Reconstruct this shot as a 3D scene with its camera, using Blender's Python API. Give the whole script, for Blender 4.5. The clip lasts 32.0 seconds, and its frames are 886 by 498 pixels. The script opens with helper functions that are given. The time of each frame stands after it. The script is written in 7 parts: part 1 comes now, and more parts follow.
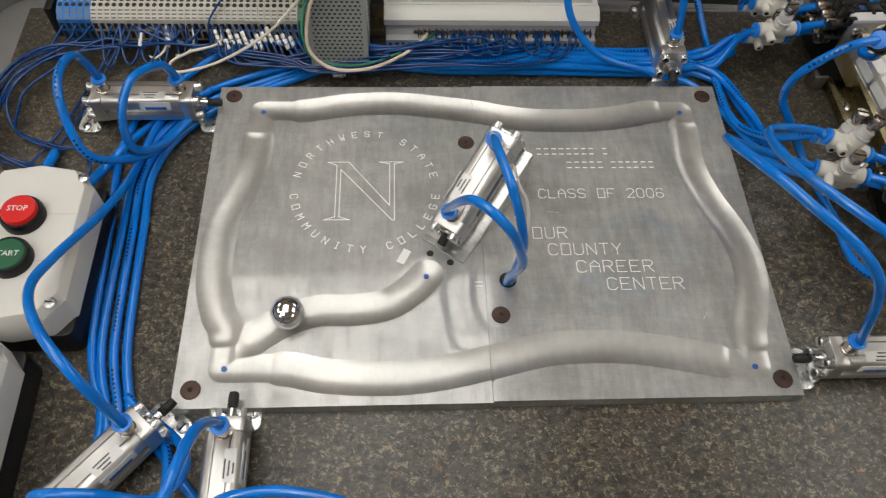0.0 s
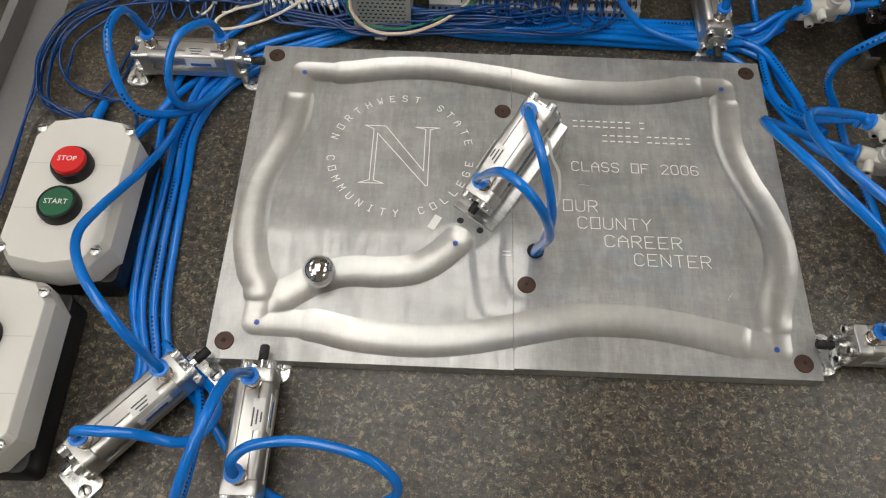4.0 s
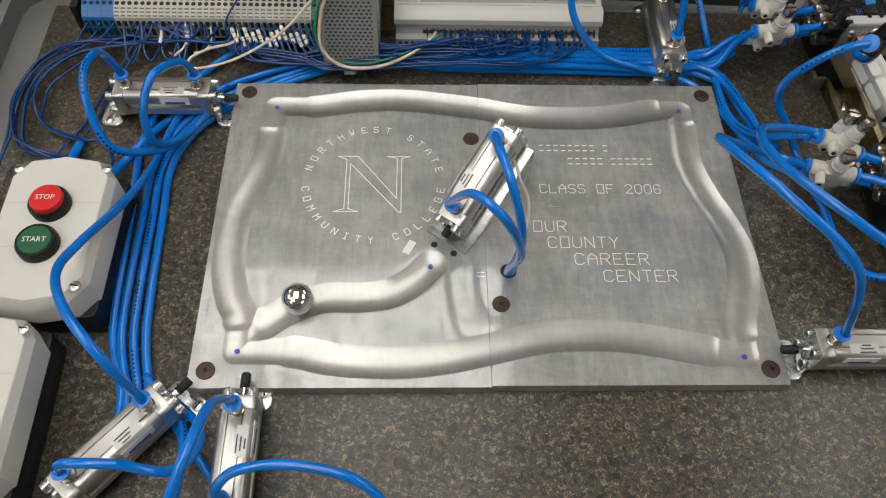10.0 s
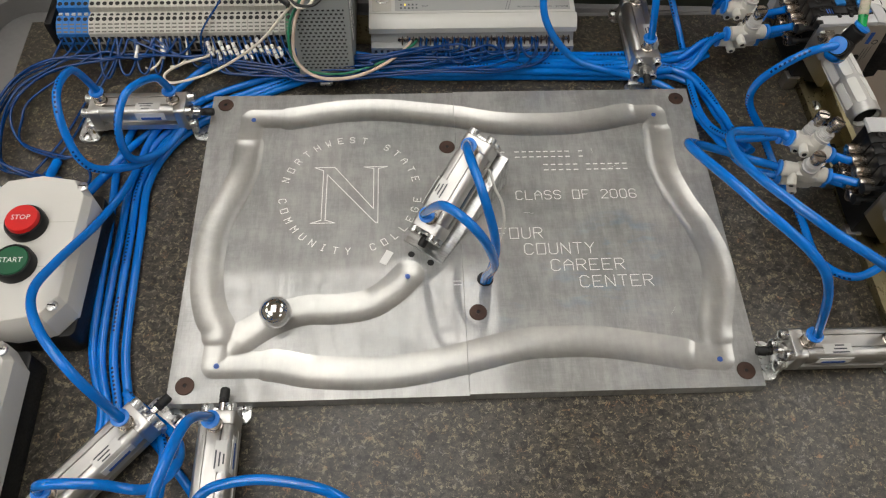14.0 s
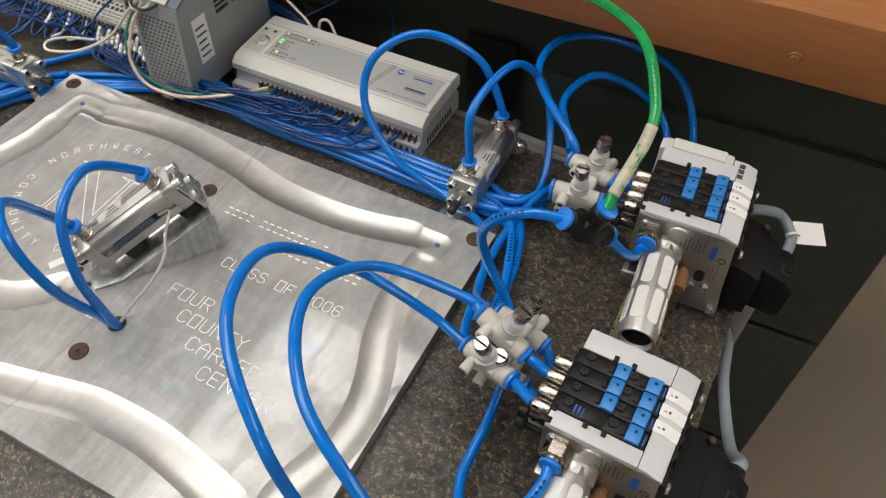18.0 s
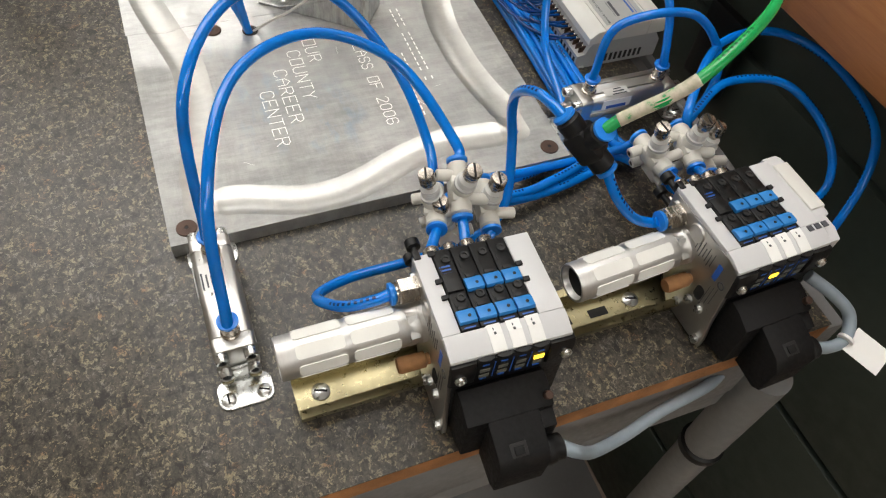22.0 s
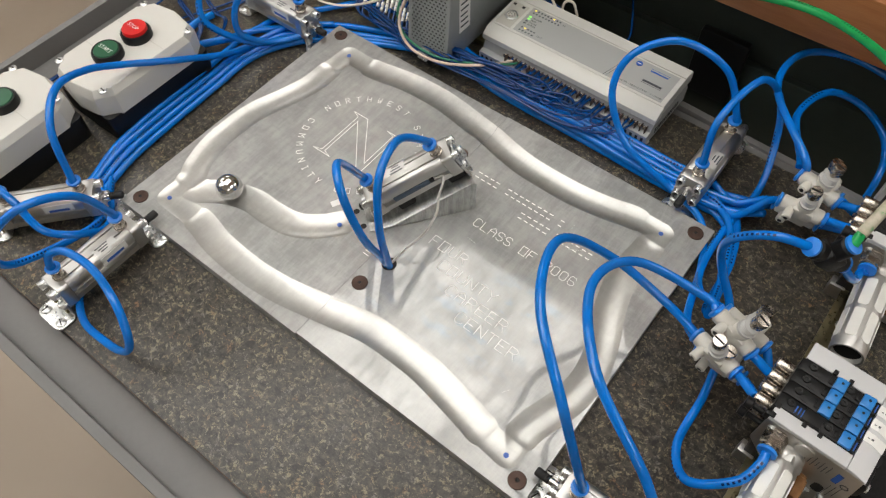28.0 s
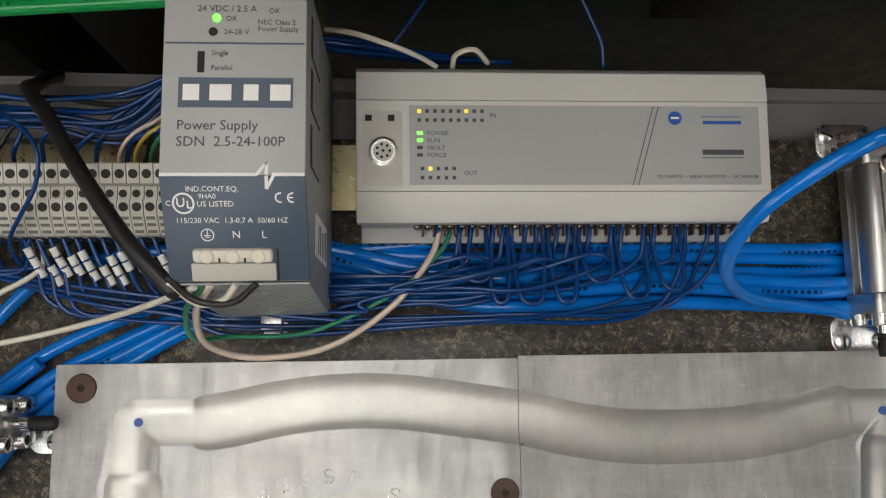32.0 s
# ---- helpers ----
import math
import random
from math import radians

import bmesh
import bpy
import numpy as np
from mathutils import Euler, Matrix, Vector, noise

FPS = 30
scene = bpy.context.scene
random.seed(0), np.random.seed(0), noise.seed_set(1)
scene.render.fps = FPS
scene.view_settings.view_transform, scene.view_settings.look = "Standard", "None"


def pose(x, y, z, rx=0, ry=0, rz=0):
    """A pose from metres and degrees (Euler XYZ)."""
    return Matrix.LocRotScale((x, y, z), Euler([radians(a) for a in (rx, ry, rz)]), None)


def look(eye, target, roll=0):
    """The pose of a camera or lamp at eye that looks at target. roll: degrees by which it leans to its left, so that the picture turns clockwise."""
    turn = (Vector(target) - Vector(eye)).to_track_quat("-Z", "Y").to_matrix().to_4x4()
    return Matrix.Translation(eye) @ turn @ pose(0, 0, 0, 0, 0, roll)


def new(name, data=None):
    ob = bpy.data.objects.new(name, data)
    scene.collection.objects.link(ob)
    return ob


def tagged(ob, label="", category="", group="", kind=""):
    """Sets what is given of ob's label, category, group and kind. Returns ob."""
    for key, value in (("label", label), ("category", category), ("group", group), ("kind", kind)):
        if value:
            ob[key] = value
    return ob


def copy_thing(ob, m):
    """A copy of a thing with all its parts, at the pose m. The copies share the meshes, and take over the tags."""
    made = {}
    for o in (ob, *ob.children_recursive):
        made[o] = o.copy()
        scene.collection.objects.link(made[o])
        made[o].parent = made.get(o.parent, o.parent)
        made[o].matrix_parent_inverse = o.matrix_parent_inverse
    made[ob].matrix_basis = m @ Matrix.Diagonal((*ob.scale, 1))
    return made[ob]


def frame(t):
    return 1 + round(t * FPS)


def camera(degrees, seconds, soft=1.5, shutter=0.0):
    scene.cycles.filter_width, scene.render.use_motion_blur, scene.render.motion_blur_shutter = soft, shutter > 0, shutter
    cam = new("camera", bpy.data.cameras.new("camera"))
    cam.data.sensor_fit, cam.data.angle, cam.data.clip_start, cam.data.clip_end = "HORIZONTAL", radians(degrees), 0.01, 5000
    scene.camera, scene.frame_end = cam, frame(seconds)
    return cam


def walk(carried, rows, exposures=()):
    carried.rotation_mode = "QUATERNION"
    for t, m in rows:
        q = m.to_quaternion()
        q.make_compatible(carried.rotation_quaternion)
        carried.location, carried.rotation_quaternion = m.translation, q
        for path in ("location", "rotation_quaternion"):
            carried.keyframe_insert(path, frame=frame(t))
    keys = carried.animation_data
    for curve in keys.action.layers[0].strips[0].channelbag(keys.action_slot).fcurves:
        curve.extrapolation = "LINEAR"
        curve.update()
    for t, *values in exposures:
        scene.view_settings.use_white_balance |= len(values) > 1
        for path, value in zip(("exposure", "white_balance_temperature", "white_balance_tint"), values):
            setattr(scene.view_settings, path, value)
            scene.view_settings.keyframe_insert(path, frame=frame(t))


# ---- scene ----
cam = camera(61.7, 32.0, soft=1.2, shutter=0.25)
PATH = [
    (0, (0.167, -0.181, 0.522), (0.266, 0.855, -1.185), 4.1),
    (0.5, (0.206, -0.185, 0.528), (0.296, 0.808, -1.206), 4.1),
    (1, (0.214, -0.189, 0.523), (0.276, 0.763, -1.235), 4.3),
    (1.5, (0.197, -0.186, 0.525), (0.226, 0.73, -1.253), 3.9),
    (2, (0.187, -0.182, 0.526), (0.194, 0.722, -1.258), 2.9),
    (2.5, (0.183, -0.182, 0.527), (0.182, 0.732, -1.252), 2.4),
    (3, (0.181, -0.181, 0.531), (0.178, 0.741, -1.244), 2.1),
    (3.5, (0.174, -0.179, 0.534), (0.167, 0.749, -1.238), 2.1),
    (5.5, (0.183, -0.189, 0.54), (0.201, 0.778, -1.21), 1.2),
    (6, (0.193, -0.192, 0.542), (0.221, 0.783, -1.204), 0.8),
    (6.5, (0.203, -0.198, 0.542), (0.252, 0.791, -1.196), 0.6),
    (7, (0.209, -0.202, 0.543), (0.27, 0.791, -1.192), 0.3),
    (7.5, (0.209, -0.205, 0.544), (0.287, 0.795, -1.187), 1.2),
    (8, (0.203, -0.207, 0.544), (0.291, 0.8, -1.182), 2.4),
    (8.5, (0.189, -0.207, 0.544), (0.276, 0.809, -1.177), 3.4),
    (9, (0.179, -0.205, 0.544), (0.248, 0.817, -1.174), 3.1),
    (9.5, (0.174, -0.199, 0.544), (0.24, 0.823, -1.173), 3.1),
    (10, (0.174, -0.197, 0.544), (0.236, 0.827, -1.173), 3.1),
    (10.5, (0.173, -0.195, 0.544), (0.233, 0.826, -1.174), 3.0),
    (11, (0.171, -0.195, 0.544), (0.231, 0.827, -1.175), 3.3),
    (11.5, (0.168, -0.193, 0.545), (0.22, 0.825, -1.175), 3.1),
    (12, (0.165, -0.193, 0.546), (0.218, 0.826, -1.174), 3.3),
    (12.5, (0.169, -0.192, 0.547), (0.217, 0.829, -1.172), 2.4),
    (13, (0.177, -0.193, 0.548), (0.226, 0.832, -1.169), 1.5),
    (13.5, (0.186, -0.193, 0.55), (0.258, 0.833, -1.165), 2.2),
    (15.5, (0.24, -0.178, 0.56), (0.27, 0.788, -1.191), 0.8),
    (16, (0.303, -0.19, 0.548), (0.261, 0.78, -1.2), 0.7),
    (16.5, (0.377, -0.194, 0.545), (0.214, 0.837, -1.161), -2.3),
    (16.7, (0.41, -0.178, 0.545), (0.216, 0.894, -1.132), -3.6),
    (17, (0.479, -0.158, 0.513), (0.249, 0.992, -1.107), -5.5),
    (17.2, (0.517, -0.128, 0.504), (0.262, 1.023, -1.112), -2.4),
    (17.4, (0.551, -0.099, 0.492), (0.204, 1.035, -1.119), -2.0),
    (17.7, (0.582, -0.067, 0.482), (0.1, 1.034, -1.11), -1.4),
    (18, (0.596, -0.063, 0.467), (0.02, 1.072, -1.075), 0.3),
    (18.2, (0.62, -0.043, 0.463), (-0.042, 1.024, -1.095), 0.8),
    (18.5, (0.671, -0.031, 0.451), (-0.133, 0.953, -1.093), 6.4),
    (18.7, (0.701, -0.017, 0.456), (-0.19, 0.836, -1.117), 7.1),
    (19, (0.735, -0.006, 0.445), (-0.262, 0.753, -1.114), 8.0),
    (19.5, (0.758, 0.014, 0.431), (-0.376, 0.665, -1.082), 5.3),
    (20, (0.775, 0.02, 0.419), (-0.383, 0.648, -1.086), 5.3),
    (20.5, (0.783, 0.021, 0.411), (-0.361, 0.62, -1.116), 5.9),
    (21, (0.786, 0.033, 0.41), (-0.325, 0.607, -1.151), 6.6),
    (21.5, (0.79, 0.036, 0.41), (-0.29, 0.59, -1.179), 7.2),
    (22, (0.786, 0.033, 0.43), (-0.267, 0.584, -1.18), 8.5),
    (22.5, (0.785, 0.028, 0.433), (-0.263, 0.599, -1.171), 9.6),
    (23, (0.776, 0.017, 0.437), (-0.275, 0.591, -1.165), 10.7),
    (23.5, (0.775, 0.008, 0.438), (-0.28, 0.571, -1.166), 11.2),
    (24, (0.777, -0.001, 0.441), (-0.267, 0.573, -1.165), 11.4),
    (24.5, (0.763, -0.022, 0.45), (-0.287, 0.567, -1.146), 12.4),
    (25, (0.739, -0.046, 0.466), (-0.324, 0.545, -1.121), 9.6),
    (25.5, (0.716, -0.063, 0.487), (-0.41, 0.534, -1.055), 5.8),
    (26, (0.695, -0.075, 0.497), (-0.468, 0.519, -1.018), 2.4),
    (26.5, (0.669, -0.084, 0.509), (-0.495, 0.53, -0.996), -1.4),
    (28.5, (0.447, -0.146, 0.576), (-0.121, 0.735, -1.125), -1.5),
    (29, (0.387, -0.091, 0.545), (-0.144, 0.85, -1.139), -3.3),
    (29.3, (0.33, -0.025, 0.522), (-0.167, 0.888, -1.187), -6.2),
    (29.5, (0.306, 0.025, 0.515), (-0.182, 0.897, -1.217), -9.7),
    (30, (0.251, 0.124, 0.504), (-0.089, 0.898, -1.308), -9.5),
    (30.5, (0.209, 0.194, 0.476), (-0.006, 0.844, -1.403), -10.5),
    (30.8, (0.188, 0.242, 0.467), (0.078, 0.797, -1.452), -7.5),
    (31, (0.181, 0.259, 0.448), (0.136, 0.778, -1.483), -3.2),
    (31.5, (0.175, 0.293, 0.409), (0.237, 0.656, -1.556), 9.5),
    (32, (0.169, 0.31, 0.392), (0.285, 0.571, -1.588), 23.4),
]
EXPOSURES = [(0, -0.16), (13, -0.17), (16, -0.14), (17, -0.09), (19, 0.32), (25, 0.37), (26.5, 0.10), (28.5, 0.0), (30, -0.47), (32, -0.46)]
walk(cam, [(t, look(eye, target, roll)) for t, eye, target, roll in PATH], EXPOSURES)

# ---- world and light ----
world = bpy.data.worlds.new("world")
scene.world = world
world.use_nodes = True
world.node_tree.nodes["Background"].inputs[0].default_value = (0.75, 0.82, 0.9, 1)
world.node_tree.nodes["Background"].inputs[1].default_value = 0.03
LAMP = 3.7         # glow of the ceiling panels

FLOOR = -0.80       # the cart's worktop is at z = 0
CEIL = 1.85
W, D, T = 0.4572, 0.3048, 0.0127      # the aluminium plate


# ---- materials ----
def material(name, color=(0.5, 0.5, 0.5), rough=0.5, metal=0.0, spec=0.5, emit=None, strength=0.0, coat=0.0):
    m = bpy.data.materials.new(name)
    m.use_nodes = True
    b = m.node_tree.nodes["Principled BSDF"]
    b.inputs["Base Color"].default_value = (*color, 1)
    b.inputs["Roughness"].default_value = rough
    b.inputs["Metallic"].default_value = metal
    b.inputs["Specular IOR Level"].default_value = spec
    b.inputs["Coat Weight"].default_value = coat
    if emit:
        b.inputs["Emission Color"].default_value = (*emit, 1)
        b.inputs["Emission Strength"].default_value = strength
    return m


def node(m, kind, **values):
    n = m.node_tree.nodes.new(kind)
    for key, value in values.items():
        if key in n.inputs:
            n.inputs[key].default_value = value
    return n


def link(m, a, b):
    m.node_tree.links.new(a, b)


def shader(m):
    return m.node_tree.nodes["Principled BSDF"]


def coords(m, scale=(1, 1, 1), space="Object"):
    tc = node(m, "ShaderNodeTexCoord")
    mp = node(m, "ShaderNodeMapping")
    mp.inputs["Scale"].default_value = scale
    link(m, tc.outputs[space], mp.inputs["Vector"])
    return mp.outputs["Vector"]


def noise_tex(m, vec, scale, detail=4.0, rough=0.6):
    n = node(m, "ShaderNodeTexNoise")
    n.inputs["Scale"].default_value = scale
    n.inputs["Detail"].default_value = detail
    n.inputs["Roughness"].default_value = rough
    link(m, vec, n.inputs["Vector"])
    return n.outputs["Fac"]


def ramp(m, fac, stops):
    r = node(m, "ShaderNodeValToRGB")
    while len(r.color_ramp.elements) < len(stops):
        r.color_ramp.elements.new(0.5)
    for e, (pos, col) in zip(r.color_ramp.elements, stops):
        e.position = pos
        e.color = (*col, 1) if len(col) == 3 else col
    link(m, fac, r.inputs["Fac"])
    return r.outputs["Color"]


def mix(m, fac, a, b, how="MIX"):
    x = node(m, "ShaderNodeMix")
    x.data_type, x.blend_type = "RGBA", how
    for sock, val in ((x.inputs[0], fac), (x.inputs[6], a), (x.inputs[7], b)):
        if isinstance(val, (int, float)):
            sock.default_value = val
        elif isinstance(val, tuple):
            sock.default_value = (*val, 1)
        else:
            link(m, val, sock)
    return x.outputs[2]


def remap(m, fac, lo, hi, a=0.0, b=1.0):
    r = node(m, "ShaderNodeMapRange")
    for i, v in zip((1, 2, 3, 4), (lo, hi, a, b)):
        r.inputs[i].default_value = v
    link(m, fac, r.inputs[0])
    return r.outputs[0]


def bump(m, height, strength, distance):
    b = node(m, "ShaderNodeBump")
    b.inputs["Strength"].default_value = strength
    b.inputs["Distance"].default_value = distance
    link(m, height, b.inputs["Height"])
    link(m, b.outputs["Normal"], shader(m).inputs["Normal"])


def grained(name, color, rough=0.5, metal=0.0, vary=0.12, scale=60.0, relief=0.0001, **kw):
    """A painted, moulded or cast surface with soft mottling and a fine grain."""
    m = material(name, color, rough, metal, **kw)
    v = coords(m)
    big = noise_tex(m, v, scale * 0.15, 3)
    fine = noise_tex(m, v, scale * 6, 3)
    lo = tuple(c * (1 - vary) for c in color)
    hi = tuple(min(1.0, c * (1 + vary)) for c in color)
    col = mix(m, remap(m, big, 0.3, 0.7), lo, hi)
    link(m, col, shader(m).inputs["Base Color"])
    link(m, remap(m, fine, 0.3, 0.7, rough * 0.85, min(1.0, rough * 1.2)), shader(m).inputs["Roughness"])
    if relief:
        bump(m, fine, 0.4, relief)
    return m


def brushed(name, color=(0.72, 0.72, 0.72), rough=0.3, stretch=(4, 60, 60), vary=0.1, depth=0.00005):
    m = material(name, color, rough, 1.0)
    v = coords(m, stretch)
    streak = noise_tex(m, v, 12, 5, 0.7)
    cloud = noise_tex(m, coords(m), 18, 3)
    col = mix(m, remap(m, cloud, 0.3, 0.7), tuple(c * (1 - vary) for c in color), color)
    link(m, col, shader(m).inputs["Base Color"])
    link(m, remap(m, streak, 0.3, 0.7, rough * 0.75, rough * 1.35), shader(m).inputs["Roughness"])
    bump(m, streak, 0.3, depth)
    return m


def laminate():
    """Printed stone pattern: dark blots, grey ground, thin pale and rusty flecks."""
    m = material("speckled laminate", rough=0.36, spec=0.42)
    v = coords(m)
    blot = noise_tex(m, coords(m, (1.0, 1.5, 1.0)), 150, 6, 0.78)
    ground = ramp(m, blot, [(0.35, (0.016, 0.014, 0.013)), (0.46, (0.050, 0.045, 0.039)), (0.54, (0.084, 0.075, 0.060)), (0.66, (0.135, 0.118, 0.088))])
    drift = noise_tex(m, v, 16, 3, 0.5)
    ground = mix(m, remap(m, drift, 0.38, 0.66, 0.0, 0.22), ground, (0.052, 0.047, 0.043))
    # thin flecks lie along warped lines
    w = node(m, "ShaderNodeTexNoise")
    w.inputs["Scale"].default_value = 150
    w.inputs["Detail"].default_value = 4
    link(m, v, w.inputs["Vector"])
    sh = node(m, "ShaderNodeVectorMath")
    sh.operation = "MULTIPLY_ADD"
    sh.inputs[1].default_value = (0.010, 0.010, 0.010)
    link(m, w.outputs["Color"], sh.inputs[0])
    link(m, v, sh.inputs[2])
    fleck = noise_tex(m, sh.outputs[0], 270, 4, 0.78)
    pale = ramp(m, fleck, [(0.545, (0, 0, 0)), (0.59, (1, 1, 1))])
    tint = ramp(m, noise_tex(m, v, 60, 2), [(0.36, (0.21, 0.195, 0.170)), (0.48, (0.290, 0.255, 0.165)), (0.58, (0.270, 0.228, 0.140)), (0.68, (0.31, 0.180, 0.095))])
    col = mix(m, pale, ground, tint)
    dark = ramp(m, noise_tex(m, sh.outputs[0], 140, 3, 0.6), [(0.37, (1, 1, 1)), (0.44, (0, 0, 0))])
    col = mix(m, remap(m, dark, 0.0, 1.0, 0.0, 0.72), col, (0.012, 0.0105, 0.0105))
    salt = noise_tex(m, v, 900, 3, 0.7)
    col = mix(m, remap(m, salt, 0.40, 0.62, 0.42, 0.0), col, (0.010, 0.009, 0.009))
    link(m, col, shader(m).inputs["Base Color"])
    link(m, remap(m, drift, 0.3, 0.7, 0.29, 0.40), shader(m).inputs["Roughness"])
    bump(m, noise_tex(m, v, 700, 2), 0.25, 0.0001)
    return m


def plate_metal(name, base, sharp, soft, share, smears=(), brushing=0.3):
    """Milled aluminium: a hazy broad sheen under a thinner clear one, fine brushing, oxide patches."""
    m = material(name, base, soft, 1.0)
    v = coords(m)
    haze = noise_tex(m, v, 14, 4, 0.6)
    spots = noise_tex(m, v, 55, 3, 0.6)
    brush = noise_tex(m, coords(m, (6, 90, 20)), 14, 5, 0.7)
    brush2 = noise_tex(m, coords(m, (90, 6, 20)), 11, 4, 0.7)
    col = mix(m, remap(m, haze, 0.34, 0.68), (base[0] * 0.76, base[1] * 0.78, base[2] * 0.785), base)
    smudge = noise_tex(m, coords(m, (1, 2.2, 1)), 30, 5, 0.7)
    col = mix(m, remap(m, smudge, 0.50, 0.74, 0.0, 0.30), col, (min(1, base[0] * 1.22), min(1, base[1] * 1.20), min(1, base[2] * 1.16)))
    col = mix(m, remap(m, spots, 0.5, 0.78, 0.0, 0.35), col, (base[0] * 0.74, base[1] * 0.77, base[2] * 0.77))
    if smears:
        for x, y, r in smears:
            off = node(m, "ShaderNodeVectorMath")
            off.operation = "DISTANCE"
            off.inputs[1].default_value = (x, y, T)
            link(m, v, off.inputs[0])
            near = remap(m, off.outputs["Value"], 0.2 * r, r, 1.0, 0.0)
            rub = remap(m, noise_tex(m, coords(m, (30, 70, 30)), 1.0, 4, 0.6), 0.53, 0.66)
            both = node(m, "ShaderNodeMath")
            both.operation = "MULTIPLY"
            link(m, near, both.inputs[0])
            link(m, rub, both.inputs[1])
            col = mix(m, remap(m, both.outputs[0], 0, 1, 0, 0.38), col, (0.28, 0.46, 0.66))
    link(m, col, shader(m).inputs["Base Color"])
    r = mix(m, 0.5, brush, brush2)
    r = mix(m, 0.55, r, noise_tex(m, coords(m, (30, 9, 20)), 1.0, 5, 0.65))
    link(m, remap(m, r, 0.36, 0.64, soft * (1 - 0.9 * brushing), soft * (1 + 0.75 * brushing)), shader(m).inputs["Roughness"])
    clear = node(m, "ShaderNodeBsdfPrincipled")
    clear.inputs["Metallic"].default_value = 1.0
    link(m, col, clear.inputs["Base Color"])
    link(m, remap(m, r, 0.3, 0.7, sharp * 0.8, sharp * 1.25), clear.inputs["Roughness"])
    b = node(m, "ShaderNodeBump")
    b.inputs["Strength"].default_value = brushing
    b.inputs["Distance"].default_value = 0.00005
    link(m, r, b.inputs["Height"])
    for n in (shader(m), clear):
        link(m, b.outputs["Normal"], n.inputs["Normal"])
    mx = node(m, "ShaderNodeMixShader")
    film = mix(m, 0.5, noise_tex(m, coords(m, (22, 48, 20)), 1.0, 6, 0.72), noise_tex(m, coords(m, (160, 35, 20)), 1.0, 4, 0.7))
    link(m, remap(m, film, 0.43, 0.57, share * (1 + 2.3 * brushing), share * (1 - 2.0 * brushing)), mx.inputs[0])
    link(m, shader(m).outputs[0], mx.inputs[1])
    link(m, clear.outputs[0], mx.inputs[2])
    link(m, mx.outputs[0], m.node_tree.nodes["Material Output"].inputs["Surface"])
    return m


def hose_paint(name, color, ink=None, rough=0.22):
    """Glossy plastic tube; ink repeats the maker's unreadable line print as bars along it."""
    m = material(name, color, rough, spec=0.5)
    vary = noise_tex(m, coords(m), 40, 3)
    col = mix(m, remap(m, vary, 0.3, 0.7), tuple(c * 0.85 for c in color), tuple(min(1, c * 1.12) for c in color))
    if ink:
        uv = node(m, "ShaderNodeUVMap")
        sp = node(m, "ShaderNodeSeparateXYZ")
        link(m, uv.outputs["UV"], sp.inputs[0])

        def band(sock, per, lo, hi):
            f = node(m, "ShaderNodeMath")
            f.operation = "FRACT"
            d = node(m, "ShaderNodeMath")
            d.operation = "DIVIDE"
            d.inputs[1].default_value = per
            link(m, sock, d.inputs[0])
            link(m, d.outputs[0], f.inputs[0])
            a = node(m, "ShaderNodeMath")
            a.operation = "COMPARE"
            a.inputs[1].default_value = (lo + hi) / 2
            a.inputs[2].default_value = (hi - lo) / 2
            link(m, f.outputs[0], a.inputs[0])
            return a.outputs[0]

        mask = None
        for s in (band(sp.outputs[0], 0.062, 0.10, 0.62), band(sp.outputs[0], 0.0036, 0.1, 0.62), band(sp.outputs[1], 1.0, 0.21, 0.30)):
            if mask is None:
                mask = s
            else:
                mu = node(m, "ShaderNodeMath")
                mu.operation = "MULTIPLY"
                link(m, mask, mu.inputs[0])
                link(m, s, mu.inputs[1])
                mask = mu.outputs[0]
        col = mix(m, mask, col, ink)
    link(m, col, shader(m).inputs["Base Color"])
    return m


def wood(name, a, b):
    m = material(name, a, 0.42)
    v = coords(m, (1.2, 14, 14))
    g = noise_tex(m, v, 6, 6, 0.65)
    fine = noise_tex(m, coords(m, (6, 160, 160)), 8, 3)
    col = ramp(m, g, [(0.3, a), (0.5, b), (0.7, a)])
    col = mix(m, remap(m, fine, 0.35, 0.75, 0, 0.35), col, tuple(c * 0.6 for c in a))
    link(m, col, shader(m).inputs["Base Color"])
    bump(m, fine, 0.2, 0.0002)
    return m


M_LAM = laminate()
M_EDGE = grained("particle board edge", (0.33, 0.15, 0.055), 0.7, vary=0.35, scale=300, relief=0.0004)
M_PLATE = plate_metal("milled aluminium", (0.525, 0.520, 0.510), 0.06, 0.68, 0.15, ((0.255, 0.085, 0.035), (0.345, 0.10, 0.06), (0.37, 0.135, 0.04)))
M_GROOVE = plate_metal("ball nose milled aluminium", (0.57, 0.560, 0.535), 0.21, 0.53, 0.28, (), 0.06)
M_PLUG = grained("matt black plug plastic", (0.0055, 0.0055, 0.006), 0.62, spec=0.25, vary=0.2, scale=60, relief=0.0002)
M_ENGRAVE = material("bright engraved cut", (0.90, 0.90, 0.88), 0.6, 0.15)
M_TRAY = grained("grey cart plastic", (0.170, 0.168, 0.166), 0.6, vary=0.12, scale=30, relief=0.0003)
M_LEG = grained("grey cart leg plastic", (0.17, 0.17, 0.17), 0.6, vary=0.1, scale=20, relief=0.0003)
M_FLOOR = grained("beige floor", (0.37, 0.30, 0.235), 0.38, vary=0.08, scale=8, relief=0.0)
M_WALL = grained("pale wall paint", (0.44, 0.415, 0.365), 0.8, vary=0.05, scale=5, relief=0.0005)
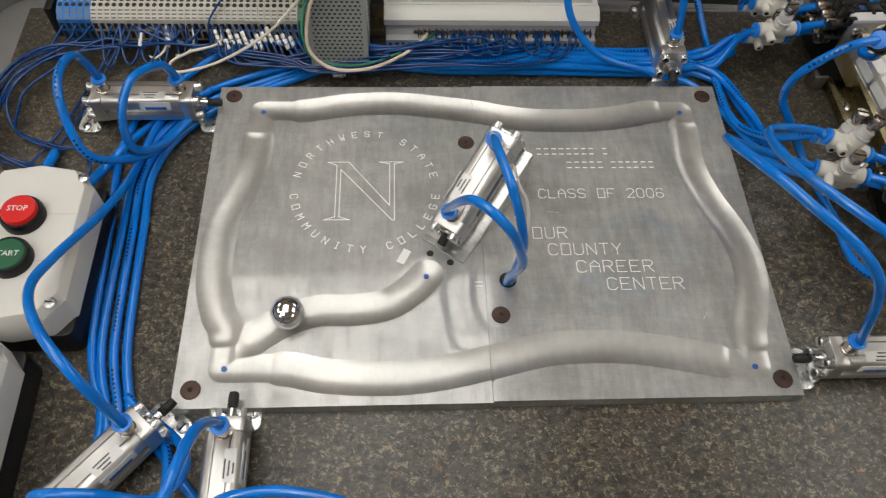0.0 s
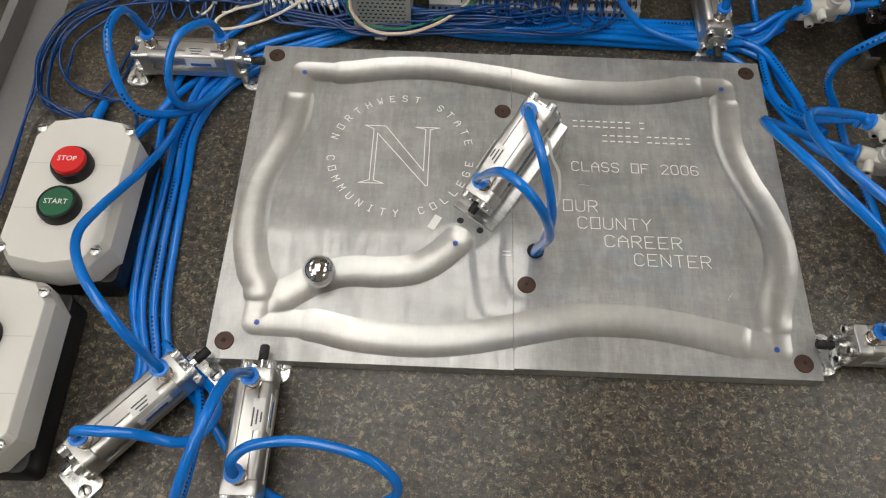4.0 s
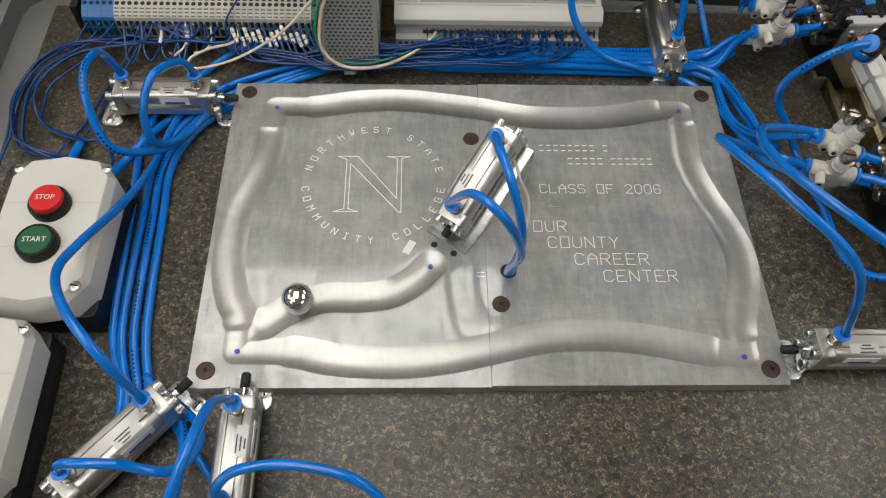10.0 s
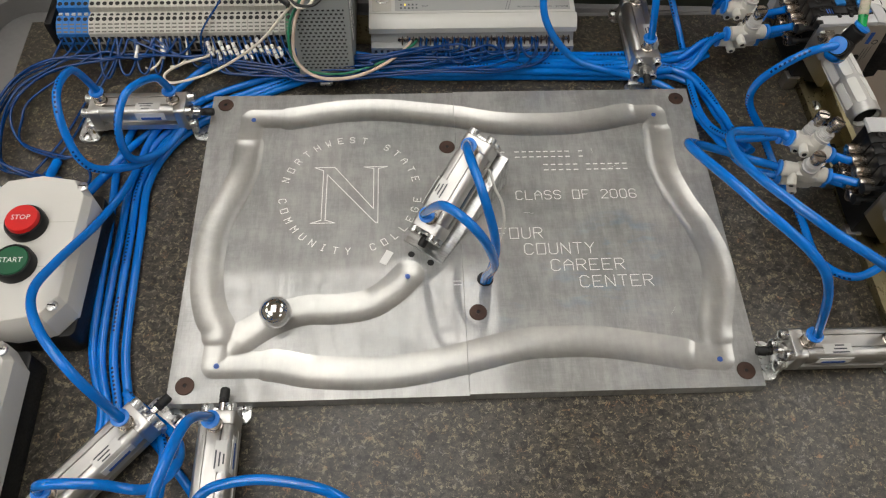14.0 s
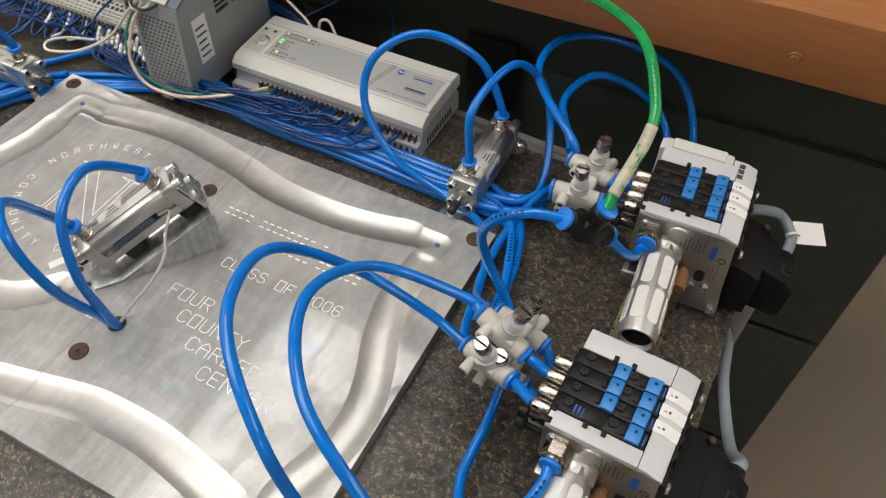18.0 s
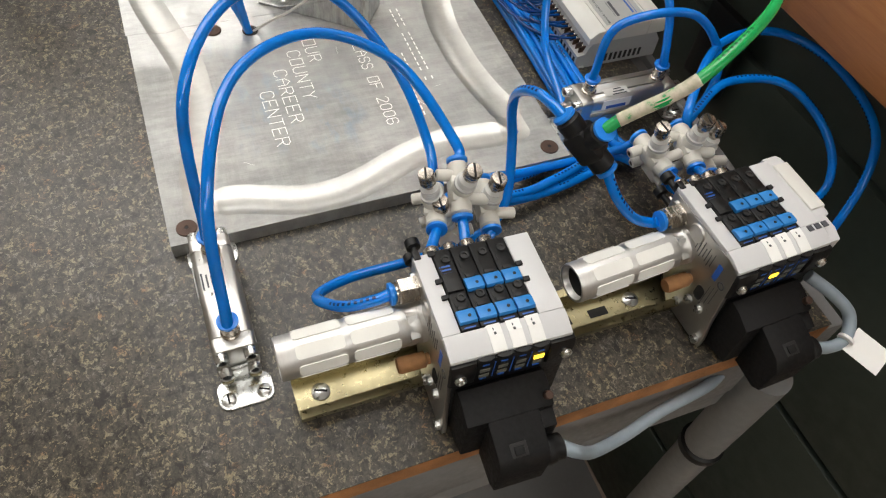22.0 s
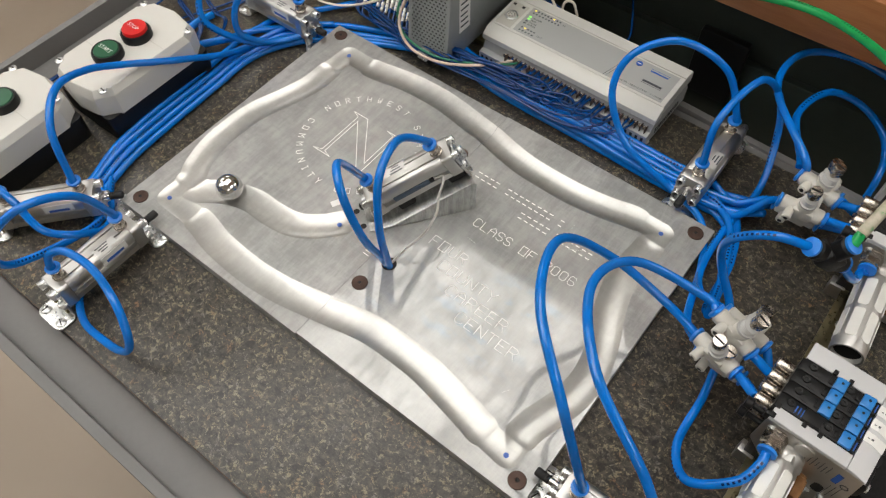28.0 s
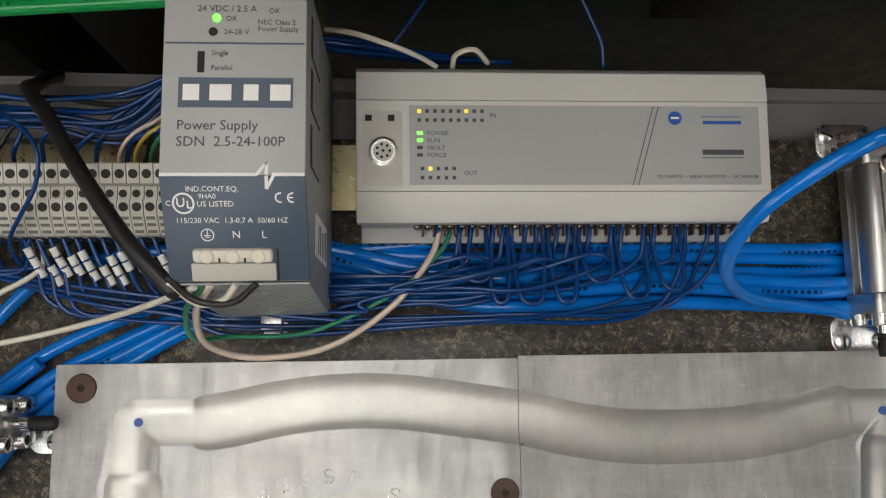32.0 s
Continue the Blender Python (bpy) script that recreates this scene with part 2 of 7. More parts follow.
M_CEIL = grained("white ceiling", (0.66, 0.66, 0.635), 0.9, vary=0.04, scale=10, relief=0.0005)
M_LIGHT = material("light diffuser", (0.9, 0.9, 0.9), 0.5, emit=(1.0, 0.972, 0.925), strength=LAMP)
M_BENCHTOP = wood("orange bench wood", (0.28, 0.104, 0.031), (0.36, 0.146, 0.048))
M_BENCHLEG = grained("grey green steel", (0.105, 0.114, 0.099), 0.45, vary=0.1, scale=10)
M_BENCHDARK = grained("dark green steel", (0.028, 0.038, 0.031), 0.55, vary=0.15, scale=8)
M_TEAL = grained("dull green enamel", (0.10, 0.15, 0.13), 0.5, vary=0.1, scale=10)
M_ALU = brushed("anodised aluminium", (0.60, 0.595, 0.575), 0.36, (4, 70, 70))
M_BRACKET = plate_metal("bent sheet aluminium", (0.66, 0.66, 0.65), 0.16, 0.42, 0.40, (), 0.2)
M_ALUD = brushed("cast aluminium", (0.55, 0.54, 0.52), 0.36, (20, 20, 20))
M_ZINC = brushed("zinc plated steel", (0.74, 0.75, 0.74), 0.29, (30, 30, 30), 0.25)
M_SATIN = brushed("satin aluminium", (0.62, 0.615, 0.60), 0.45, (20, 20, 60), 0.05)
M_CHROME = material("polished steel", (0.78, 0.78, 0.78), 0.06, 1.0)
M_NICKEL = brushed("nickel plated brass", (0.50, 0.455, 0.40), 0.24, (20, 20, 60), 0.2)
M_GOLD = brushed("yellow chromate steel", (0.38, 0.335, 0.20), 0.30, (20, 20, 20), 0.35)
M_BRONZE = grained("sintered bronze", (0.27, 0.13, 0.05), 0.8, vary=0.4, scale=400, relief=0.0006)
M_BOLT = grained("brown oxide steel", (0.075, 0.045, 0.035), 0.5, 0.6, vary=0.3, scale=200)
M_DARK = material("dark recess", (0.008, 0.008, 0.008), 0.7)
M_BLACK = grained("black plastic", (0.0065, 0.0065, 0.007), 0.45, vary=0.2, scale=100, spec=0.32)
M_RUBBER = grained("black rubber", (0.010, 0.010, 0.010), 0.6, vary=0.2, scale=100)
M_BLUEHOSE = hose_paint("blue air hose", (0.001, 0.165, 0.62), (0.002, 0.022, 0.09), 0.07)
M_BLUEPLAIN = hose_paint("blue air hose plain", (0.001, 0.170, 0.63), rough=0.07)
M_GREEN = hose_paint("green air hose", (0.012, 0.33, 0.085), (0.008, 0.15, 0.045), 0.12)
M_GREENWORN = material("worn green hose", (0.5, 0.5, 0.4), 0.6)
link(M_GREENWORN, ramp(M_GREENWORN, noise_tex(M_GREENWORN, coords(M_GREENWORN), 150, 4, 0.65), [(0.34, (0.03, 0.30, 0.10)), (0.39, (0.40, 0.40, 0.28)), (0.6, (0.56, 0.51, 0.41))]), shader(M_GREENWORN).inputs["Base Color"])
M_WIRE = hose_paint("dark blue wire", (0.0012, 0.040, 0.175), rough=0.10)
M_WIREW = hose_paint("white wire", (0.72, 0.68, 0.58), rough=0.4)
M_WIREGW = hose_paint("grey white lead", (0.50, 0.49, 0.46), rough=0.4)
M_WIREG = hose_paint("green wire", (0.02, 0.20, 0.11), rough=0.4)
M_WIREP = hose_paint("pale pink wire", (0.66, 0.54, 0.45), rough=0.4)
M_WIREY = hose_paint("yellow wire", (0.45, 0.34, 0.05), rough=0.4)
M_WIREB = hose_paint("black cable", (0.012, 0.012, 0.012), rough=0.4)
M_WIREGREY = hose_paint("grey cable", (0.24, 0.29, 0.33), rough=0.45)
M_COLLAR = material("blue release collar", (0.010, 0.20, 0.70), 0.3)
M_BLUETAB = grained("blue valve tab", (0.02, 0.20, 0.55), 0.35, vary=0.1, scale=100)
M_WHITE = grained("white moulded plastic", (0.62, 0.61, 0.57), 0.42, vary=0.04, scale=60)
M_THREAD = grained("translucent white thread", (0.50, 0.50, 0.485), 0.22, vary=0.05, scale=60)
M_CREAM = grained("off white plastic", (0.58, 0.565, 0.515), 0.45, vary=0.05, scale=60)
M_SILVER = grained("silver grey plastic", (0.55, 0.555, 0.565), 0.36, vary=0.04, scale=60)
M_LGREY = grained("light grey enclosure", (0.60, 0.60, 0.565), 0.4, vary=0.03, scale=60)
M_TGREY = grained("grey terminal plastic", (0.50, 0.49, 0.44), 0.45, vary=0.06, scale=60)
M_SLOT = material("grey terminal slot", (0.13, 0.125, 0.11), 0.6)
M_TBLUE = grained("blue terminal plastic", (0.02, 0.17, 0.50), 0.45, vary=0.08, scale=60)
M_TGREEN = grained("green terminal plastic", (0.03, 0.16, 0.07), 0.45, vary=0.08, scale=60)
M_PSU = grained("grey painted steel", (0.27, 0.29, 0.29), 0.42, 0.1, vary=0.05, scale=40)
M_PSUTOP = grained("silver grey front", (0.38, 0.39, 0.385), 0.42, vary=0.04, scale=40)
M_NAVY = material("navy print", (0.055, 0.085, 0.125), 0.4)
M_PRINTW = material("white print", (0.82, 0.82, 0.80), 0.5)
M_PRINTD = material("dark print", (0.055, 0.06, 0.07), 0.5)
M_PRINTB = material("blue print", (0.02, 0.10, 0.42), 0.45)
M_LABEL = grained("paper label", (0.80, 0.80, 0.78), 0.6, vary=0.04, scale=80)
M_FOIL = grained("silver foil label", (0.62, 0.62, 0.60), 0.4, 0.35, vary=0.04, scale=80)
M_RED = grained("red button", (0.62, 0.012, 0.012), 0.35, vary=0.06, scale=60)
M_GREENB = grained("green button", (0.012, 0.10, 0.045), 0.35, vary=0.06, scale=60)
M_LEDG = material("green lamp", (0.1, 0.9, 0.1), 0.3, emit=(0.25, 1.0, 0.1), strength=1.6)
M_LEDY = material("amber lamp", (0.9, 0.6, 0.05), 0.3, emit=(1.0, 0.62, 0.05), strength=1.6)
M_OLIVE = material("grey indicator", (0.14, 0.14, 0.12), 0.35)
M_BLUEDOT = material("blue sensor face", (0.03, 0.09, 0.35), 0.4)
M_FELT = grained("white silencer felt", (0.80, 0.80, 0.76), 0.8, vary=0.08, scale=150)


# ---- mesh helpers ----
def thing(name, label="", category="", group="", m=None, kind=""):
    ob = new(name)
    ob.empty_display_size = 0.01
    if m is not None:
        ob.matrix_basis = m
    return tagged(ob, label, category, group, kind)


def mesh_of(name, bm, mats, smooth=None):
    me = bpy.data.meshes.new(name)
    if smooth is not None:
        for f in bm.faces:
            f.smooth = True
        for e in bm.edges:
            if len(e.link_faces) == 2 and e.calc_face_angle(0) > radians(smooth):
                e.smooth = False
    bm.to_mesh(me)
    bm.free()
    for x in mats if isinstance(mats, (list, tuple)) else [mats]:
        me.materials.append(x)
    return me


def part(name, bm, mats, parent=None, label="", m=None, smooth=40):
    ob = new(name, mesh_of(name, bm, mats, smooth))
    if parent is not None:
        ob.parent = parent
    if m is not None:
        ob.matrix_basis = m
    return tagged(ob, label) if label else ob


def again(ob, m, parent=None):
    """The same mesh once more, as an object of its own."""
    o = new(ob.name.split(".")[0], ob.data)
    o.parent = parent if parent is not None else ob.parent
    o.matrix_basis = m
    if "label" in ob:
        o["label"] = ob["label"]
    return o


def box(x0, y0, z0, x1, y1, z1, bevel=0.0, seg=2, bm=None, mat=0):
    own = bmesh.new()
    bmesh.ops.create_cube(own, size=1)
    for v in own.verts:
        v.co = Vector(((x0 + x1) / 2 + v.co.x * (x1 - x0), (y0 + y1) / 2 + v.co.y * (y1 - y0), (z0 + z1) / 2 + v.co.z * (z1 - z0)))
    if bevel:
        bmesh.ops.bevel(own, geom=own.edges[:], offset=bevel, segments=seg, profile=0.5, affect="EDGES")
    for f in own.faces:
        f.material_index = mat
    return merge(bm, own)


def merge(bm, own, m=None):
    if m is not None:
        bmesh.ops.transform(own, matrix=m, verts=own.verts[:])
    if bm is None:
        return own
    me = bpy.data.meshes.new("tmp")
    own.to_mesh(me)
    own.free()
    bm.from_mesh(me)
    bpy.data.meshes.remove(me)
    return bm


def turned(profile, seg=24, bm=None, m=None, mat=0, a0=0.0):
    """A body of revolution about z from (radius, height) pairs."""
    own = bmesh.new()
    rings = []
    for r, z in profile:
        if r < 1e-7:
            rings.append([own.verts.new((0, 0, z))])
        else:
            rings.append([own.verts.new((r * math.cos(a0 + 2 * math.pi * i / seg), r * math.sin(a0 + 2 * math.pi * i / seg), z)) for i in range(seg)])
    for a, b in zip(rings, rings[1:]):
        for i in range(seg):
            j = (i + 1) % seg
            q = [a[i % len(a)], a[j % len(a)], b[j % len(b)], b[i % len(b)]]
            q = [v for k, v in enumerate(q) if v not in q[:k]]
            if len(q) > 2:
                own.faces.new(q)
    if len(rings[0]) > 1:
        own.faces.new(rings[0][::-1])
    if len(rings[-1]) > 1:
        own.faces.new(rings[-1])
    bmesh.ops.recalc_face_normals(own, faces=own.faces[:])
    for f in own.faces:
        f.material_index = mat
    return merge(bm, own, m)


def cyl(r, z0, z1, seg=20, bevel=0.0, bm=None, m=None, mat=0):
    b = min(bevel, r * 0.5)
    pr = [(r, z0), (r, z1)] if not b else [(r - b, z0), (r, z0 + b), (r, z1 - b), (r - b, z1)]
    return turned(pr, seg, bm, m, mat)


def prism(poly, z0, z1, bm=None, m=None, mat=0, bevel=0.0):
    own = bmesh.new()
    lo = [own.verts.new((x, y, z0)) for x, y in poly]
    hi = [own.verts.new((x, y, z1)) for x, y in poly]
    own.faces.new(lo[::-1])
    own.faces.new(hi)
    n = len(poly)
    for i in range(n):
        own.faces.new((lo[i], lo[(i + 1) % n], hi[(i + 1) % n], hi[i]))
    bmesh.ops.recalc_face_normals(own, faces=own.faces[:])
    if bevel:
        bmesh.ops.bevel(own, geom=[e for e in own.edges if abs(e.verts[0].co.z - e.verts[1].co.z) < 1e-7], offset=bevel, segments=2, profile=0.5, affect="EDGES")
    for f in own.faces:
        f.material_index = mat
    return merge(bm, own, m)


def rounded(w, h, r, seg=5):
    """A rounded rectangle about the origin."""
    out = []
    for cx, cy, a in ((w / 2 - r, h / 2 - r, 0), (-w / 2 + r, h / 2 - r, 90), (-w / 2 + r, -h / 2 + r, 180), (w / 2 - r, -h / 2 + r, 270)):
        for i in range(seg + 1):
            t = radians(a + 90 * i / seg)
            out.append((cx + r * math.cos(t), cy + r * math.sin(t)))
    return out


def glide(points, n=10):
    """Points along a Catmull-Rom curve."""
    p = [Vector(q) for q in points]
    p = [2 * p[0] - p[1], *p, 2 * p[-1] - p[-2]]
    out = []
    for a, b, c, d in zip(p, p[1:], p[2:], p[3:]):
        for i in range(n):
            u = i / n
            out.append(0.5 * (2 * b + (c - a) * u + (2 * a - 5 * b + 4 * c - d) * u * u + (3 * b - a - 3 * c + d) * u ** 3))
    return out + [p[-2]]


def tube_mesh(name, points, r, mat, n=10, seg=12, caps=True):
    """A tube along a smooth curve, with its length and its turn as UV."""
    c = glide(points, n)
    verts, faces, us = [], [], []
    side = None
    run = 0.0
    for i, p in enumerate(c):
        d = (c[min(i + 1, len(c) - 1)] - c[max(i - 1, 0)]).normalized()
        if side is None:
            side = d.cross(Vector((0, 0, 1)))
            side = side if side.length > 0.1 else d.cross(Vector((0, 1, 0)))
        side = (side - d * side.dot(d)).normalized()
        up = side.cross(d)
        run += (p - c[i - 1]).length if i else 0.0
        us.append(run)
        for k in range(seg):
            a = 2 * math.pi * k / seg
            verts.append(p + r * (math.cos(a) * side + math.sin(a) * up))
    uv = []
    for i in range(len(c) - 1):
        for k in range(seg):
            j = (k + 1) % seg
            faces.append((i * seg + k, i * seg + j, (i + 1) * seg + j, (i + 1) * seg + k))
            uv += [(us[i], k / seg), (us[i], (k + 1) / seg), (us[i + 1], (k + 1) / seg), (us[i + 1], k / seg)]
    if caps:
        faces.append(tuple(range(seg))[::-1])
        faces.append(tuple(range((len(c) - 1) * seg, len(c) * seg)))
        uv += [(0, 0)] * (2 * seg)
    me = bpy.data.meshes.new(name)
    me.from_pydata([tuple(v) for v in verts], [], faces)
    me.polygons.foreach_set("use_smooth", [True] * (len(faces) - 2 * caps) + [False] * (2 * caps))
    layer = me.uv_layers.new(name="UVMap")
    layer.data.foreach_set("uv", [x for q in uv for x in q])
    me.materials.append(mat)
    me.update()
    return me


HOSE_R = 0.00346


def hose(points, label="", r=HOSE_R, mat=None, name="air_hose", category="hose", group="blue air hoses", n=10, seg=12):
    ob = new(name, tube_mesh(name, points, r, mat or M_BLUEHOSE, n, seg))
    return tagged(ob, label or "glossy blue plastic air hose with printed line", category, group)


def lettering(body, size, mat, parent, m, name="lettering", thin=0.0, align="LEFT", depth=0.00008, spacing=1.0, label="", shear=0.0):
    """Words in the built-in font, as a thin mesh; size is the height of a capital."""
    cu = bpy.data.curves.new("letters", "FONT")
    cu.body, cu.size, cu.align_x, cu.extrude, cu.offset = body, size / 0.69, align, depth, thin * size
    cu.space_character, cu.resolution_u, cu.shear = spacing, 2, shear
    tmp = bpy.data.objects.new("letters", cu)
    me = bpy.data.meshes.new_from_object(tmp)
    bpy.data.objects.remove(tmp)
    bpy.data.curves.remove(cu)
    me.materials.clear()
    me.materials.append(mat)
    ob = new(name, me)
    ob.parent = parent
    ob.matrix_basis = m
    return tagged(ob, label) if label else ob


def bar(parent, x, y, z, w, h, mat, name="print_bar", m=None, depth=0.00012):
    """A flat printed bar centred at x, y on a face at height z."""
    ob = part(name, box(-w / 2, -h / 2, 0, w / 2, h / 2, depth), mat, parent, smooth=None)
    ob.matrix_basis = (m or Matrix()) @ pose(x, y, z)
    return ob


def slab(name, x0, y0, z0, x1, y1, z1, mat, label, category, kind="structure", bevel=0.0):
    ob = part(name, box(x0, y0, z0, x1, y1, z1, bevel), mat)
    return tagged(ob, label, category, kind=kind)


def plane_wall(name, x0, y0, z0, x1, y1, z1, mat, label):
    return slab(name, x0, y0, z0, x1, y1, z1, mat, label, "wall")


# ---- the room ----
slab("floor", -4.0, -3.5, FLOOR - 0.1, 4.0, 3.3, FLOOR, M_FLOOR, "smooth beige workshop floor", "floor")
plane_wall("wall_north", -4.0, 3.2, FLOOR, 4.0, 3.3, CEIL, M_WALL, "plain pale painted wall behind the bench")
plane_wall("wall_south", -4.0, -3.6, FLOOR, 4.0, -3.5, CEIL, M_WALL, "plain pale painted wall")
plane_wall("wall_east", 4.0, -3.5, FLOOR, 4.1, 3.3, CEIL, M_WALL, "plain pale painted wall")
plane_wall("wall_west", -4.1, -3.5, FLOOR, -4.0, 3.3, CEIL, M_WALL, "plain pale painted wall")
slab("ceiling", -4.1, -3.6, CEIL, 4.1, 3.3, CEIL + 0.1, M_CEIL, "white ceiling with fluorescent panels", "ceiling")


def ceiling_light(x, y, hx, hy):
    t = thing("ceiling_light", "recessed white fluorescent ceiling panel, lit", "ceiling light", "ceiling lights", pose(x, y, CEIL))
    bm = box(-hx - 0.03, -hy - 0.03, -0.03, -hx, hy + 0.03, -0.001)
    box(hx, -hy - 0.03, -0.03, hx + 0.03, hy + 0.03, -0.001, bm=bm)
    box(-hx, -hy - 0.03, -0.03, hx, -hy, -0.001, bm=bm)
    box(-hx, hy, -0.03, hx, hy + 0.03, -0.001, bm=bm)
    part("frame", bm, M_CEIL, t)
    part("diffuser", box(-hx, -hy, -0.015, hx, hy, -0.005), M_LIGHT, t)


ceiling_light(-0.08, 0.26, 0.55, 0.86)
for lx, ly in ((-2.55, 0.03), (2.20, 0.10), (-2.55, 2.31), (2.75, 2.31), (-2.55, -2.25), (2.75, -2.25), (-1.00, -1.02)):
    ceiling_light(lx, ly, 0.58, 0.64)

# ---- the wooden bench behind the cart ----
BENCH_Z = 0.110
LEGX = -0.028
bench = thing("workbench", "long workbench with thick orange wooden top over dark steel cabinet", "workbench", m=pose(0, 0.452, 0, 0, 0, 1.7))
part("benchtop", box(-0.012, 0, BENCH_Z, 2.6, 0.76, BENCH_Z + 0.058, 0.003), M_BENCHTOP, bench, "thick orange maple top")
part("cabinet", box(0.12, 0.075, FLOOR, 0.78, 0.70, BENCH_Z - 0.001, 0.003), M_BENCHDARK, bench, "dark green steel cabinet")
part("back_panel", box(-0.02, 0.66, FLOOR, 0.119, 0.68, BENCH_Z - 0.001), M_BENCHDARK, bench, "dark steel back panel")
for k in range(3):
    part("drawer_front", box(0.125, 0.064, -0.255 - 0.27 * k, 0.775, 0.0745, 0.005 - 0.27 * k, 0.002), M_BENCHDARK, bench, "dark green steel drawer front")
for x, z in ((0.018, 0.023), (0.205, 0.023), (0.62, 0.020)):
    part("bolt_head", turned([(0.0, 0.0012), (0.003, 0.0012), (0.0036, 0.0005), (0.005, 0.001), (0.006, 0.0)], 18), M_BENCHTOP, bench, m=pose(x, 0.0002, BENCH_Z + z, 90, 0, 0))
part("outlet_box", box(0.33, 0.052, -0.05, 0.385, 0.0635, 0.035, 0.004), M_BLACK, bench, "black outlet box")
bench2 = thing("workbench", "neighbouring workbench with orange wooden top and black leg", "workbench", m=pose(0, 0.452, 0, 0, 0, 1.7))
part("benchtop", box(-1.30, 0, BENCH_Z, -0.040, 0.76, BENCH_Z + 0.058, 0.003), M_BENCHTOP, bench2, "thick orange maple top")
part("leg", box(LEGX - 0.035, 0.004, FLOOR, LEGX + 0.012, 0.05, BENCH_Z - 0.001, 0.002), M_BLACK, bench2, "black steel leg")
part("cabinet", box(-0.885, 0.105, FLOOR, -0.080, 0.68, BENCH_Z - 0.001, 0.003), M_BENCHLEG, bench2, "grey green steel cabinet")
case = thing("steel_case", "dull green steel case standing on the wooden bench", "case", m=pose(0.355, 0.475, BENCH_Z + 0.059, 0, 0, 1.7))
part("body", box(-0.25, 0.0, 0.004, 0.025, 0.2, 0.15, 0.004), M_TEAL, case)
part("lid", box(-0.251, -0.001, 0.1505, 0.026, 0.201, 0.18, 0.004), M_TEAL, case)
for x in (-0.23, 0.005):
    for y in (0.02, 0.18):
        part("foot", cyl(0.008, 0.0, 0.0038, 16), M_RUBBER, case, m=pose(x, y, 0.0002))

# ---- a stool beside the cart ----
stool = thing("stool", "round wooden stool seat with dark metal rim and legs", "stool", m=pose(0.958, 0.058, FLOOR))
part("seat", turned([(0.0, 0.50), (0.158, 0.50), (0.165, 0.507), (0.165, 0.52), (0.158, 0.527), (0.0, 0.527)], 40), M_BENCHTOP, stool)
part("rim", turned([(0.166, 0.49), (0.176, 0.49), (0.178, 0.5), (0.178, 0.53), (0.174, 0.534), (0.167, 0.53)], 40), M_BLACK, stool, "dark metal rim")
for a in (30, 120, 210, 300):
    c, s = math.cos(radians(a)), math.sin(radians(a))
    leg = new("leg", tube_mesh("leg", [(0.14 * c, 0.14 * s, 0.5), (0.165 * c, 0.165 * s, 0.25), (0.19 * c, 0.19 * s, 0.0)], 0.011, M_BLACK, 4, 10))
    leg.parent = stool

# ---- the cart: grey moulded tray with a laminate board in it ----
BX0, BX1, BY0, BY1 = -0.205, 0.648, -0.118, 0.422
cart = thing("utility_cart", "grey moulded plastic utility cart with raised tray lip", "cart", kind="")


def loop_solid(outer, inner, z0, z1, edge):
    """A ring-shaped lip between two rounded outlines, with a rounded top."""
    bm = bmesh.new()
    n = len(outer)
    rows = []
    for poly, z in ((outer, z0), (outer, z1 - edge)):
        rows.append([bm.verts.new((x, y, z)) for x, y in poly])
    for k in (0.25, 0.75):
        rows.append([bm.verts.new((a + (c - a) * (0.06 if k < 0.5 else 0.94), b + (d - b) * (0.06 if k < 0.5 else 0.94), z1)) for (a, b), (c, d) in zip(outer, inner)])
    for poly, z in ((inner, z1 - edge), (inner, z0)):
        rows.append([bm.verts.new((x, y, z)) for x, y in poly])
    for a, b in zip(rows, rows[1:] + rows[:1]):
        for i in range(n):
            bm.faces.new((a[i], a[(i + 1) % n], b[(i + 1) % n], b[i]))
    bmesh.ops.recalc_face_normals(bm, faces=bm.faces[:])
    return bm


def shift(poly, x, y):
    return [(a + x, b + y) for a, b in poly]


cx, cy = (BX0 + BX1) / 2, (BY0 + BY1) / 2


def tray_outline(grow, back, front, left, radius):
    return shift(rounded(BX1 - BX0 + left + 0.0 + grow, BY1 - BY0 + back + front, radius, 8), cx - left / 2 + grow / 2, cy + (back - front) / 2)


outer = tray_outline(-0.004, 0.036, 0.044, 0.050, 0.045)
rim_in = tray_outline(-0.010, 0.028, 0.034, 0.040, 0.038)
inner = tray_outline(-0.022, 0.0015, 0.0015, 0.0015, 0.004)
rim = loop_solid(outer, rim_in, -0.11, 0.010, 0.003)
ledge = loop_solid(rim_in, inner, -0.055, -0.011, 0.001)
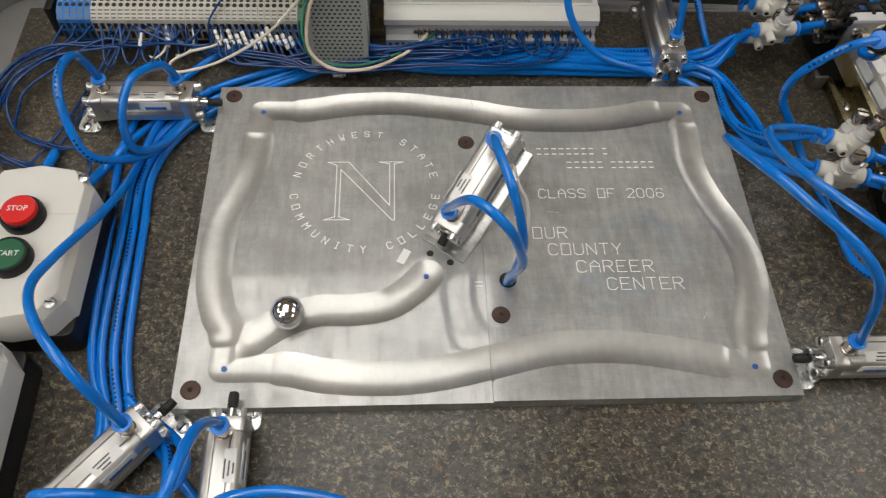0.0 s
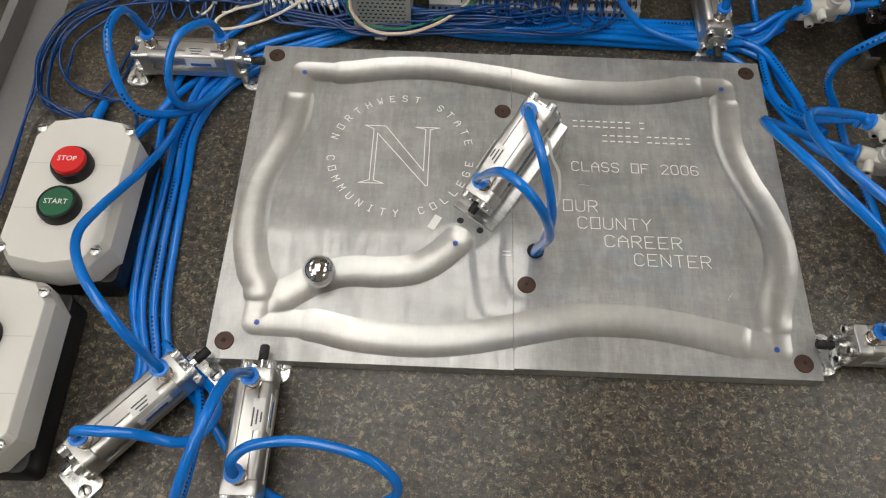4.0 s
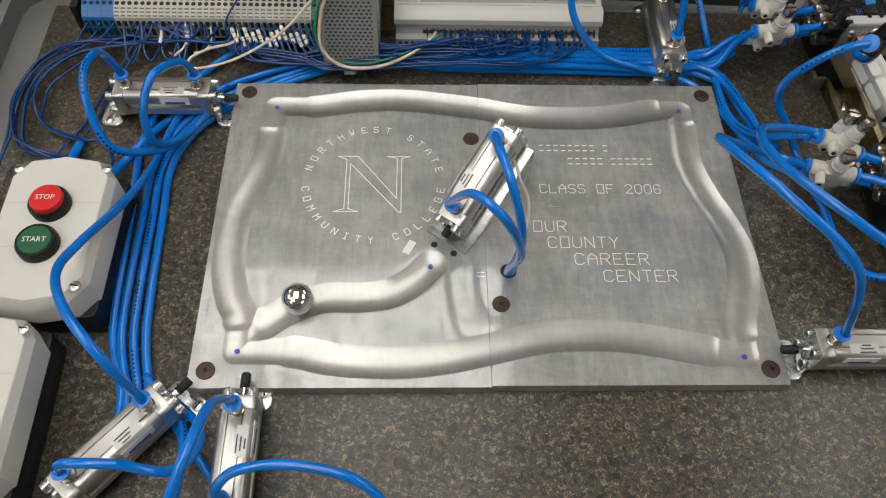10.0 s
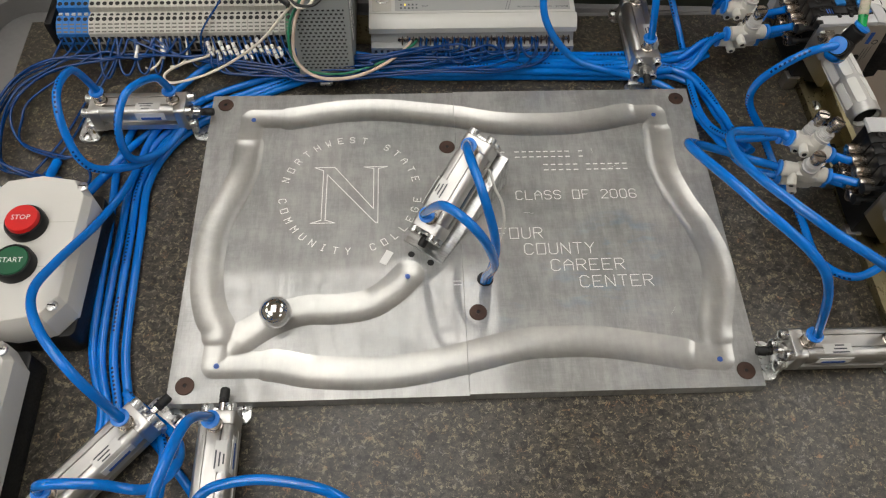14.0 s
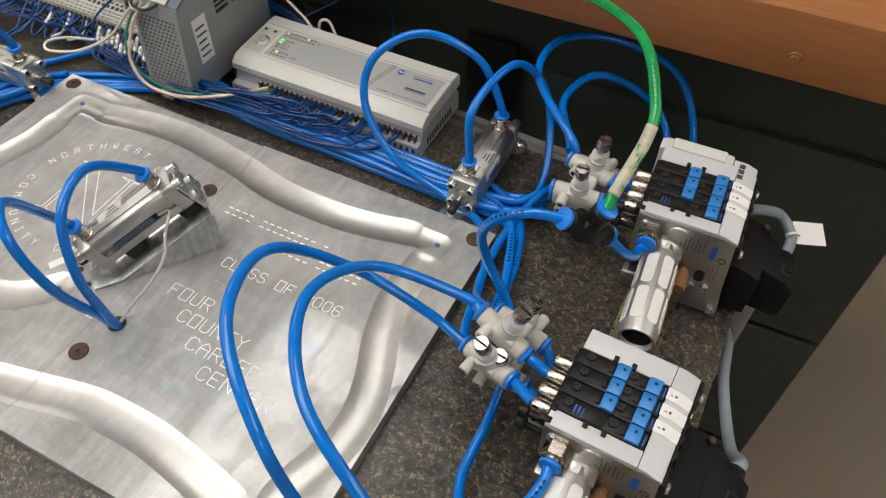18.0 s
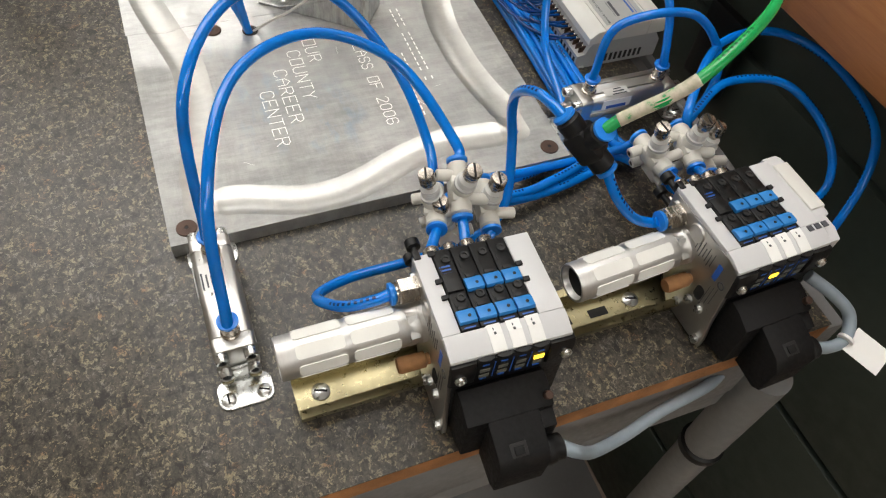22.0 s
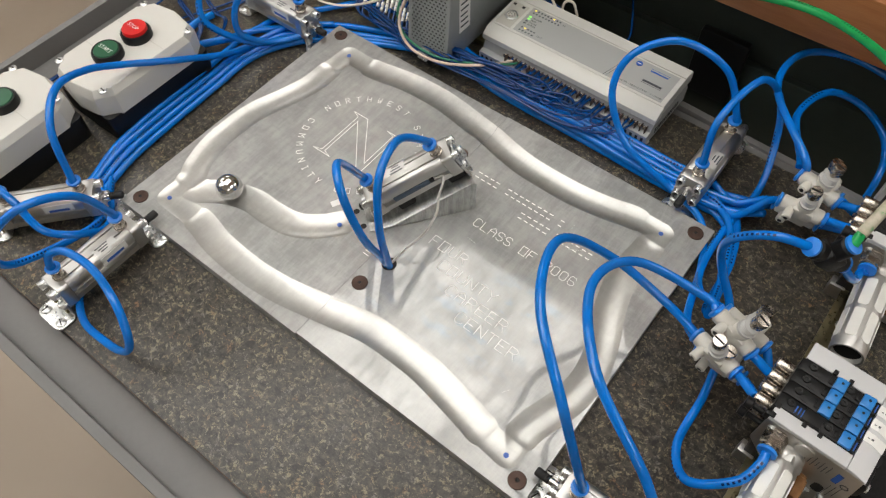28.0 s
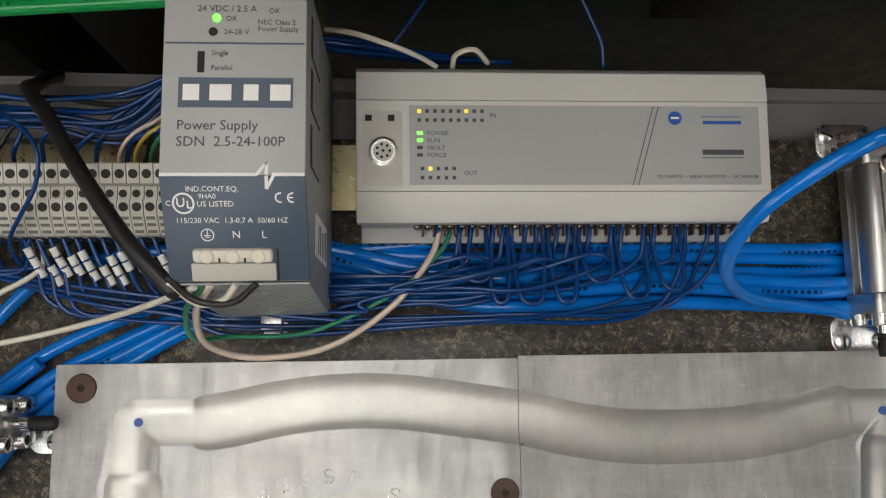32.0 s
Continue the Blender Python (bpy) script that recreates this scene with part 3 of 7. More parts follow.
# rim and ledge drop away at the end where the board runs out over them
for bm in (rim, ledge):
    for v in bm.verts:
        if v.co.x > BX1 - 0.06 and v.co.z > -0.03:
            v.co.z = -0.024
part("tray_rim", rim, M_TRAY, cart)
part("tray_ledge", ledge, M_TRAY, cart)
part("tray_floor", box(BX0 - 0.03, BY0 - 0.03, -0.05, BX1 - 0.004, BY1 + 0.03, -0.021, 0.002), M_TRAY, cart)
part("lower_shelf", box(BX0 - 0.03, BY0 - 0.03, FLOOR + 0.14, BX1 + 0.02, BY1 + 0.03, FLOOR + 0.2, 0.01), M_TRAY, cart)
for x in (BX0 + 0.01, BX1 + 0.004):
    for y in (BY0 + 0.02, BY1 - 0.03):
        part("leg", turned([(0.0155, FLOOR + 0.19), (0.0165, -0.3), (0.018, -0.051)], 24), M_LEG, cart, m=pose(x, y, 0))
        part("leg_ring", turned([(0.0170, -0.006), (0.0200, -0.004), (0.0200, 0.004), (0.0170, 0.006)], 24), M_BLACK, cart, "black rubber ring", pose(x, y, -0.19))
        part("wheel", turned([(0.0, -0.016), (0.05, -0.016), (0.06, -0.01), (0.06, 0.01), (0.05, 0.016), (0.0, 0.016)], 24), M_RUBBER, cart, "black rubber caster", pose(x, y, FLOOR + 0.06, 90, 0, 0))
        part("fork", box(x - 0.03, y - 0.025, FLOOR + 0.10, x + 0.03, y + 0.025, FLOOR + 0.14, 0.004), M_ZINC, cart)
part("end_apron", box(BX1 - 0.03, BY0 + 0.01, -0.085, BX1 - 0.002, BY1 - 0.01, -0.0212, 0.004), M_TRAY, cart)

board = thing("worktop_board", "dark speckled laminate board with raw brown edge", "worktop", kind="")
part("laminate", box(BX0, BY0, -0.0012, BX1, BY1, 0.0, 0.0003), M_LAM, board, "dark speckled stone-pattern laminate")
part("core", box(BX0 + 0.0004, BY0 + 0.0004, -0.0205, BX1 - 0.0004, BY1 - 0.0004, -0.0012), M_EDGE, board, "raw brown particle board core")

# ---- the aluminium plate with its ball track ----
R_MILL, HALF = 0.0345, 0.0136
LIP, DISH = 0.0045, 0.00010       # the deburred band beside each groove and how far it is rubbed down
TRACKS = [
    [(.040, .275), (.0745, .2745), (.111, .281), (.1385, .2835), (.167, .283), (.2, .2785), (.232, .2735), (.2525, .2685), (.2805, .264), (.31, .263), (.3395, .264), (.37, .2685), (.391, .2735), (.42, .274)],
    [(.040, .275), (.0385, .2635), (.0385, .220), (.030, .187), (.0195, .155), (.017, .125), (.0185, .098), (.0255, .0725), (.033, .0575), (.034, .028)],
    [(.420, .274), (.4185, .25), (.4165, .212), (.4245, .177), (.436, .147), (.4425, .12), (.4415, .093), (.434, .068), (.4285, .05), (.427, .0255)],
    [(.034, .028), (.076, .028), (.1095, .0215), (.153, .019), (.1895, .022), (.2285, .030), (.263, .038), (.286, .041), (.3305, .0405), (.374, .0335), (.4125, .0255), (.427, .0245)],
    [(.034, .029), (.047, .045), (.058, .0555), (.077, .067), (.0995, .0742), (.1255, .0745), (.151, .0785), (.1695, .0905), (.183, .105)],
]
# short straight cuts at the corners are milled a little shallower than the long curves
SHORT = 0.0112
CORNERS = [
    [(.040, .275), (.0735, .2745)], [(.040, .275), (.0385, .243)], [(.420, .274), (.394, .2738)], [(.420, .274), (.4188, .254)],
    [(.034, .029), (.0345, .054)], [(.034, .029), (.0745, .0283)], [(.427, .0245), (.4275, .045)], [(.427, .0245), (.402, .0272)],
]
WEDGE = [(.0345, .0300), (.0545, .0535)]        # the slanting groove rises to a point at the corner


def segments(tracks, half, cut):
    """Straight pieces of the tracks, without the stretches that the corner cuts take."""
    rows = []
    for tr in tracks:
        c = glide([(x, y, 0) for x, y in tr], 8) if len(tr) > 2 else [Vector((x, y, 0)) for x, y in tr]
        for a, b in zip(c, c[1:]):
            if cut and any(((a + b) / 2 - Vector((q[0][0], q[0][1], 0))).length < (Vector(q[1]) - Vector(q[0])).length for q in cut if near_track(tr, q)):
                continue
            rows.append((a.x, a.y, b.x, b.y, half))
    return rows


def near_track(tr, q):
    """Whether a corner cut lies along this track."""
    c = glide([(x, y, 0) for x, y in tr], 8)
    e = Vector((q[1][0], q[1][1], 0))
    return min((p - e).length for p in c) < 0.004


_segs = segments(TRACKS, HALF, CORNERS + [WEDGE]) + segments(CORNERS, SHORT, None)
for k in range(8):
    (ax, ay), (bx, by) = WEDGE
    _segs.append((ax + (bx - ax) * k / 8, ay + (by - ay) * k / 8, ax + (bx - ax) * (k + 1) / 8, ay + (by - ay) * (k + 1) / 8, 0.0030 + (HALF - 0.0030) * (k + 1) / 8))
_segs = np.array(_segs)


def track_distance(x, y):
    """Distance beyond the nearest groove's rim, the way away from it, and the groove's depth."""
    best = np.full(x.shape, 9.0)
    gx, gy, depth = np.zeros_like(x), np.zeros_like(x), np.zeros_like(x)
    for ax, ay, bx, by, half in _segs:
        zig = math.sqrt(R_MILL ** 2 - half ** 2)
        dx, dy = bx - ax, by - ay
        t = np.clip(((x - ax) * dx + (y - ay) * dy) / (dx * dx + dy * dy + 1e-12), 0, 1)
        ex, ey = x - ax - t * dx, y - ay - t * dy
        d = np.hypot(ex, ey)
        near = d - half < best
        best = np.where(near, d - half, best)
        gx, gy = np.where(near, ex / (d + 1e-9), gx), np.where(near, ey / (d + 1e-9), gy)
        depth = np.maximum(depth, np.sqrt(np.maximum(R_MILL ** 2 - d * d, zig * zig)) - zig)
    return best, gx, gy, depth


def plate_half(name, x0, x1, y0, y1, parent, label):
    step = 0.00105
    nx, ny = int(round((x1 - x0) / step)), int(round((y1 - y0) / step))
    gx, gy = np.meshgrid(np.linspace(x0, x1, nx + 1), np.linspace(y0, y1, ny + 1))
    inside = (gx > x0 + 1e-6) & (gx < x1 - 1e-6) & (gy > y0 + 1e-6) & (gy < y1 - 1e-6)
    # points next to a rim move onto it
    for k in range(2):
        d, ux, uy, depth = track_distance(gx, gy)
        snap = inside & (np.abs(d) < step * (0.56 if k == 0 else 0.2))
        gx = np.where(snap, gx - ux * d, gx)
        gy = np.where(snap, gy - uy * d, gy)
    eps = step * 0.12
    idx = np.arange(gx.size).reshape(ny + 1, nx + 1)
    cells = np.stack([idx[:-1, :-1], idx[:-1, 1:], idx[1:, 1:], idx[1:, :-1]], -1).reshape(-1, 4)
    # where a cell still crosses the rim off both diagonals, its nearest point moves too
    for k in range(3):
        d, ux, uy, depth = track_distance(gx, gy)
        q = d.ravel()[cells]
        on = np.abs(q) <= eps
        bad = (q.min(1) < -eps) & (q.max(1) > eps) & ~(on[:, 0] & on[:, 2]) & ~(on[:, 1] & on[:, 3])
        pick = cells[bad][np.arange(bad.sum()), np.where(on[bad], 9.0, np.abs(q[bad])).argmin(1)]
        move = np.zeros(gx.size, bool)
        move[pick] = True
        move = move.reshape(gx.shape) & inside & (np.abs(d) < step * 0.8)
        gx, gy = np.where(move, gx - ux * d, gx), np.where(move, gy - uy * d, gy)
    d, ux, uy, depth = track_distance(gx, gy)
    d = np.where(np.abs(d) < eps, 0.0, d)
    rub = np.clip(1.0 - np.maximum(d, 0.0) / LIP, 0.0, 1.0) ** 2 * DISH
    z = T - np.where(d < 0, depth + DISH * 0.75, rub)
    n = gx.size
    verts = np.stack([gx.ravel(), gy.ravel(), z.ravel()], 1)
    dv = d.ravel()
    quads = cells
    dq = dv[quads]
    mixed = (dq.min(1) < 0) & (dq.max(1) > 0)
    # a quad astride the rim is split along the diagonal that lies on it
    m4 = quads[mixed]
    turn = np.abs(dv[m4[:, 0]]) + np.abs(dv[m4[:, 2]]) > np.abs(dv[m4[:, 1]]) + np.abs(dv[m4[:, 3]])
    m4 = np.where(turn[:, None], np.roll(m4, -1, 1), m4)
    tris = np.concatenate([m4[:, [0, 1, 2]], m4[:, [0, 2, 3]]])
    # cells squeezed flat against the rim are left out
    wide = verts[quads[:, 2], :2] - verts[quads[:, 0], :2]
    high = verts[quads[:, 3], :2] - verts[quads[:, 1], :2]
    area = wide[:, 0] * high[:, 1] - wide[:, 1] * high[:, 0]
    quads = quads[~mixed & (area > 0.04 * step * step)]
    in_q, in_t = dv[quads].min(1) < 0, dv[tris].mean(1) < 0
    rim = np.concatenate([idx[0, :-1], idx[:-1, -1], idx[-1, :0:-1], idx[:0:-1, 0]])
    low = verts[rim].copy()
    low[:, 2] = 0.0005
    k = len(rim)
    lid = np.arange(n, n + k)
    edge = np.arange(2 * n + k, 2 * n + 2 * k)
    sides = np.stack([edge, lid, np.roll(lid, -1), np.roll(edge, -1)], 1)
    # groove faces and the plate's sides get points of their own, so that rim and edges stay crisp
    quads = quads + in_q[:, None] * (n + k)
    tris = tris + in_t[:, None] * (n + k)
    allv = np.concatenate([verts, low, verts, verts[rim]])
    used = np.zeros(len(allv), bool)
    for f in (quads, tris, sides):
        used[f.ravel()] = True
    remap_v = np.cumsum(used) - 1
    faces = remap_v[quads].tolist() + remap_v[tris].tolist() + remap_v[sides].tolist() + [remap_v[lid[::-1]].tolist()]
    me = bpy.data.meshes.new(name)
    me.from_pydata(allv[used].tolist(), [], faces)
    groove = np.concatenate([in_q, in_t, np.zeros(k + 1, bool)])
    me.polygons.foreach_set("use_smooth", [True] * (len(in_q) + len(in_t)) + [False] * (k + 1))
    me.materials.append(M_PLATE)
    me.materials.append(M_GROOVE)
    me.polygons.foreach_set("material_index", groove.astype(int).tolist())
    me.update()
    ob = new(name, me)
    ob.parent = parent
    return tagged(ob, label)


plate = thing("track_plate", "milled aluminium plate with curved ball grooves, bolted to the worktop", "plate")
plate_half("plate_half", 0.0, W / 2 - 0.00015, -0.0012, D - 0.0012, plate, "satin aluminium half with engraved seal")
plate_half("plate_half", W / 2 + 0.00015, W, 0.0, D, plate, "satin aluminium half with engraved words")


def plate_bolt(x, y):
    bm = turned([(0.0, 0.0006), (0.0016, 0.0006), (0.0019, 0.0010), (0.0068, 0.0010), (0.0072, 0.0006), (0.0072, -0.002)], 28)
    turned([(0.0, 0.00105), (0.0015, 0.00105)], 6, bm, mat=1)
    return part("countersunk_bolt", bm, [M_BOLT, M_DARK], plate, "brown oxide countersunk bolt", pose(x, y, T))


i = 0.0127
first = plate_bolt(i, i)
for x, y in ((W - i, i), (i, D - i), (W - i, D - i), (0.2205, 0.2375), (0.239, 0.0685)):
    again(first, pose(x, y, T, 0, 0, 40 * x * 100), plate)
GZ = T - (R_MILL - math.sqrt(R_MILL ** 2 - SHORT ** 2)) - DISH * 0.75
dot = part("sensor_dot", cyl(0.0022, 0, 0.0007, 16), M_BLUEDOT, plate, "blue sensor face in a drilled hole", pose(0.034, 0.029, GZ - 0.0001))
for x, y in ((0.040, 0.275), (0.420, 0.274), (0.427, 0.0235), (0.1825, 0.104)):
    again(dot, pose(x, y, GZ - 0.0001), plate)
hole = part("drilled_hole", cyl(0.0028, 0, 0.0003, 18), M_DARK, plate, "dark drilled hole", pose(0.186, 0.124, T))
again(hole, pose(0.202, 0.1155, T), plate)
part("hose_hole", cyl(0.0068, 0, 0.0003, 24), M_DARK, plate, "dark round hose hole", pose(0.2467, 0.0988, T))

# engraving
GLYPHS = {
    "A": ["00 04 26 44 40", "03 43"], "C": ["45 36 16 05 01 10 30 41"], "E": ["46 06 00 40", "03 33"], "F": ["00 06 46", "03 33"],
    "G": ["45 36 16 05 01 10 30 41 43 23"], "H": ["00 06", "40 46", "03 43"], "I": ["20 26", "10 30", "16 36"], "L": ["06 00 40"],
    "M": ["00 06 23 46 40"], "N": ["00 06 40 46"], "O": ["00 06 46 40 00"], "R": ["00 06 36 45 44 33 03", "23 40"],
    "S": ["45 36 16 05 04 13 33 42 41 30 10 01"], "T": ["06 46", "26 20"], "U": ["06 01 10 30 41 46"], "W": ["06 10 23 30 46"], "Y": ["06 23 46", "23 20"],
    "2": ["05 16 36 45 44 00 40"], "0": ["10 01 05 16 36 45 41 30 10"], "6": ["45 36 16 05 01 10 30 41 42 33 03"],
}


def cut_letter(ch, w, h, m, pen=0.00066):
    """One letter of the router's single-stroke alphabet, its lower left corner at m."""
    bm = bmesh.new()
    for stroke in GLYPHS[ch]:
        q = [Vector((int(c[0]) * w / 4, int(c[1]) * h / 6, 0)) for c in stroke.split()]
        for p, r in zip(q, q[1:]):
            d = (r - p).length
            own = box(-pen / 2, -pen / 2, 0.0, d + pen / 2, pen / 2, 0.00012)
            merge(bm, own, Matrix.Translation(p) @ pose(0, 0, 0, 0, 0, math.degrees(math.atan2(r.y - p.y, r.x - p.x))))
    return part("engraved_letter", bm, M_ENGRAVE, plate, m=m, smooth=None)


for body, x0, x1, y, h in (("CLASS OF 2006", 0.2795, 0.387, 0.1775, 0.0092), ("FOUR", 0.2605, 0.299, 0.1375, 0.0105), ("COUNTY", 0.282, 0.342, 0.1215, 0.0105), ("CAREER", 0.303, 0.365, 0.1053, 0.0105), ("CENTER", 0.3255, 0.3865, 0.0893, 0.0105)):
    pitch = (x1 - x0) / (len(body) - 0.26)
    for j, ch in enumerate(body):
        if ch != " ":
            cut_letter(ch, pitch * 0.70, h, pose(x0 + j * pitch, y, T))
for x0, x1, y in ((0.2465, 0.274, 0.2305), (0.281, 0.334, 0.2305), (0.340, 0.346, 0.2305), (0.306, 0.340, 0.2155), (0.345, 0.385, 0.2155)):
    n = max(1, round((x1 - x0) / 0.0067))
    for j in range(n):
        w = (x1 - x0) / n
        bar(plate, x0 + (j + 0.5) * w, y, T, w * 0.62, 0.0011, M_ENGRAVE, "engraved_bar")
        bar(plate, x0 + (j + 0.5) * w, y - 0.006, T, w * 0.62, 0.0011, M_ENGRAVE, "engraved_bar")
ring_x, ring_y, ring_r = 0.133, 0.188, 0.0595
for body, a0, a1, turn in (("NORTHWEST STATE", 165, 14, -90), ("COMMUNITY COLLEGE", 187, 352, 90)):
    for j, ch in enumerate(body):
        a = a0 + j * (a1 - a0) / (len(body) - 1)
        if ch != " ":
            at = pose(ring_x + ring_r * math.cos(radians(a)), ring_y + ring_r * math.sin(radians(a)), T, 0, 0, a + turn)
            cut_letter(ch, 0.0040, 0.0062, at @ pose(-0.0020, -0.0031, 0), 0.0007)


def outline(pts, width, name, parent, mat, z, m=None):
    """A thin engraved line round a closed shape."""
    for (ax, ay), (bx, by) in zip(pts, pts[1:] + pts[:1]):
        bm = bmesh.new()
        dv = Vector((bx - ax, by - ay))
        nrm = Vector((-dv.y, dv.x)).normalized() * width / 2
        e = dv.normalized() * width / 2
        a, b = Vector((ax, ay)) - e, Vector((bx, by)) + e
        q = [a + nrm, a - nrm, b - nrm, b + nrm]
        lo = [bm.verts.new((p.x, p.y, z)) for p in q]
        hi = [bm.verts.new((p.x, p.y, z + 0.00012)) for p in q]
        bm.faces.new(hi)
        for k in range(4):
            bm.faces.new((lo[k], lo[(k + 1) % 4], hi[(k + 1) % 4], hi[k]))
        bmesh.ops.recalc_face_normals(bm, faces=bm.faces[:])
        part(name, bm, mat, parent, m=m, smooth=None)


N0, N1 = 0.157, 0.2165
seal = [(0.1005, N1), (0.1185, N1), (0.1535, 0.171), (0.1535, 0.2145), (0.1445, N1), (0.1655, N1), (0.1575, 0.2145), (0.1575, N0 - 0.0005),
        (0.1555, N0 - 0.0005), (0.112, 0.2085), (0.112, 0.160), (0.1205, N0), (0.0995, N0), (0.1085, 0.160), (0.1085, 0.213)]
outline(seal, 0.0007, "engraved_line", plate, M_ENGRAVE, T)
bar(plate, 0.165, 0.1215, T, 0.0065, 0.0135, M_LABEL, "paper_sticker", m=pose(0.165, 0.1215, 0, 0, 0, -28) @ pose(-0.165, -0.1215, 0), depth=0.0002)
for yy in (0.094, 0.0975):
    bar(plate, 0.2235, yy, T, 0.0065, 0.0007, M_ENGRAVE, "scribed_mark")
rs = random.Random(5)
for k in range(4):
    bar(plate, rs.uniform(0.25, 0.41), rs.uniform(0.06, 0.25), T, rs.uniform(0.004, 0.014), 0.00016, M_ENGRAVE, "scratch", m=pose(0, 0, 0), depth=0.00006).rotation_euler[2] = rs.uniform(-2, 2)

ball = turned([(0.0127 * math.sin(math.pi * k / 24), -0.0127 * math.cos(math.pi * k / 24)) for k in range(25)], 48)
tagged(part("steel_ball", ball, M_CHROME, None, m=pose(0.0785, 0.0677, T - R_MILL + math.sqrt(R_MILL ** 2 - HALF ** 2) + 0.0129)), "polished steel ball resting in the groove", "ball")


# ---- pneumatic cylinders ----
def screw(parent, m, r=0.0036, mat=None, name="screw"):
    bm = turned([(0.0, 0.0022), (r * 0.6, 0.0021), (r, 0.0010), (r, 0.0)], 18)
    box(-r * 0.7, -r * 0.12, 0.0019, r * 0.7, r * 0.12, 0.0024, bm=bm, mat=1)
    return part(name, bm, [mat or M_ZINC, M_DARK], parent, m=m)


def body_profile(w, h):
    """Cross-section of the extruded barrel: rounded, with slots in its sides and along its top."""
    half = [(0.0, h / 2), (0.0044, h / 2), (0.0046, h / 2 - 0.0016), (0.0056, h / 2 - 0.0016), (0.0058, h / 2), (w * 0.36, h / 2), (w * 0.44, h / 2 - 0.0018), (w / 2 - 0.0003, h / 2 - 0.0052),
            (w / 2, h / 2 - 0.008), (w / 2, 0.0036), (w / 2 - 0.0036, 0.0032), (w / 2 - 0.0036, -0.0032), (w / 2, -0.0036), (w / 2, -h / 2 + 0.004), (w / 2 - 0.004, -h / 2)]
    return half + [(-x, y) for x, y in half[:0:-1]]


PORT_GAP, BODY_W, BODY_H, RAISE = 0.064, 0.0265, 0.0275, 0.010
BODY_L = 0.086
UZ = Matrix(((1, 0, 0, 0), (0, 0, 1, 0), (0, 1, 0, 0), (0, 0, 0, 1)))   # prism's outline lies in x and z
AXIS_TO_X = Matrix(((0, 0, 1, 0), (1, 0, 0, 0), (0, 1, 0, 0), (0, 0, 0, 1)))   # prism's z becomes x


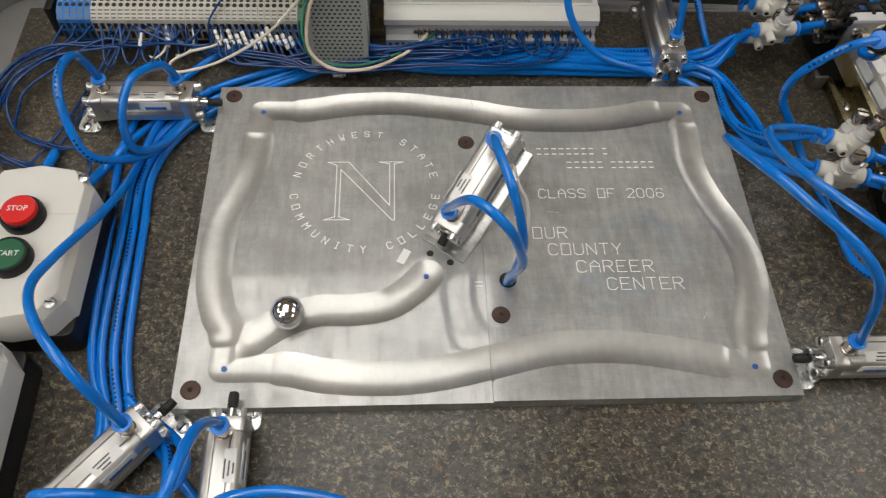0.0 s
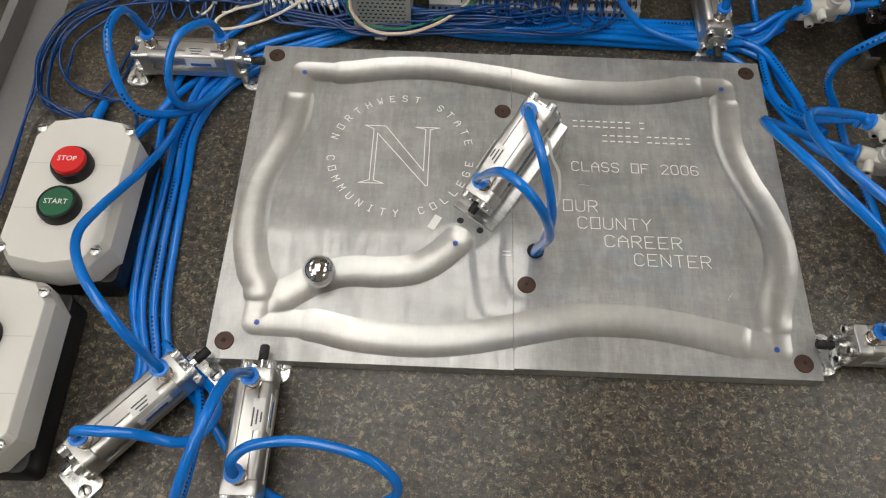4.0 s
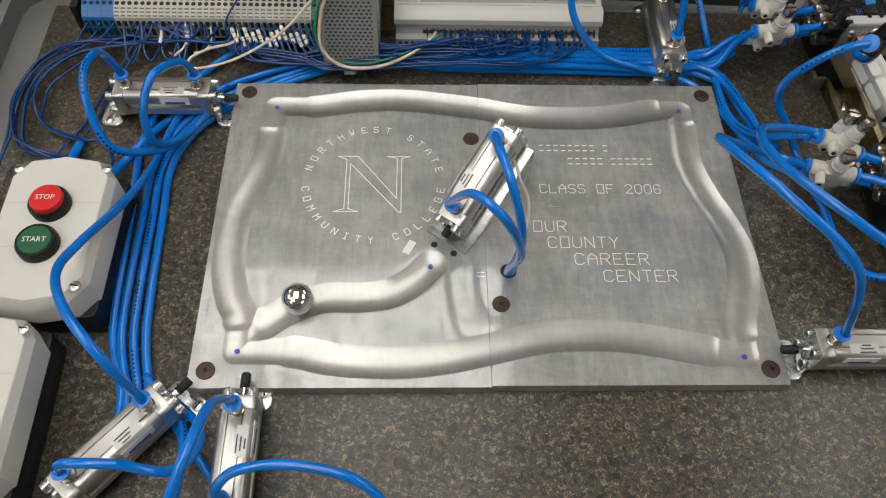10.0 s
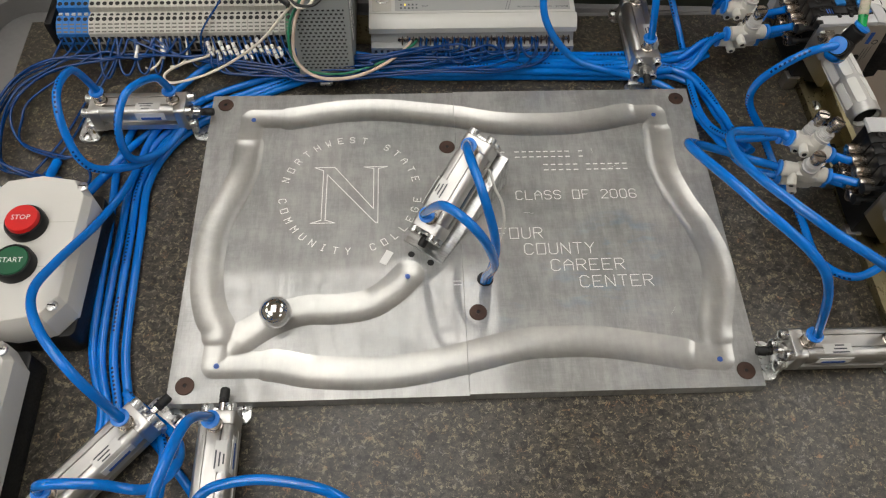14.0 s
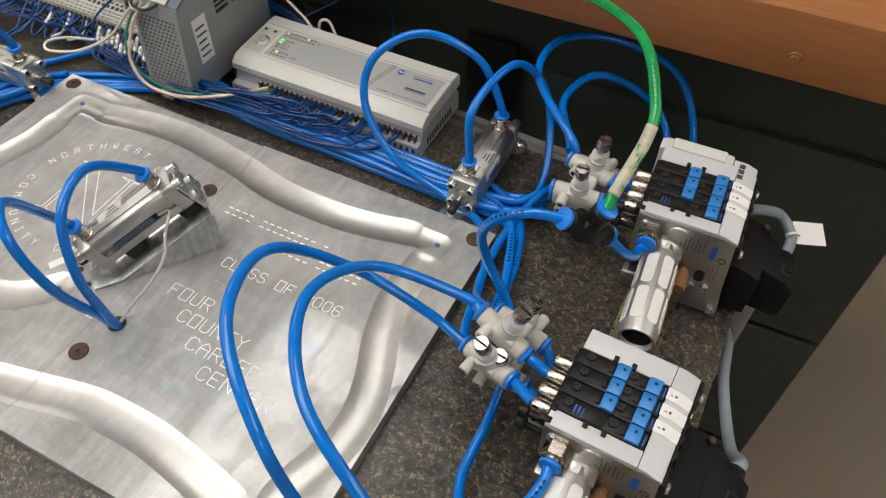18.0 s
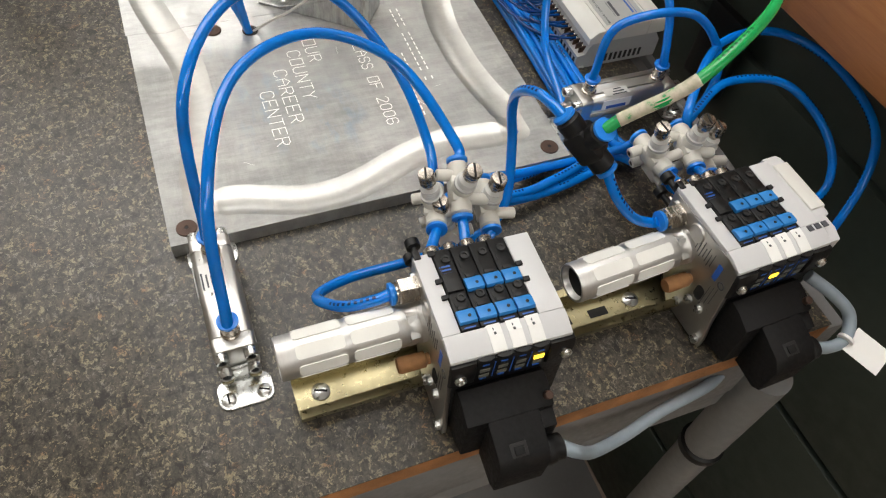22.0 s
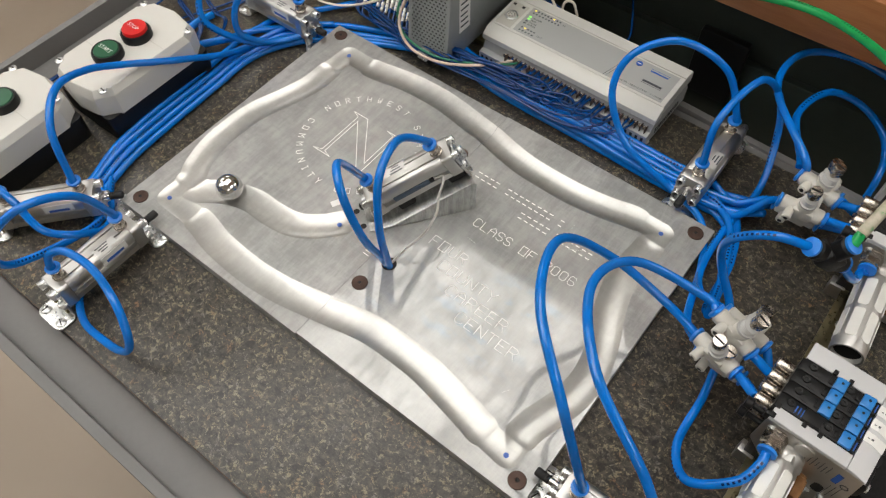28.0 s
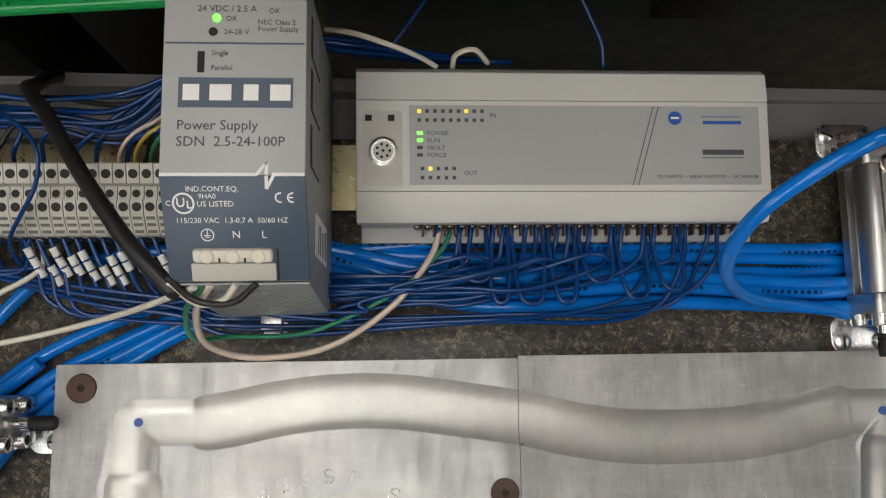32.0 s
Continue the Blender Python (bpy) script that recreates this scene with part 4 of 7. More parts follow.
def cylinder(m, label, feet=(True, True), rod=0.010, label_side=1, bare=False):
    """Compact air cylinder lying on its feet; its rod points along +x, its ports are on top."""
    t = thing("air_cylinder", label, "air cylinder", "air cylinders round the track", m)
    zc = RAISE + BODY_H / 2
    L = BODY_L / 2
    part("barrel", prism(body_profile(BODY_W, BODY_H), -L + 0.010, L - 0.010, m=AXIS_TO_X, bevel=0.0004), M_ALU, t, m=pose(0, 0, zc))
    for s, nm in ((1, "front_cap"), (-1, "rear_cap")):
        part(nm, prism(rounded(BODY_W - 0.0006, BODY_H - 0.0006, 0.0035), -0.005, 0.005, m=AXIS_TO_X, bevel=0.0005), M_ALU, t, m=pose(s * (L - 0.0049), 0, zc))
        for dy in (-0.0084, 0.0084):
            for dz in (-0.0088, 0.0088):
                b = turned([(0.0024, 0.003), (0.0025, 0.0056), (0.0038, 0.0060), (0.0041, 0.0055), (0.0041, 0.0)], 16, m=pose(0, 0, 0, 0, 90 * s, 0))
                turned([(0.0, 0.0031), (0.0025, 0.0031)], 6, b, m=pose(0, 0, 0, 0, 90 * s, 0), mat=1)
                part("cap_bolt", b, [M_ZINC, M_DARK], t, m=pose(s * (L + 0.0001), dy, zc + dz), smooth=40)
    for x in (-PORT_GAP / 2, PORT_GAP / 2):
        fit = part("port_fitting", turned([(0.0, 0), (0.0058, 0), (0.0058, 0.0015), (0.0050, 0.002), (0.0050, 0.0095), (0.0045, 0.010), (0.0, 0.010)], 20), M_NICKEL, t, "nickel plated push-in fitting", pose(x, 0, RAISE + BODY_H))
        part("release_collar", turned([(0.0040, 0.0), (0.0046, 0.0), (0.0046, 0.002), (0.0064, 0.0026), (0.0064, 0.0040), (0.0042, 0.0046), (0.0040, 0.0042)], 20), M_COLLAR, fit, "blue plastic collar", pose(0, 0, 0.0098))
    part("rod", cyl(0.0030, 0, rod, 16, m=pose(0, 0, 0, 0, 90, 0)), M_CHROME, t, "polished steel rod", pose(L, 0, zc - 0.002))
    part("gland", cyl(0.0062, 0, 0.0028, 20, 0.0006, m=pose(0, 0, 0, 0, 90, 0)), M_ALUD, t, m=pose(L, 0, zc - 0.002))
    tip = turned([(0.0, 0.0), (0.0032, 0.0), (0.0037, 0.001), (0.0033, 0.002), (0.0037, 0.003), (0.0033, 0.004), (0.0037, 0.005), (0.0035, 0.011), (0.0028, 0.012), (0.0, 0.012)], 16, m=pose(0, 0, 0, 0, 90, 0))
    part("rod_tip", tip, M_RUBBER, t, "black threaded rod tip", pose(L + rod, 0, zc - 0.002))
    for s, on in ((1, feet[0]), (-1, feet[1])):
        if not on:
            continue
        fm = pose(s * L, 0, 0) if s > 0 else pose(-L, 0, 0, 0, 0, 180)
        bm = box(0.0002, -0.0125, 0.0, 0.0027, 0.0125, 0.0175, 0.0008)
        merge(bm, prism(rounded(0.0205, 0.0335, 0.0068, 5), 0.0, 0.0022, bevel=0.0005), pose(0.0105, 0, 0))
        foot = part("foot_bracket", bm, M_ZINC, t, "bright zinc foot bracket", fm)
        for dy in (-0.0108, 0.0108):
            screw(foot, pose(0.0140, dy, 0.0022, 0, 0, 35 + 3000 * dy), 0.0046)
            part("bracket_nut", turned([(0.0, 0.0), (0.0036, 0.0), (0.0036, 0.0022), (0.0026, 0.0028), (0.0, 0.0028)], 12, m=pose(0, 0, 0, 0, 90, 0)), M_GOLD if s < 0 else M_ZINC, foot, m=pose(0.0027, dy * 0.78, 0.0085))
    if not bare:
        ztop = RAISE + BODY_H
        lab = part("type_label", box(-0.011, -0.0040, 0, 0.011, 0.0040, 0.0003), M_FOIL, t, "silver type label with print", pose(0.010, 0.0060 * label_side, ztop - 0.0002))
        for k in range(3):
            bar(lab, -0.002, 0.003 - 0.0028 * k, 0.0003, 0.013 - 0.003 * k, 0.0011, M_PRINTD)
        side = part("side_label", box(-0.013, -0.0002, -0.004, 0.013, 0.0002, 0.005), M_LABEL, t, "white side label with blue band", pose(0.012, (BODY_W / 2 + 0.0001) * label_side, zc + 0.0075))
        part("brand_band", box(-0.009, -0.0004, -0.0036, 0.009, 0.0004, -0.0006), M_PRINTB, side, "blue brand band")
        bar(t, -0.020, 0.0, ztop - 0.0006, 0.004, 0.009, M_LABEL, "small_label")
    return t


def on_ports(front, rear, lift=0.0):
    """Pose of a cylinder from the plan of its front and rear ports."""
    a, b = Vector(front), Vector(rear)
    c = (a + b) / 2
    return pose(c.x, c.y, lift, 0, 0, math.degrees(math.atan2((a - b).y, (a - b).x)))


CYL = [
    cylinder(on_ports((.4855, .0250), (.5491, .0250)), "silver air cylinder beside the plate's front corner"),
    cylinder(on_ports((.4175, .3350), (.4175, .3985)), "silver air cylinder behind the plate, pointing at its corner"),
    cylinder(on_ports((-.0275, .2765), (-.0915, .2765)), "silver air cylinder with two hose loops at the plate's edge", label_side=-1),
    cylinder(on_ports((-.0150, -.0215), (-.0595, -.0725)), "silver air cylinder lying aslant at the plate corner, rod drawn in", label_side=-1, rod=0.010),
    cylinder(on_ports((.0460, -.0260), (.0460, -.0900)), "silver air cylinder in front of the plate", label_side=-1),
]

# the cylinder over the plate lies on a wedge-shaped bracket, its rod pointing down at the groove's end
TILT = radians(26)
ahead = Vector((-0.597, -0.802, 0.0))
fwd = ahead * math.cos(TILT) - Vector((0, 0, math.sin(TILT)))
nor = ahead * math.sin(TILT) + Vector((0, 0, math.cos(TILT)))
side = nor.cross(fwd)
ctr = Matrix.Translation((0.2295, 0.1709, 0.0322)) @ Matrix((fwd, side, nor)).transposed().to_4x4()
CYL.append(cylinder(ctr, "silver air cylinder sloping down on a wedge bracket over the plate", feet=(False, False), rod=0.001, label_side=-1))
RISE = math.tan(TILT)
wedge = thing("mounting_bracket", "bent aluminium wedge bracket carrying the middle cylinder", "bracket", m=pose(0.216, 0.1528, T, 0, 0, math.degrees(math.atan2(-0.802, -0.597))))
top_z = lambda x: max(0.0021, (0.017 - x) * RISE)
part("top_plate", prism([(-0.064, top_z(-0.064)), (0.0127, 0.0021), (0.034, 0.0021), (0.034, 0.0002), (0.0120, 0.0002), (-0.064, top_z(-0.064) - 0.0022)], -0.0195, 0.0195, m=UZ, bevel=0.0003), M_BRACKET, wedge, "sloping sheet aluminium top")
for y in (-0.0195, 0.0175):
    part("side_cheek", prism([(-0.0636, 0.0002), (-0.0636, top_z(-0.0636) - 0.0024), (0.0105, 0.0006), (0.0105, 0.0002)], y, y + 0.002, m=UZ), M_BRACKET, wedge, "triangular sheet aluminium cheek", smooth=None)
part("rear_wall", box(-0.0660, -0.0193, 0.0002, -0.0638, 0.0193, top_z(-0.0636) - 0.0026), M_BRACKET, wedge)
for x in (-0.034, 0.018):
    riser = part("riser", box(x - 0.008, -0.0095, 0.0004, x + 0.008, 0.0095, RAISE + 0.0006, 0.0015), M_RUBBER, wedge, "dark foot under the cylinder")
    riser.matrix_basis = wedge.matrix_basis.inverted() @ ctr
clamp = part("clamp_plate", box(-BODY_L / 2 - 0.0032, -0.0125, 0.0004, -BODY_L / 2 - 0.0008, 0.0125, 0.0330, 0.0008), M_ZINC, wedge, "bright zinc clamp plate", wedge.matrix_basis.inverted() @ ctr)
for dy in (-0.0085, 0.0085):
    part("clamp_nut", turned([(0.0, 0.0), (0.0036, 0.0), (0.0036, 0.0026), (0.0026, 0.0032), (0.0, 0.0032)], 6, m=pose(0, 0, 0, 0, -90, 0)), M_ZINC, clamp, m=pose(-BODY_L / 2 - 0.0032, dy, 0.0070))
sens = thing("reed_sensor", "dark blue reed switch clipped in the middle cylinder's slot", "sensor", m=ctr)
part("switch", box(-0.014, 0.0118, RAISE + 0.0108, 0.022, 0.0140, RAISE + 0.0164, 0.0006), M_NAVY, sens)
part("switch_cap", box(-0.0185, 0.0118, RAISE + 0.0110, -0.0140, 0.0138, RAISE + 0.0162, 0.0006), M_BLACK, sens)
wire = new("lead", tube_mesh("lead", [(-0.0185, 0.0130, RAISE + 0.0136), (-0.0270, 0.0150, RAISE + 0.0120)] + [tuple(ctr.inverted() @ Vector(p)) for p in ((0.2560, 0.1590, 0.0560), (0.2620, 0.1480, 0.0480), (0.2620, 0.1320, 0.0380), (0.2540, 0.1160, 0.0250), (0.2480, 0.1020, 0.0130), (0.2475, 0.0995, 0.008))], 0.0012, M_WIREGW, 10, 8))
wire.parent = sens


# ---- push-button boxes ----
def button_box(m, label, lower, upper, words):
    t = thing("button_box", label, "control box", "push-button boxes", m)
    w, l = 0.083, 0.132
    part("base", prism(rounded(w - 0.002, l - 0.002, 0.006), 0.0, 0.028, bevel=0.001), M_BLACK, t, "black plastic base")
    # the cover narrows towards its two ends and is chamfered all round
    lo = [(-w / 2, -l / 2 + 0.018), (-w / 2 + 0.012, -l / 2 + 0.002), (0, -l / 2 - 0.003), (w / 2 - 0.012, -l / 2 + 0.002), (w / 2, -l / 2 + 0.018), (w / 2, l / 2 - 0.018), (w / 2 - 0.012, l / 2 - 0.002), (0, l / 2 + 0.003), (-w / 2 + 0.012, l / 2 - 0.002), (-w / 2, l / 2 - 0.018)]
    bm = bmesh.new()
    rings = []
    for sc, z in ((1.0, 0.0265), (1.0, 0.044), (0.985, 0.050), (0.90, 0.057), (0.885, 0.0575)):
        rings.append([bm.verts.new((x * sc, y * (1 - (1 - sc) * 0.55), z)) for x, y in lo])
    for a, b in zip(rings, rings[1:]):
        for k in range(len(lo)):
            bm.faces.new((a[k], a[(k + 1) % len(lo)], b[(k + 1) % len(lo)], b[k]))
    bm.faces.new(rings[-1])
    bm.faces.new(rings[0][::-1])
    bmesh.ops.recalc_face_normals(bm, faces=bm.faces[:])
    cover = part("cover", bm, M_WHITE, t, "off-white plastic cover", smooth=20)
    for yy in (-0.020, 0.020):
        bar(cover, 0, yy, 0.0575, w * 0.86, 0.0006, M_TGREY, "cover_joint", depth=0.0001)
    for x in (-0.0345, 0.0345):
        for y in (-0.0535, 0.0535):
            screw(cover, pose(x, y, 0.0568, 0, 0, 50 * x * 100), 0.0042, M_ZINC, "cover_screw")
    for y, kind, word in ((upper, words[0], words[1]), (lower, words[2], words[3])):
        if kind is None:
            part("button_hole", turned([(0.0115, 0.0), (0.0122, 0.0006), (0.0, 0.0006)], 28), M_DARK, t, "empty round button hole", pose(0, y, 0.0573))
            continue
        ring = part("button_ring", turned([(0.0155, 0.0), (0.0155, 0.006), (0.0142, 0.0085), (0.0128, 0.0085), (0.0125, 0.006), (0.0, 0.006)], 36), M_BLACK, t, "black button collar", pose(0, y, 0.0574))
        cap = part("button_cap", turned([(0.0125, 0.004), (0.0125, 0.0105), (0.0118, 0.0118), (0.0, 0.0125)] if kind is M_RED else [(0.0124, 0.004), (0.0124, 0.0085), (0.0118, 0.0092), (0.0, 0.0094)], 36), kind, ring, "round push-button cap")
        if word:
            lettering(word, 0.0042, M_PRINTW, ring, pose(0, -0.0021, 0.0127 if kind is M_RED else 0.0096), "button_word", align="CENTER")
    return t


button_box(pose(-0.1125, 0.1145, 0, 0, 0, 0), "off-white box with red STOP and green START push-buttons", -0.019, 0.017, (M_RED, "STOP", M_GREENB, "START"))
button_box(pose(-0.139, -0.027, 0, 0, 0, 1), "off-white box with one green button and one empty hole", -0.017, 0.019, (M_GREENB, "", None, ""))
for dx in (-0.012, 0.012):
    hose([(-0.1125 + dx, 0.178, 0.016), (-0.1125 + dx * 1.3, 0.192, 0.013), (-0.112 + dx * 2, 0.215, 0.008), (-0.105 + dx * 2.5, 0.235, 0.005)], "short blue plastic sleeve at the button box", r=0.0042, mat=M_BLUEPLAIN, name="cable_sleeve", category="sleeve", group="")


# ---- terminal strip on its rail ----
strip = thing("terminal_strip", "row of grey and blue rail terminals full of wires", "terminal strip", m=pose(0, 0.381, 0))
part("rail", box(-0.168, 0.000, 0.0085, 0.150, 0.035, 0.0095), M_GOLD, strip, "yellow passivated mounting rail")
bm = box(-0.168, 0.003, 0.0005, 0.150, 0.006, 0.0085)
box(-0.168, 0.029, 0.0005, 0.150, 0.032, 0.0085, bm=bm)
part("rail_edge", bm, M_GOLD, strip)
TW = 0.0061


def terminal_mesh(mat):
    prof = [(-0.0165, 0.012), (-0.0170, 0.030), (-0.0165, 0.0365), (-0.0078, 0.0425), (-0.0008, 0.0445), (-0.0004, 0.0425), (0.0055, 0.0432), (0.0057, 0.0490), (0.0145, 0.0510), (0.0152, 0.0500), (0.0158, 0.0420), (0.0170, 0.0260), (0.0185, 0.0130), (0.0185, 0.012)]
    bm = prism(prof, 0.0002, TW - 0.0002, m=Matrix(((0, 0, 1, 0), (1, 0, 0, 0), (0, 1, 0, 0), (0, 0, 0, 1))))
    c = TW / 2

    def dark(x, y, z, r, tilt):
        turned([(r, -0.0002), (r, 0.00012), (r * 0.8, 0.00008), (0.0, 0.00008)], 14, bm, m=pose(x, y, z, tilt, 0, 0), mat=1)

    dark(c, 0.0100, 0.0500, 0.0022, 13)
    dark(c - 0.0006, 0.0022, 0.0428, 0.0019, 6.5)
    dark(c, -0.0043, 0.0435, 0.0022, 16)
    for k in range(3):
        own = box(c - 0.0022, -0.0008, -0.0006, c + 0.0020, 0.0007, 0.0002, mat=2)
        merge(bm, own, pose(0, -0.0150 + 0.0029 * k, 0.0375 + 0.0020 * k, 34.6, 0, 0))
    box(c - 0.0019, -0.0173, 0.0265, c + 0.0019, -0.0160, 0.0325, bm=bm, mat=1)
    box(c - 0.0019, -0.0172, 0.0150, c + 0.0019, -0.0160, 0.0230, bm=bm, mat=1)
    return mesh_of("terminal", bm, [mat, M_DARK, M_SLOT], 30)


grey_t, blue_t, green_t = terminal_mesh(M_TGREY), terminal_mesh(M_TBLUE), terminal_mesh(M_TGREEN)
for k in range(37):
    ob = new("terminal", blue_t if k < 5 else green_t if k == 36 else grey_t)
    ob.parent = strip
    ob.location = (-0.152 + k * TW, 0, 0)
for x in (-0.163, 0.0745):
    part("end_clamp", box(x, -0.010, 0.010, x + 0.007, 0.030, 0.043, 0.001), M_CREAM if x > 0 else M_BLACK, strip)


for k in range(5):
    part("jumper_tag", box(-0.1508 + k * TW, 0.0010, 0.0425, -0.1472 + k * TW, 0.0040, 0.0446, 0.0006), M_THREAD, strip, "white jumper tag")


# ---- power supply ----
psu = thing("power_supply", "grey steel power supply with perforated side and printed front", "power supply", m=pose(0.0815, 0.336, 0.0))
pw, pl, ph = 0.0525, 0.1175, 0.1220
BEND, LOWZ = 0.0372, 0.1045
YZ = Matrix(((0, 0, 1, 0), (1, 0, 0, 0), (0, 1, 0, 0), (0, 0, 0, 1)))
END = -0.0095
part("case", prism([(END, 0.012), (0, LOWZ - 0.001), (BEND, ph - 0.001), (pl, ph - 0.001), (pl, 0.012)], 0.0, pw, m=YZ, bevel=0.0006), M_PSU, psu)
slant = math.degrees(math.atan2(ph - LOWZ, BEND))
run = math.hypot(ph - LOWZ, BEND)
low = pose(0, 0, LOWZ, slant, 0, 0)
part("front_panel", box(-0.0003, BEND + 0.0002, ph - 0.002, pw + 0.0003, pl - 0.012, ph, 0.0006), M_PSUTOP, psu, "silver grey printed front")
part("lower_panel", box(-0.0003, 0.0, -0.002, pw + 0.0003, run - 0.0002, 0.0, 0.0003), M_NAVY, psu, "dark blue slanted front", low)
part("rail_catch", box(0.0185, -0.0165, 0.0080, 0.0290, -0.0092, 0.0190, 0.0006), M_ZINC, psu, "bent zinc catch at the foot")
part("brand_panel", box(0.0058, 0.0630, ph, 0.0480, 0.0745, ph + 0.0002), M_NAVY, psu, "dark blue brand field")
for x, w in ((0.0105, 0.0060), (0.0213, 0.0080), (0.0325, 0.0055), (0.0433, 0.0075)):
    bar(psu, x, 0.0688, ph + 0.0002, w, 0.0062, M_PRINTW, "brand_mark")
ZP = ph + 0.00012
for body, h, x, y in (("Power Supply", 0.0037, 0.0055, 0.0545), ("SDN  2.5-24-100P", 0.0037, 0.0055, 0.0483), ("24 VDC / 2.5 A", 0.0024, 0.012, 0.1005), ("OK", 0.0020, 0.0225, 0.0968), ("24-28 V", 0.0020, 0.0220, 0.0915), ("OK", 0.0020, 0.0385, 0.1000), ("NEC Class 2", 0.0019, 0.0345, 0.0955), ("Power Supply", 0.0019, 0.0345, 0.0928), ("Single", 0.0019, 0.0175, 0.0832), ("Parallel", 0.0019, 0.0175, 0.0775)):
    lettering(body, h, M_PRINTD, psu, pose(x, y, ZP), "print")
for body, h, x, y, al in (("IND.CONT.EQ.", 0.0020, 0.0185, 0.0352, "CENTER"), ("9HA0", 0.0019, 0.0165, 0.0325, "CENTER"), ("US LISTED", 0.0021, 0.0125, 0.0295, "LEFT"), ("115/230 VAC  1.3-0.7 A  50/60 HZ", 0.0020, 0.0250, 0.0232, "CENTER"), ("N", 0.0029, 0.0262, 0.0172, "CENTER"), ("L", 0.0029, 0.0365, 0.0172, "CENTER"), ("C", 0.0020, 0.0022, 0.0298, "CENTER")):
    lettering(body, h, M_PRINTW, psu, low @ pose(x, y, 0.00012), "print", align=al)


def annulus(r0, r1, a0=0, a1=360, seg=28):
    """A flat printed ring, or a part of one."""
    bm = bmesh.new()
    rows = []
    for k in range(seg + 1):
        a = radians(a0 + (a1 - a0) * k / seg)
        rows.append([bm.verts.new((r * math.cos(a), r * math.sin(a), z)) for r, z in ((r0, 0), (r0, 0.00025), (r1, 0.00025), (r1, 0))])
    for p, q in zip(rows, rows[1:]):
        for i in range(3):
            bm.faces.new((p[i], q[i], q[i + 1], p[i + 1]))
    bmesh.ops.recalc_face_normals(bm, faces=bm.faces[:])
    return bm


def printed(name, bm, x, y):
    return part(name, bm, M_PRINTW, psu, m=low @ pose(x, y, 0), smooth=None)


printed("approval_mark", annulus(0.0034, 0.0041), 0.0077, 0.0307)
printed("approval_mark", annulus(0.0009, 0.0015, 180, 360), 0.0067, 0.0308)
for x, y, w, h in ((0.0055, 0.0318, 0.0006, 0.0020), (0.0079, 0.0318, 0.0006, 0.0020), (0.0092, 0.0302, 0.0006, 0.0030), (0.0101, 0.0290, 0.0018, 0.0006), (0.0472, 0.0328, 0.0016, 0.0005)):
    bar(psu, 0, 0, 0, w, h, M_PRINTW, "approval_mark").matrix_basis = low @ pose(x, y, 0)
for x in (0.0432, 0.0477):
    printed("approval_mark", annulus(0.0014, 0.0020, 75, 285), x, 0.0328)
printed("earth_mark", annulus(0.0021, 0.0025), 0.0155, 0.0185)
for x, y, w, h in ((0.0155, 0.0182, 0.0026, 0.0004), (0.0155, 0.0175, 0.0014, 0.0003), (0.0155, 0.0193, 0.0004, 0.0022)):
    bar(psu, 0, 0, 0, w, h, M_PRINTW, "earth_mark").matrix_basis = low @ pose(x, y, 0)
bm = box(0.0, BEND - 0.0002, ph - 0.001, 0.0352, BEND + 0.0010, ph + 0.0003)
box(0.0408, BEND - 0.0002, ph - 0.001, pw, BEND + 0.0010, ph + 0.0003, bm=bm)
for (ax, ay), (bx, by) in (((0.0352, BEND + 0.0004), (0.0388, BEND + 0.0054)), ((0.0388, BEND + 0.0054), (0.0386, BEND + 0.0003))):
    ln = math.hypot(bx - ax, by - ay)
    own = box(-ln / 2, -0.0006, ph, ln / 2, 0.0006, ph + 0.0003)
    merge(bm, own, pose((ax + bx) / 2, (ay + by) / 2, 0, 0, 0, math.degrees(math.atan2(by - ay, bx - ax))))
for (ax, ay), (bx, by) in (((0.0386, run), (0.0384, run - 0.0050)), ((0.0384, run - 0.0050), (0.0412, run))):
    ln = math.hypot(bx - ax, by - ay)
    own = box(-ln / 2, -0.0006, 0, ln / 2, 0.0006, 0.0003)
    merge(bm, own, low @ pose((ax + bx) / 2, (ay + by) / 2, 0, 0, 0, math.degrees(math.atan2(by - ay, bx - ax))))
part("white_line", bm, M_PRINTW, psu, "white zigzag line", smooth=None)
bar(psu, pw / 2, 0.0880, ph, pw - 0.001, 0.0007, M_NAVY, "dark_line")
part("selector", box(0.0125, 0.0765, ph, 0.0150, 0.0847, ph + 0.0003), M_DARK, psu, "black selector slot")
part("trimmer", cyl(0.0017, 0, 0.0003, 18), M_DARK, psu, m=pose(0.0180, 0.0925, ph))
part("ok_lamp", turned([(0.0016, 0.0), (0.0015, 0.0008), (0.0, 0.0013)], 18), M_LEDG, psu, "green lamp, lit", pose(0.0192, 0.0978, ph))
conn = part("mains_connector", box(0.0085, 0.0002, -0.006, 0.0405, 0.0075, 0.0012, 0.0008), M_TGREY, psu, "cream screw connector", low)
bm = box(0.0095, 0.0078, -0.004, 0.0395, 0.0132, 0.0022, 0.0014)
for k in range(3):
    turned([(0.0, 0.0026), (0.0024, 0.0026), (0.0030, 0.0020)], 14, bm, m=pose(0.0150 + 0.0095 * k, 0.0105, 0))
part("connector_cap", bm, M_WIREW, conn, "white rounded screw cap strip")
for k in range(2):
    part("connector_gap", box(0.0193 + 0.0095 * k, 0.0082, 0.0021, 0.0200 + 0.0095 * k, 0.0100, 0.0024), M_DARK, conn, smooth=None)
part("connector_notch", box(0.0408, 0.0002, -0.001, 0.0414, 0.0130, 0.0004), M_DARK, conn, smooth=None)
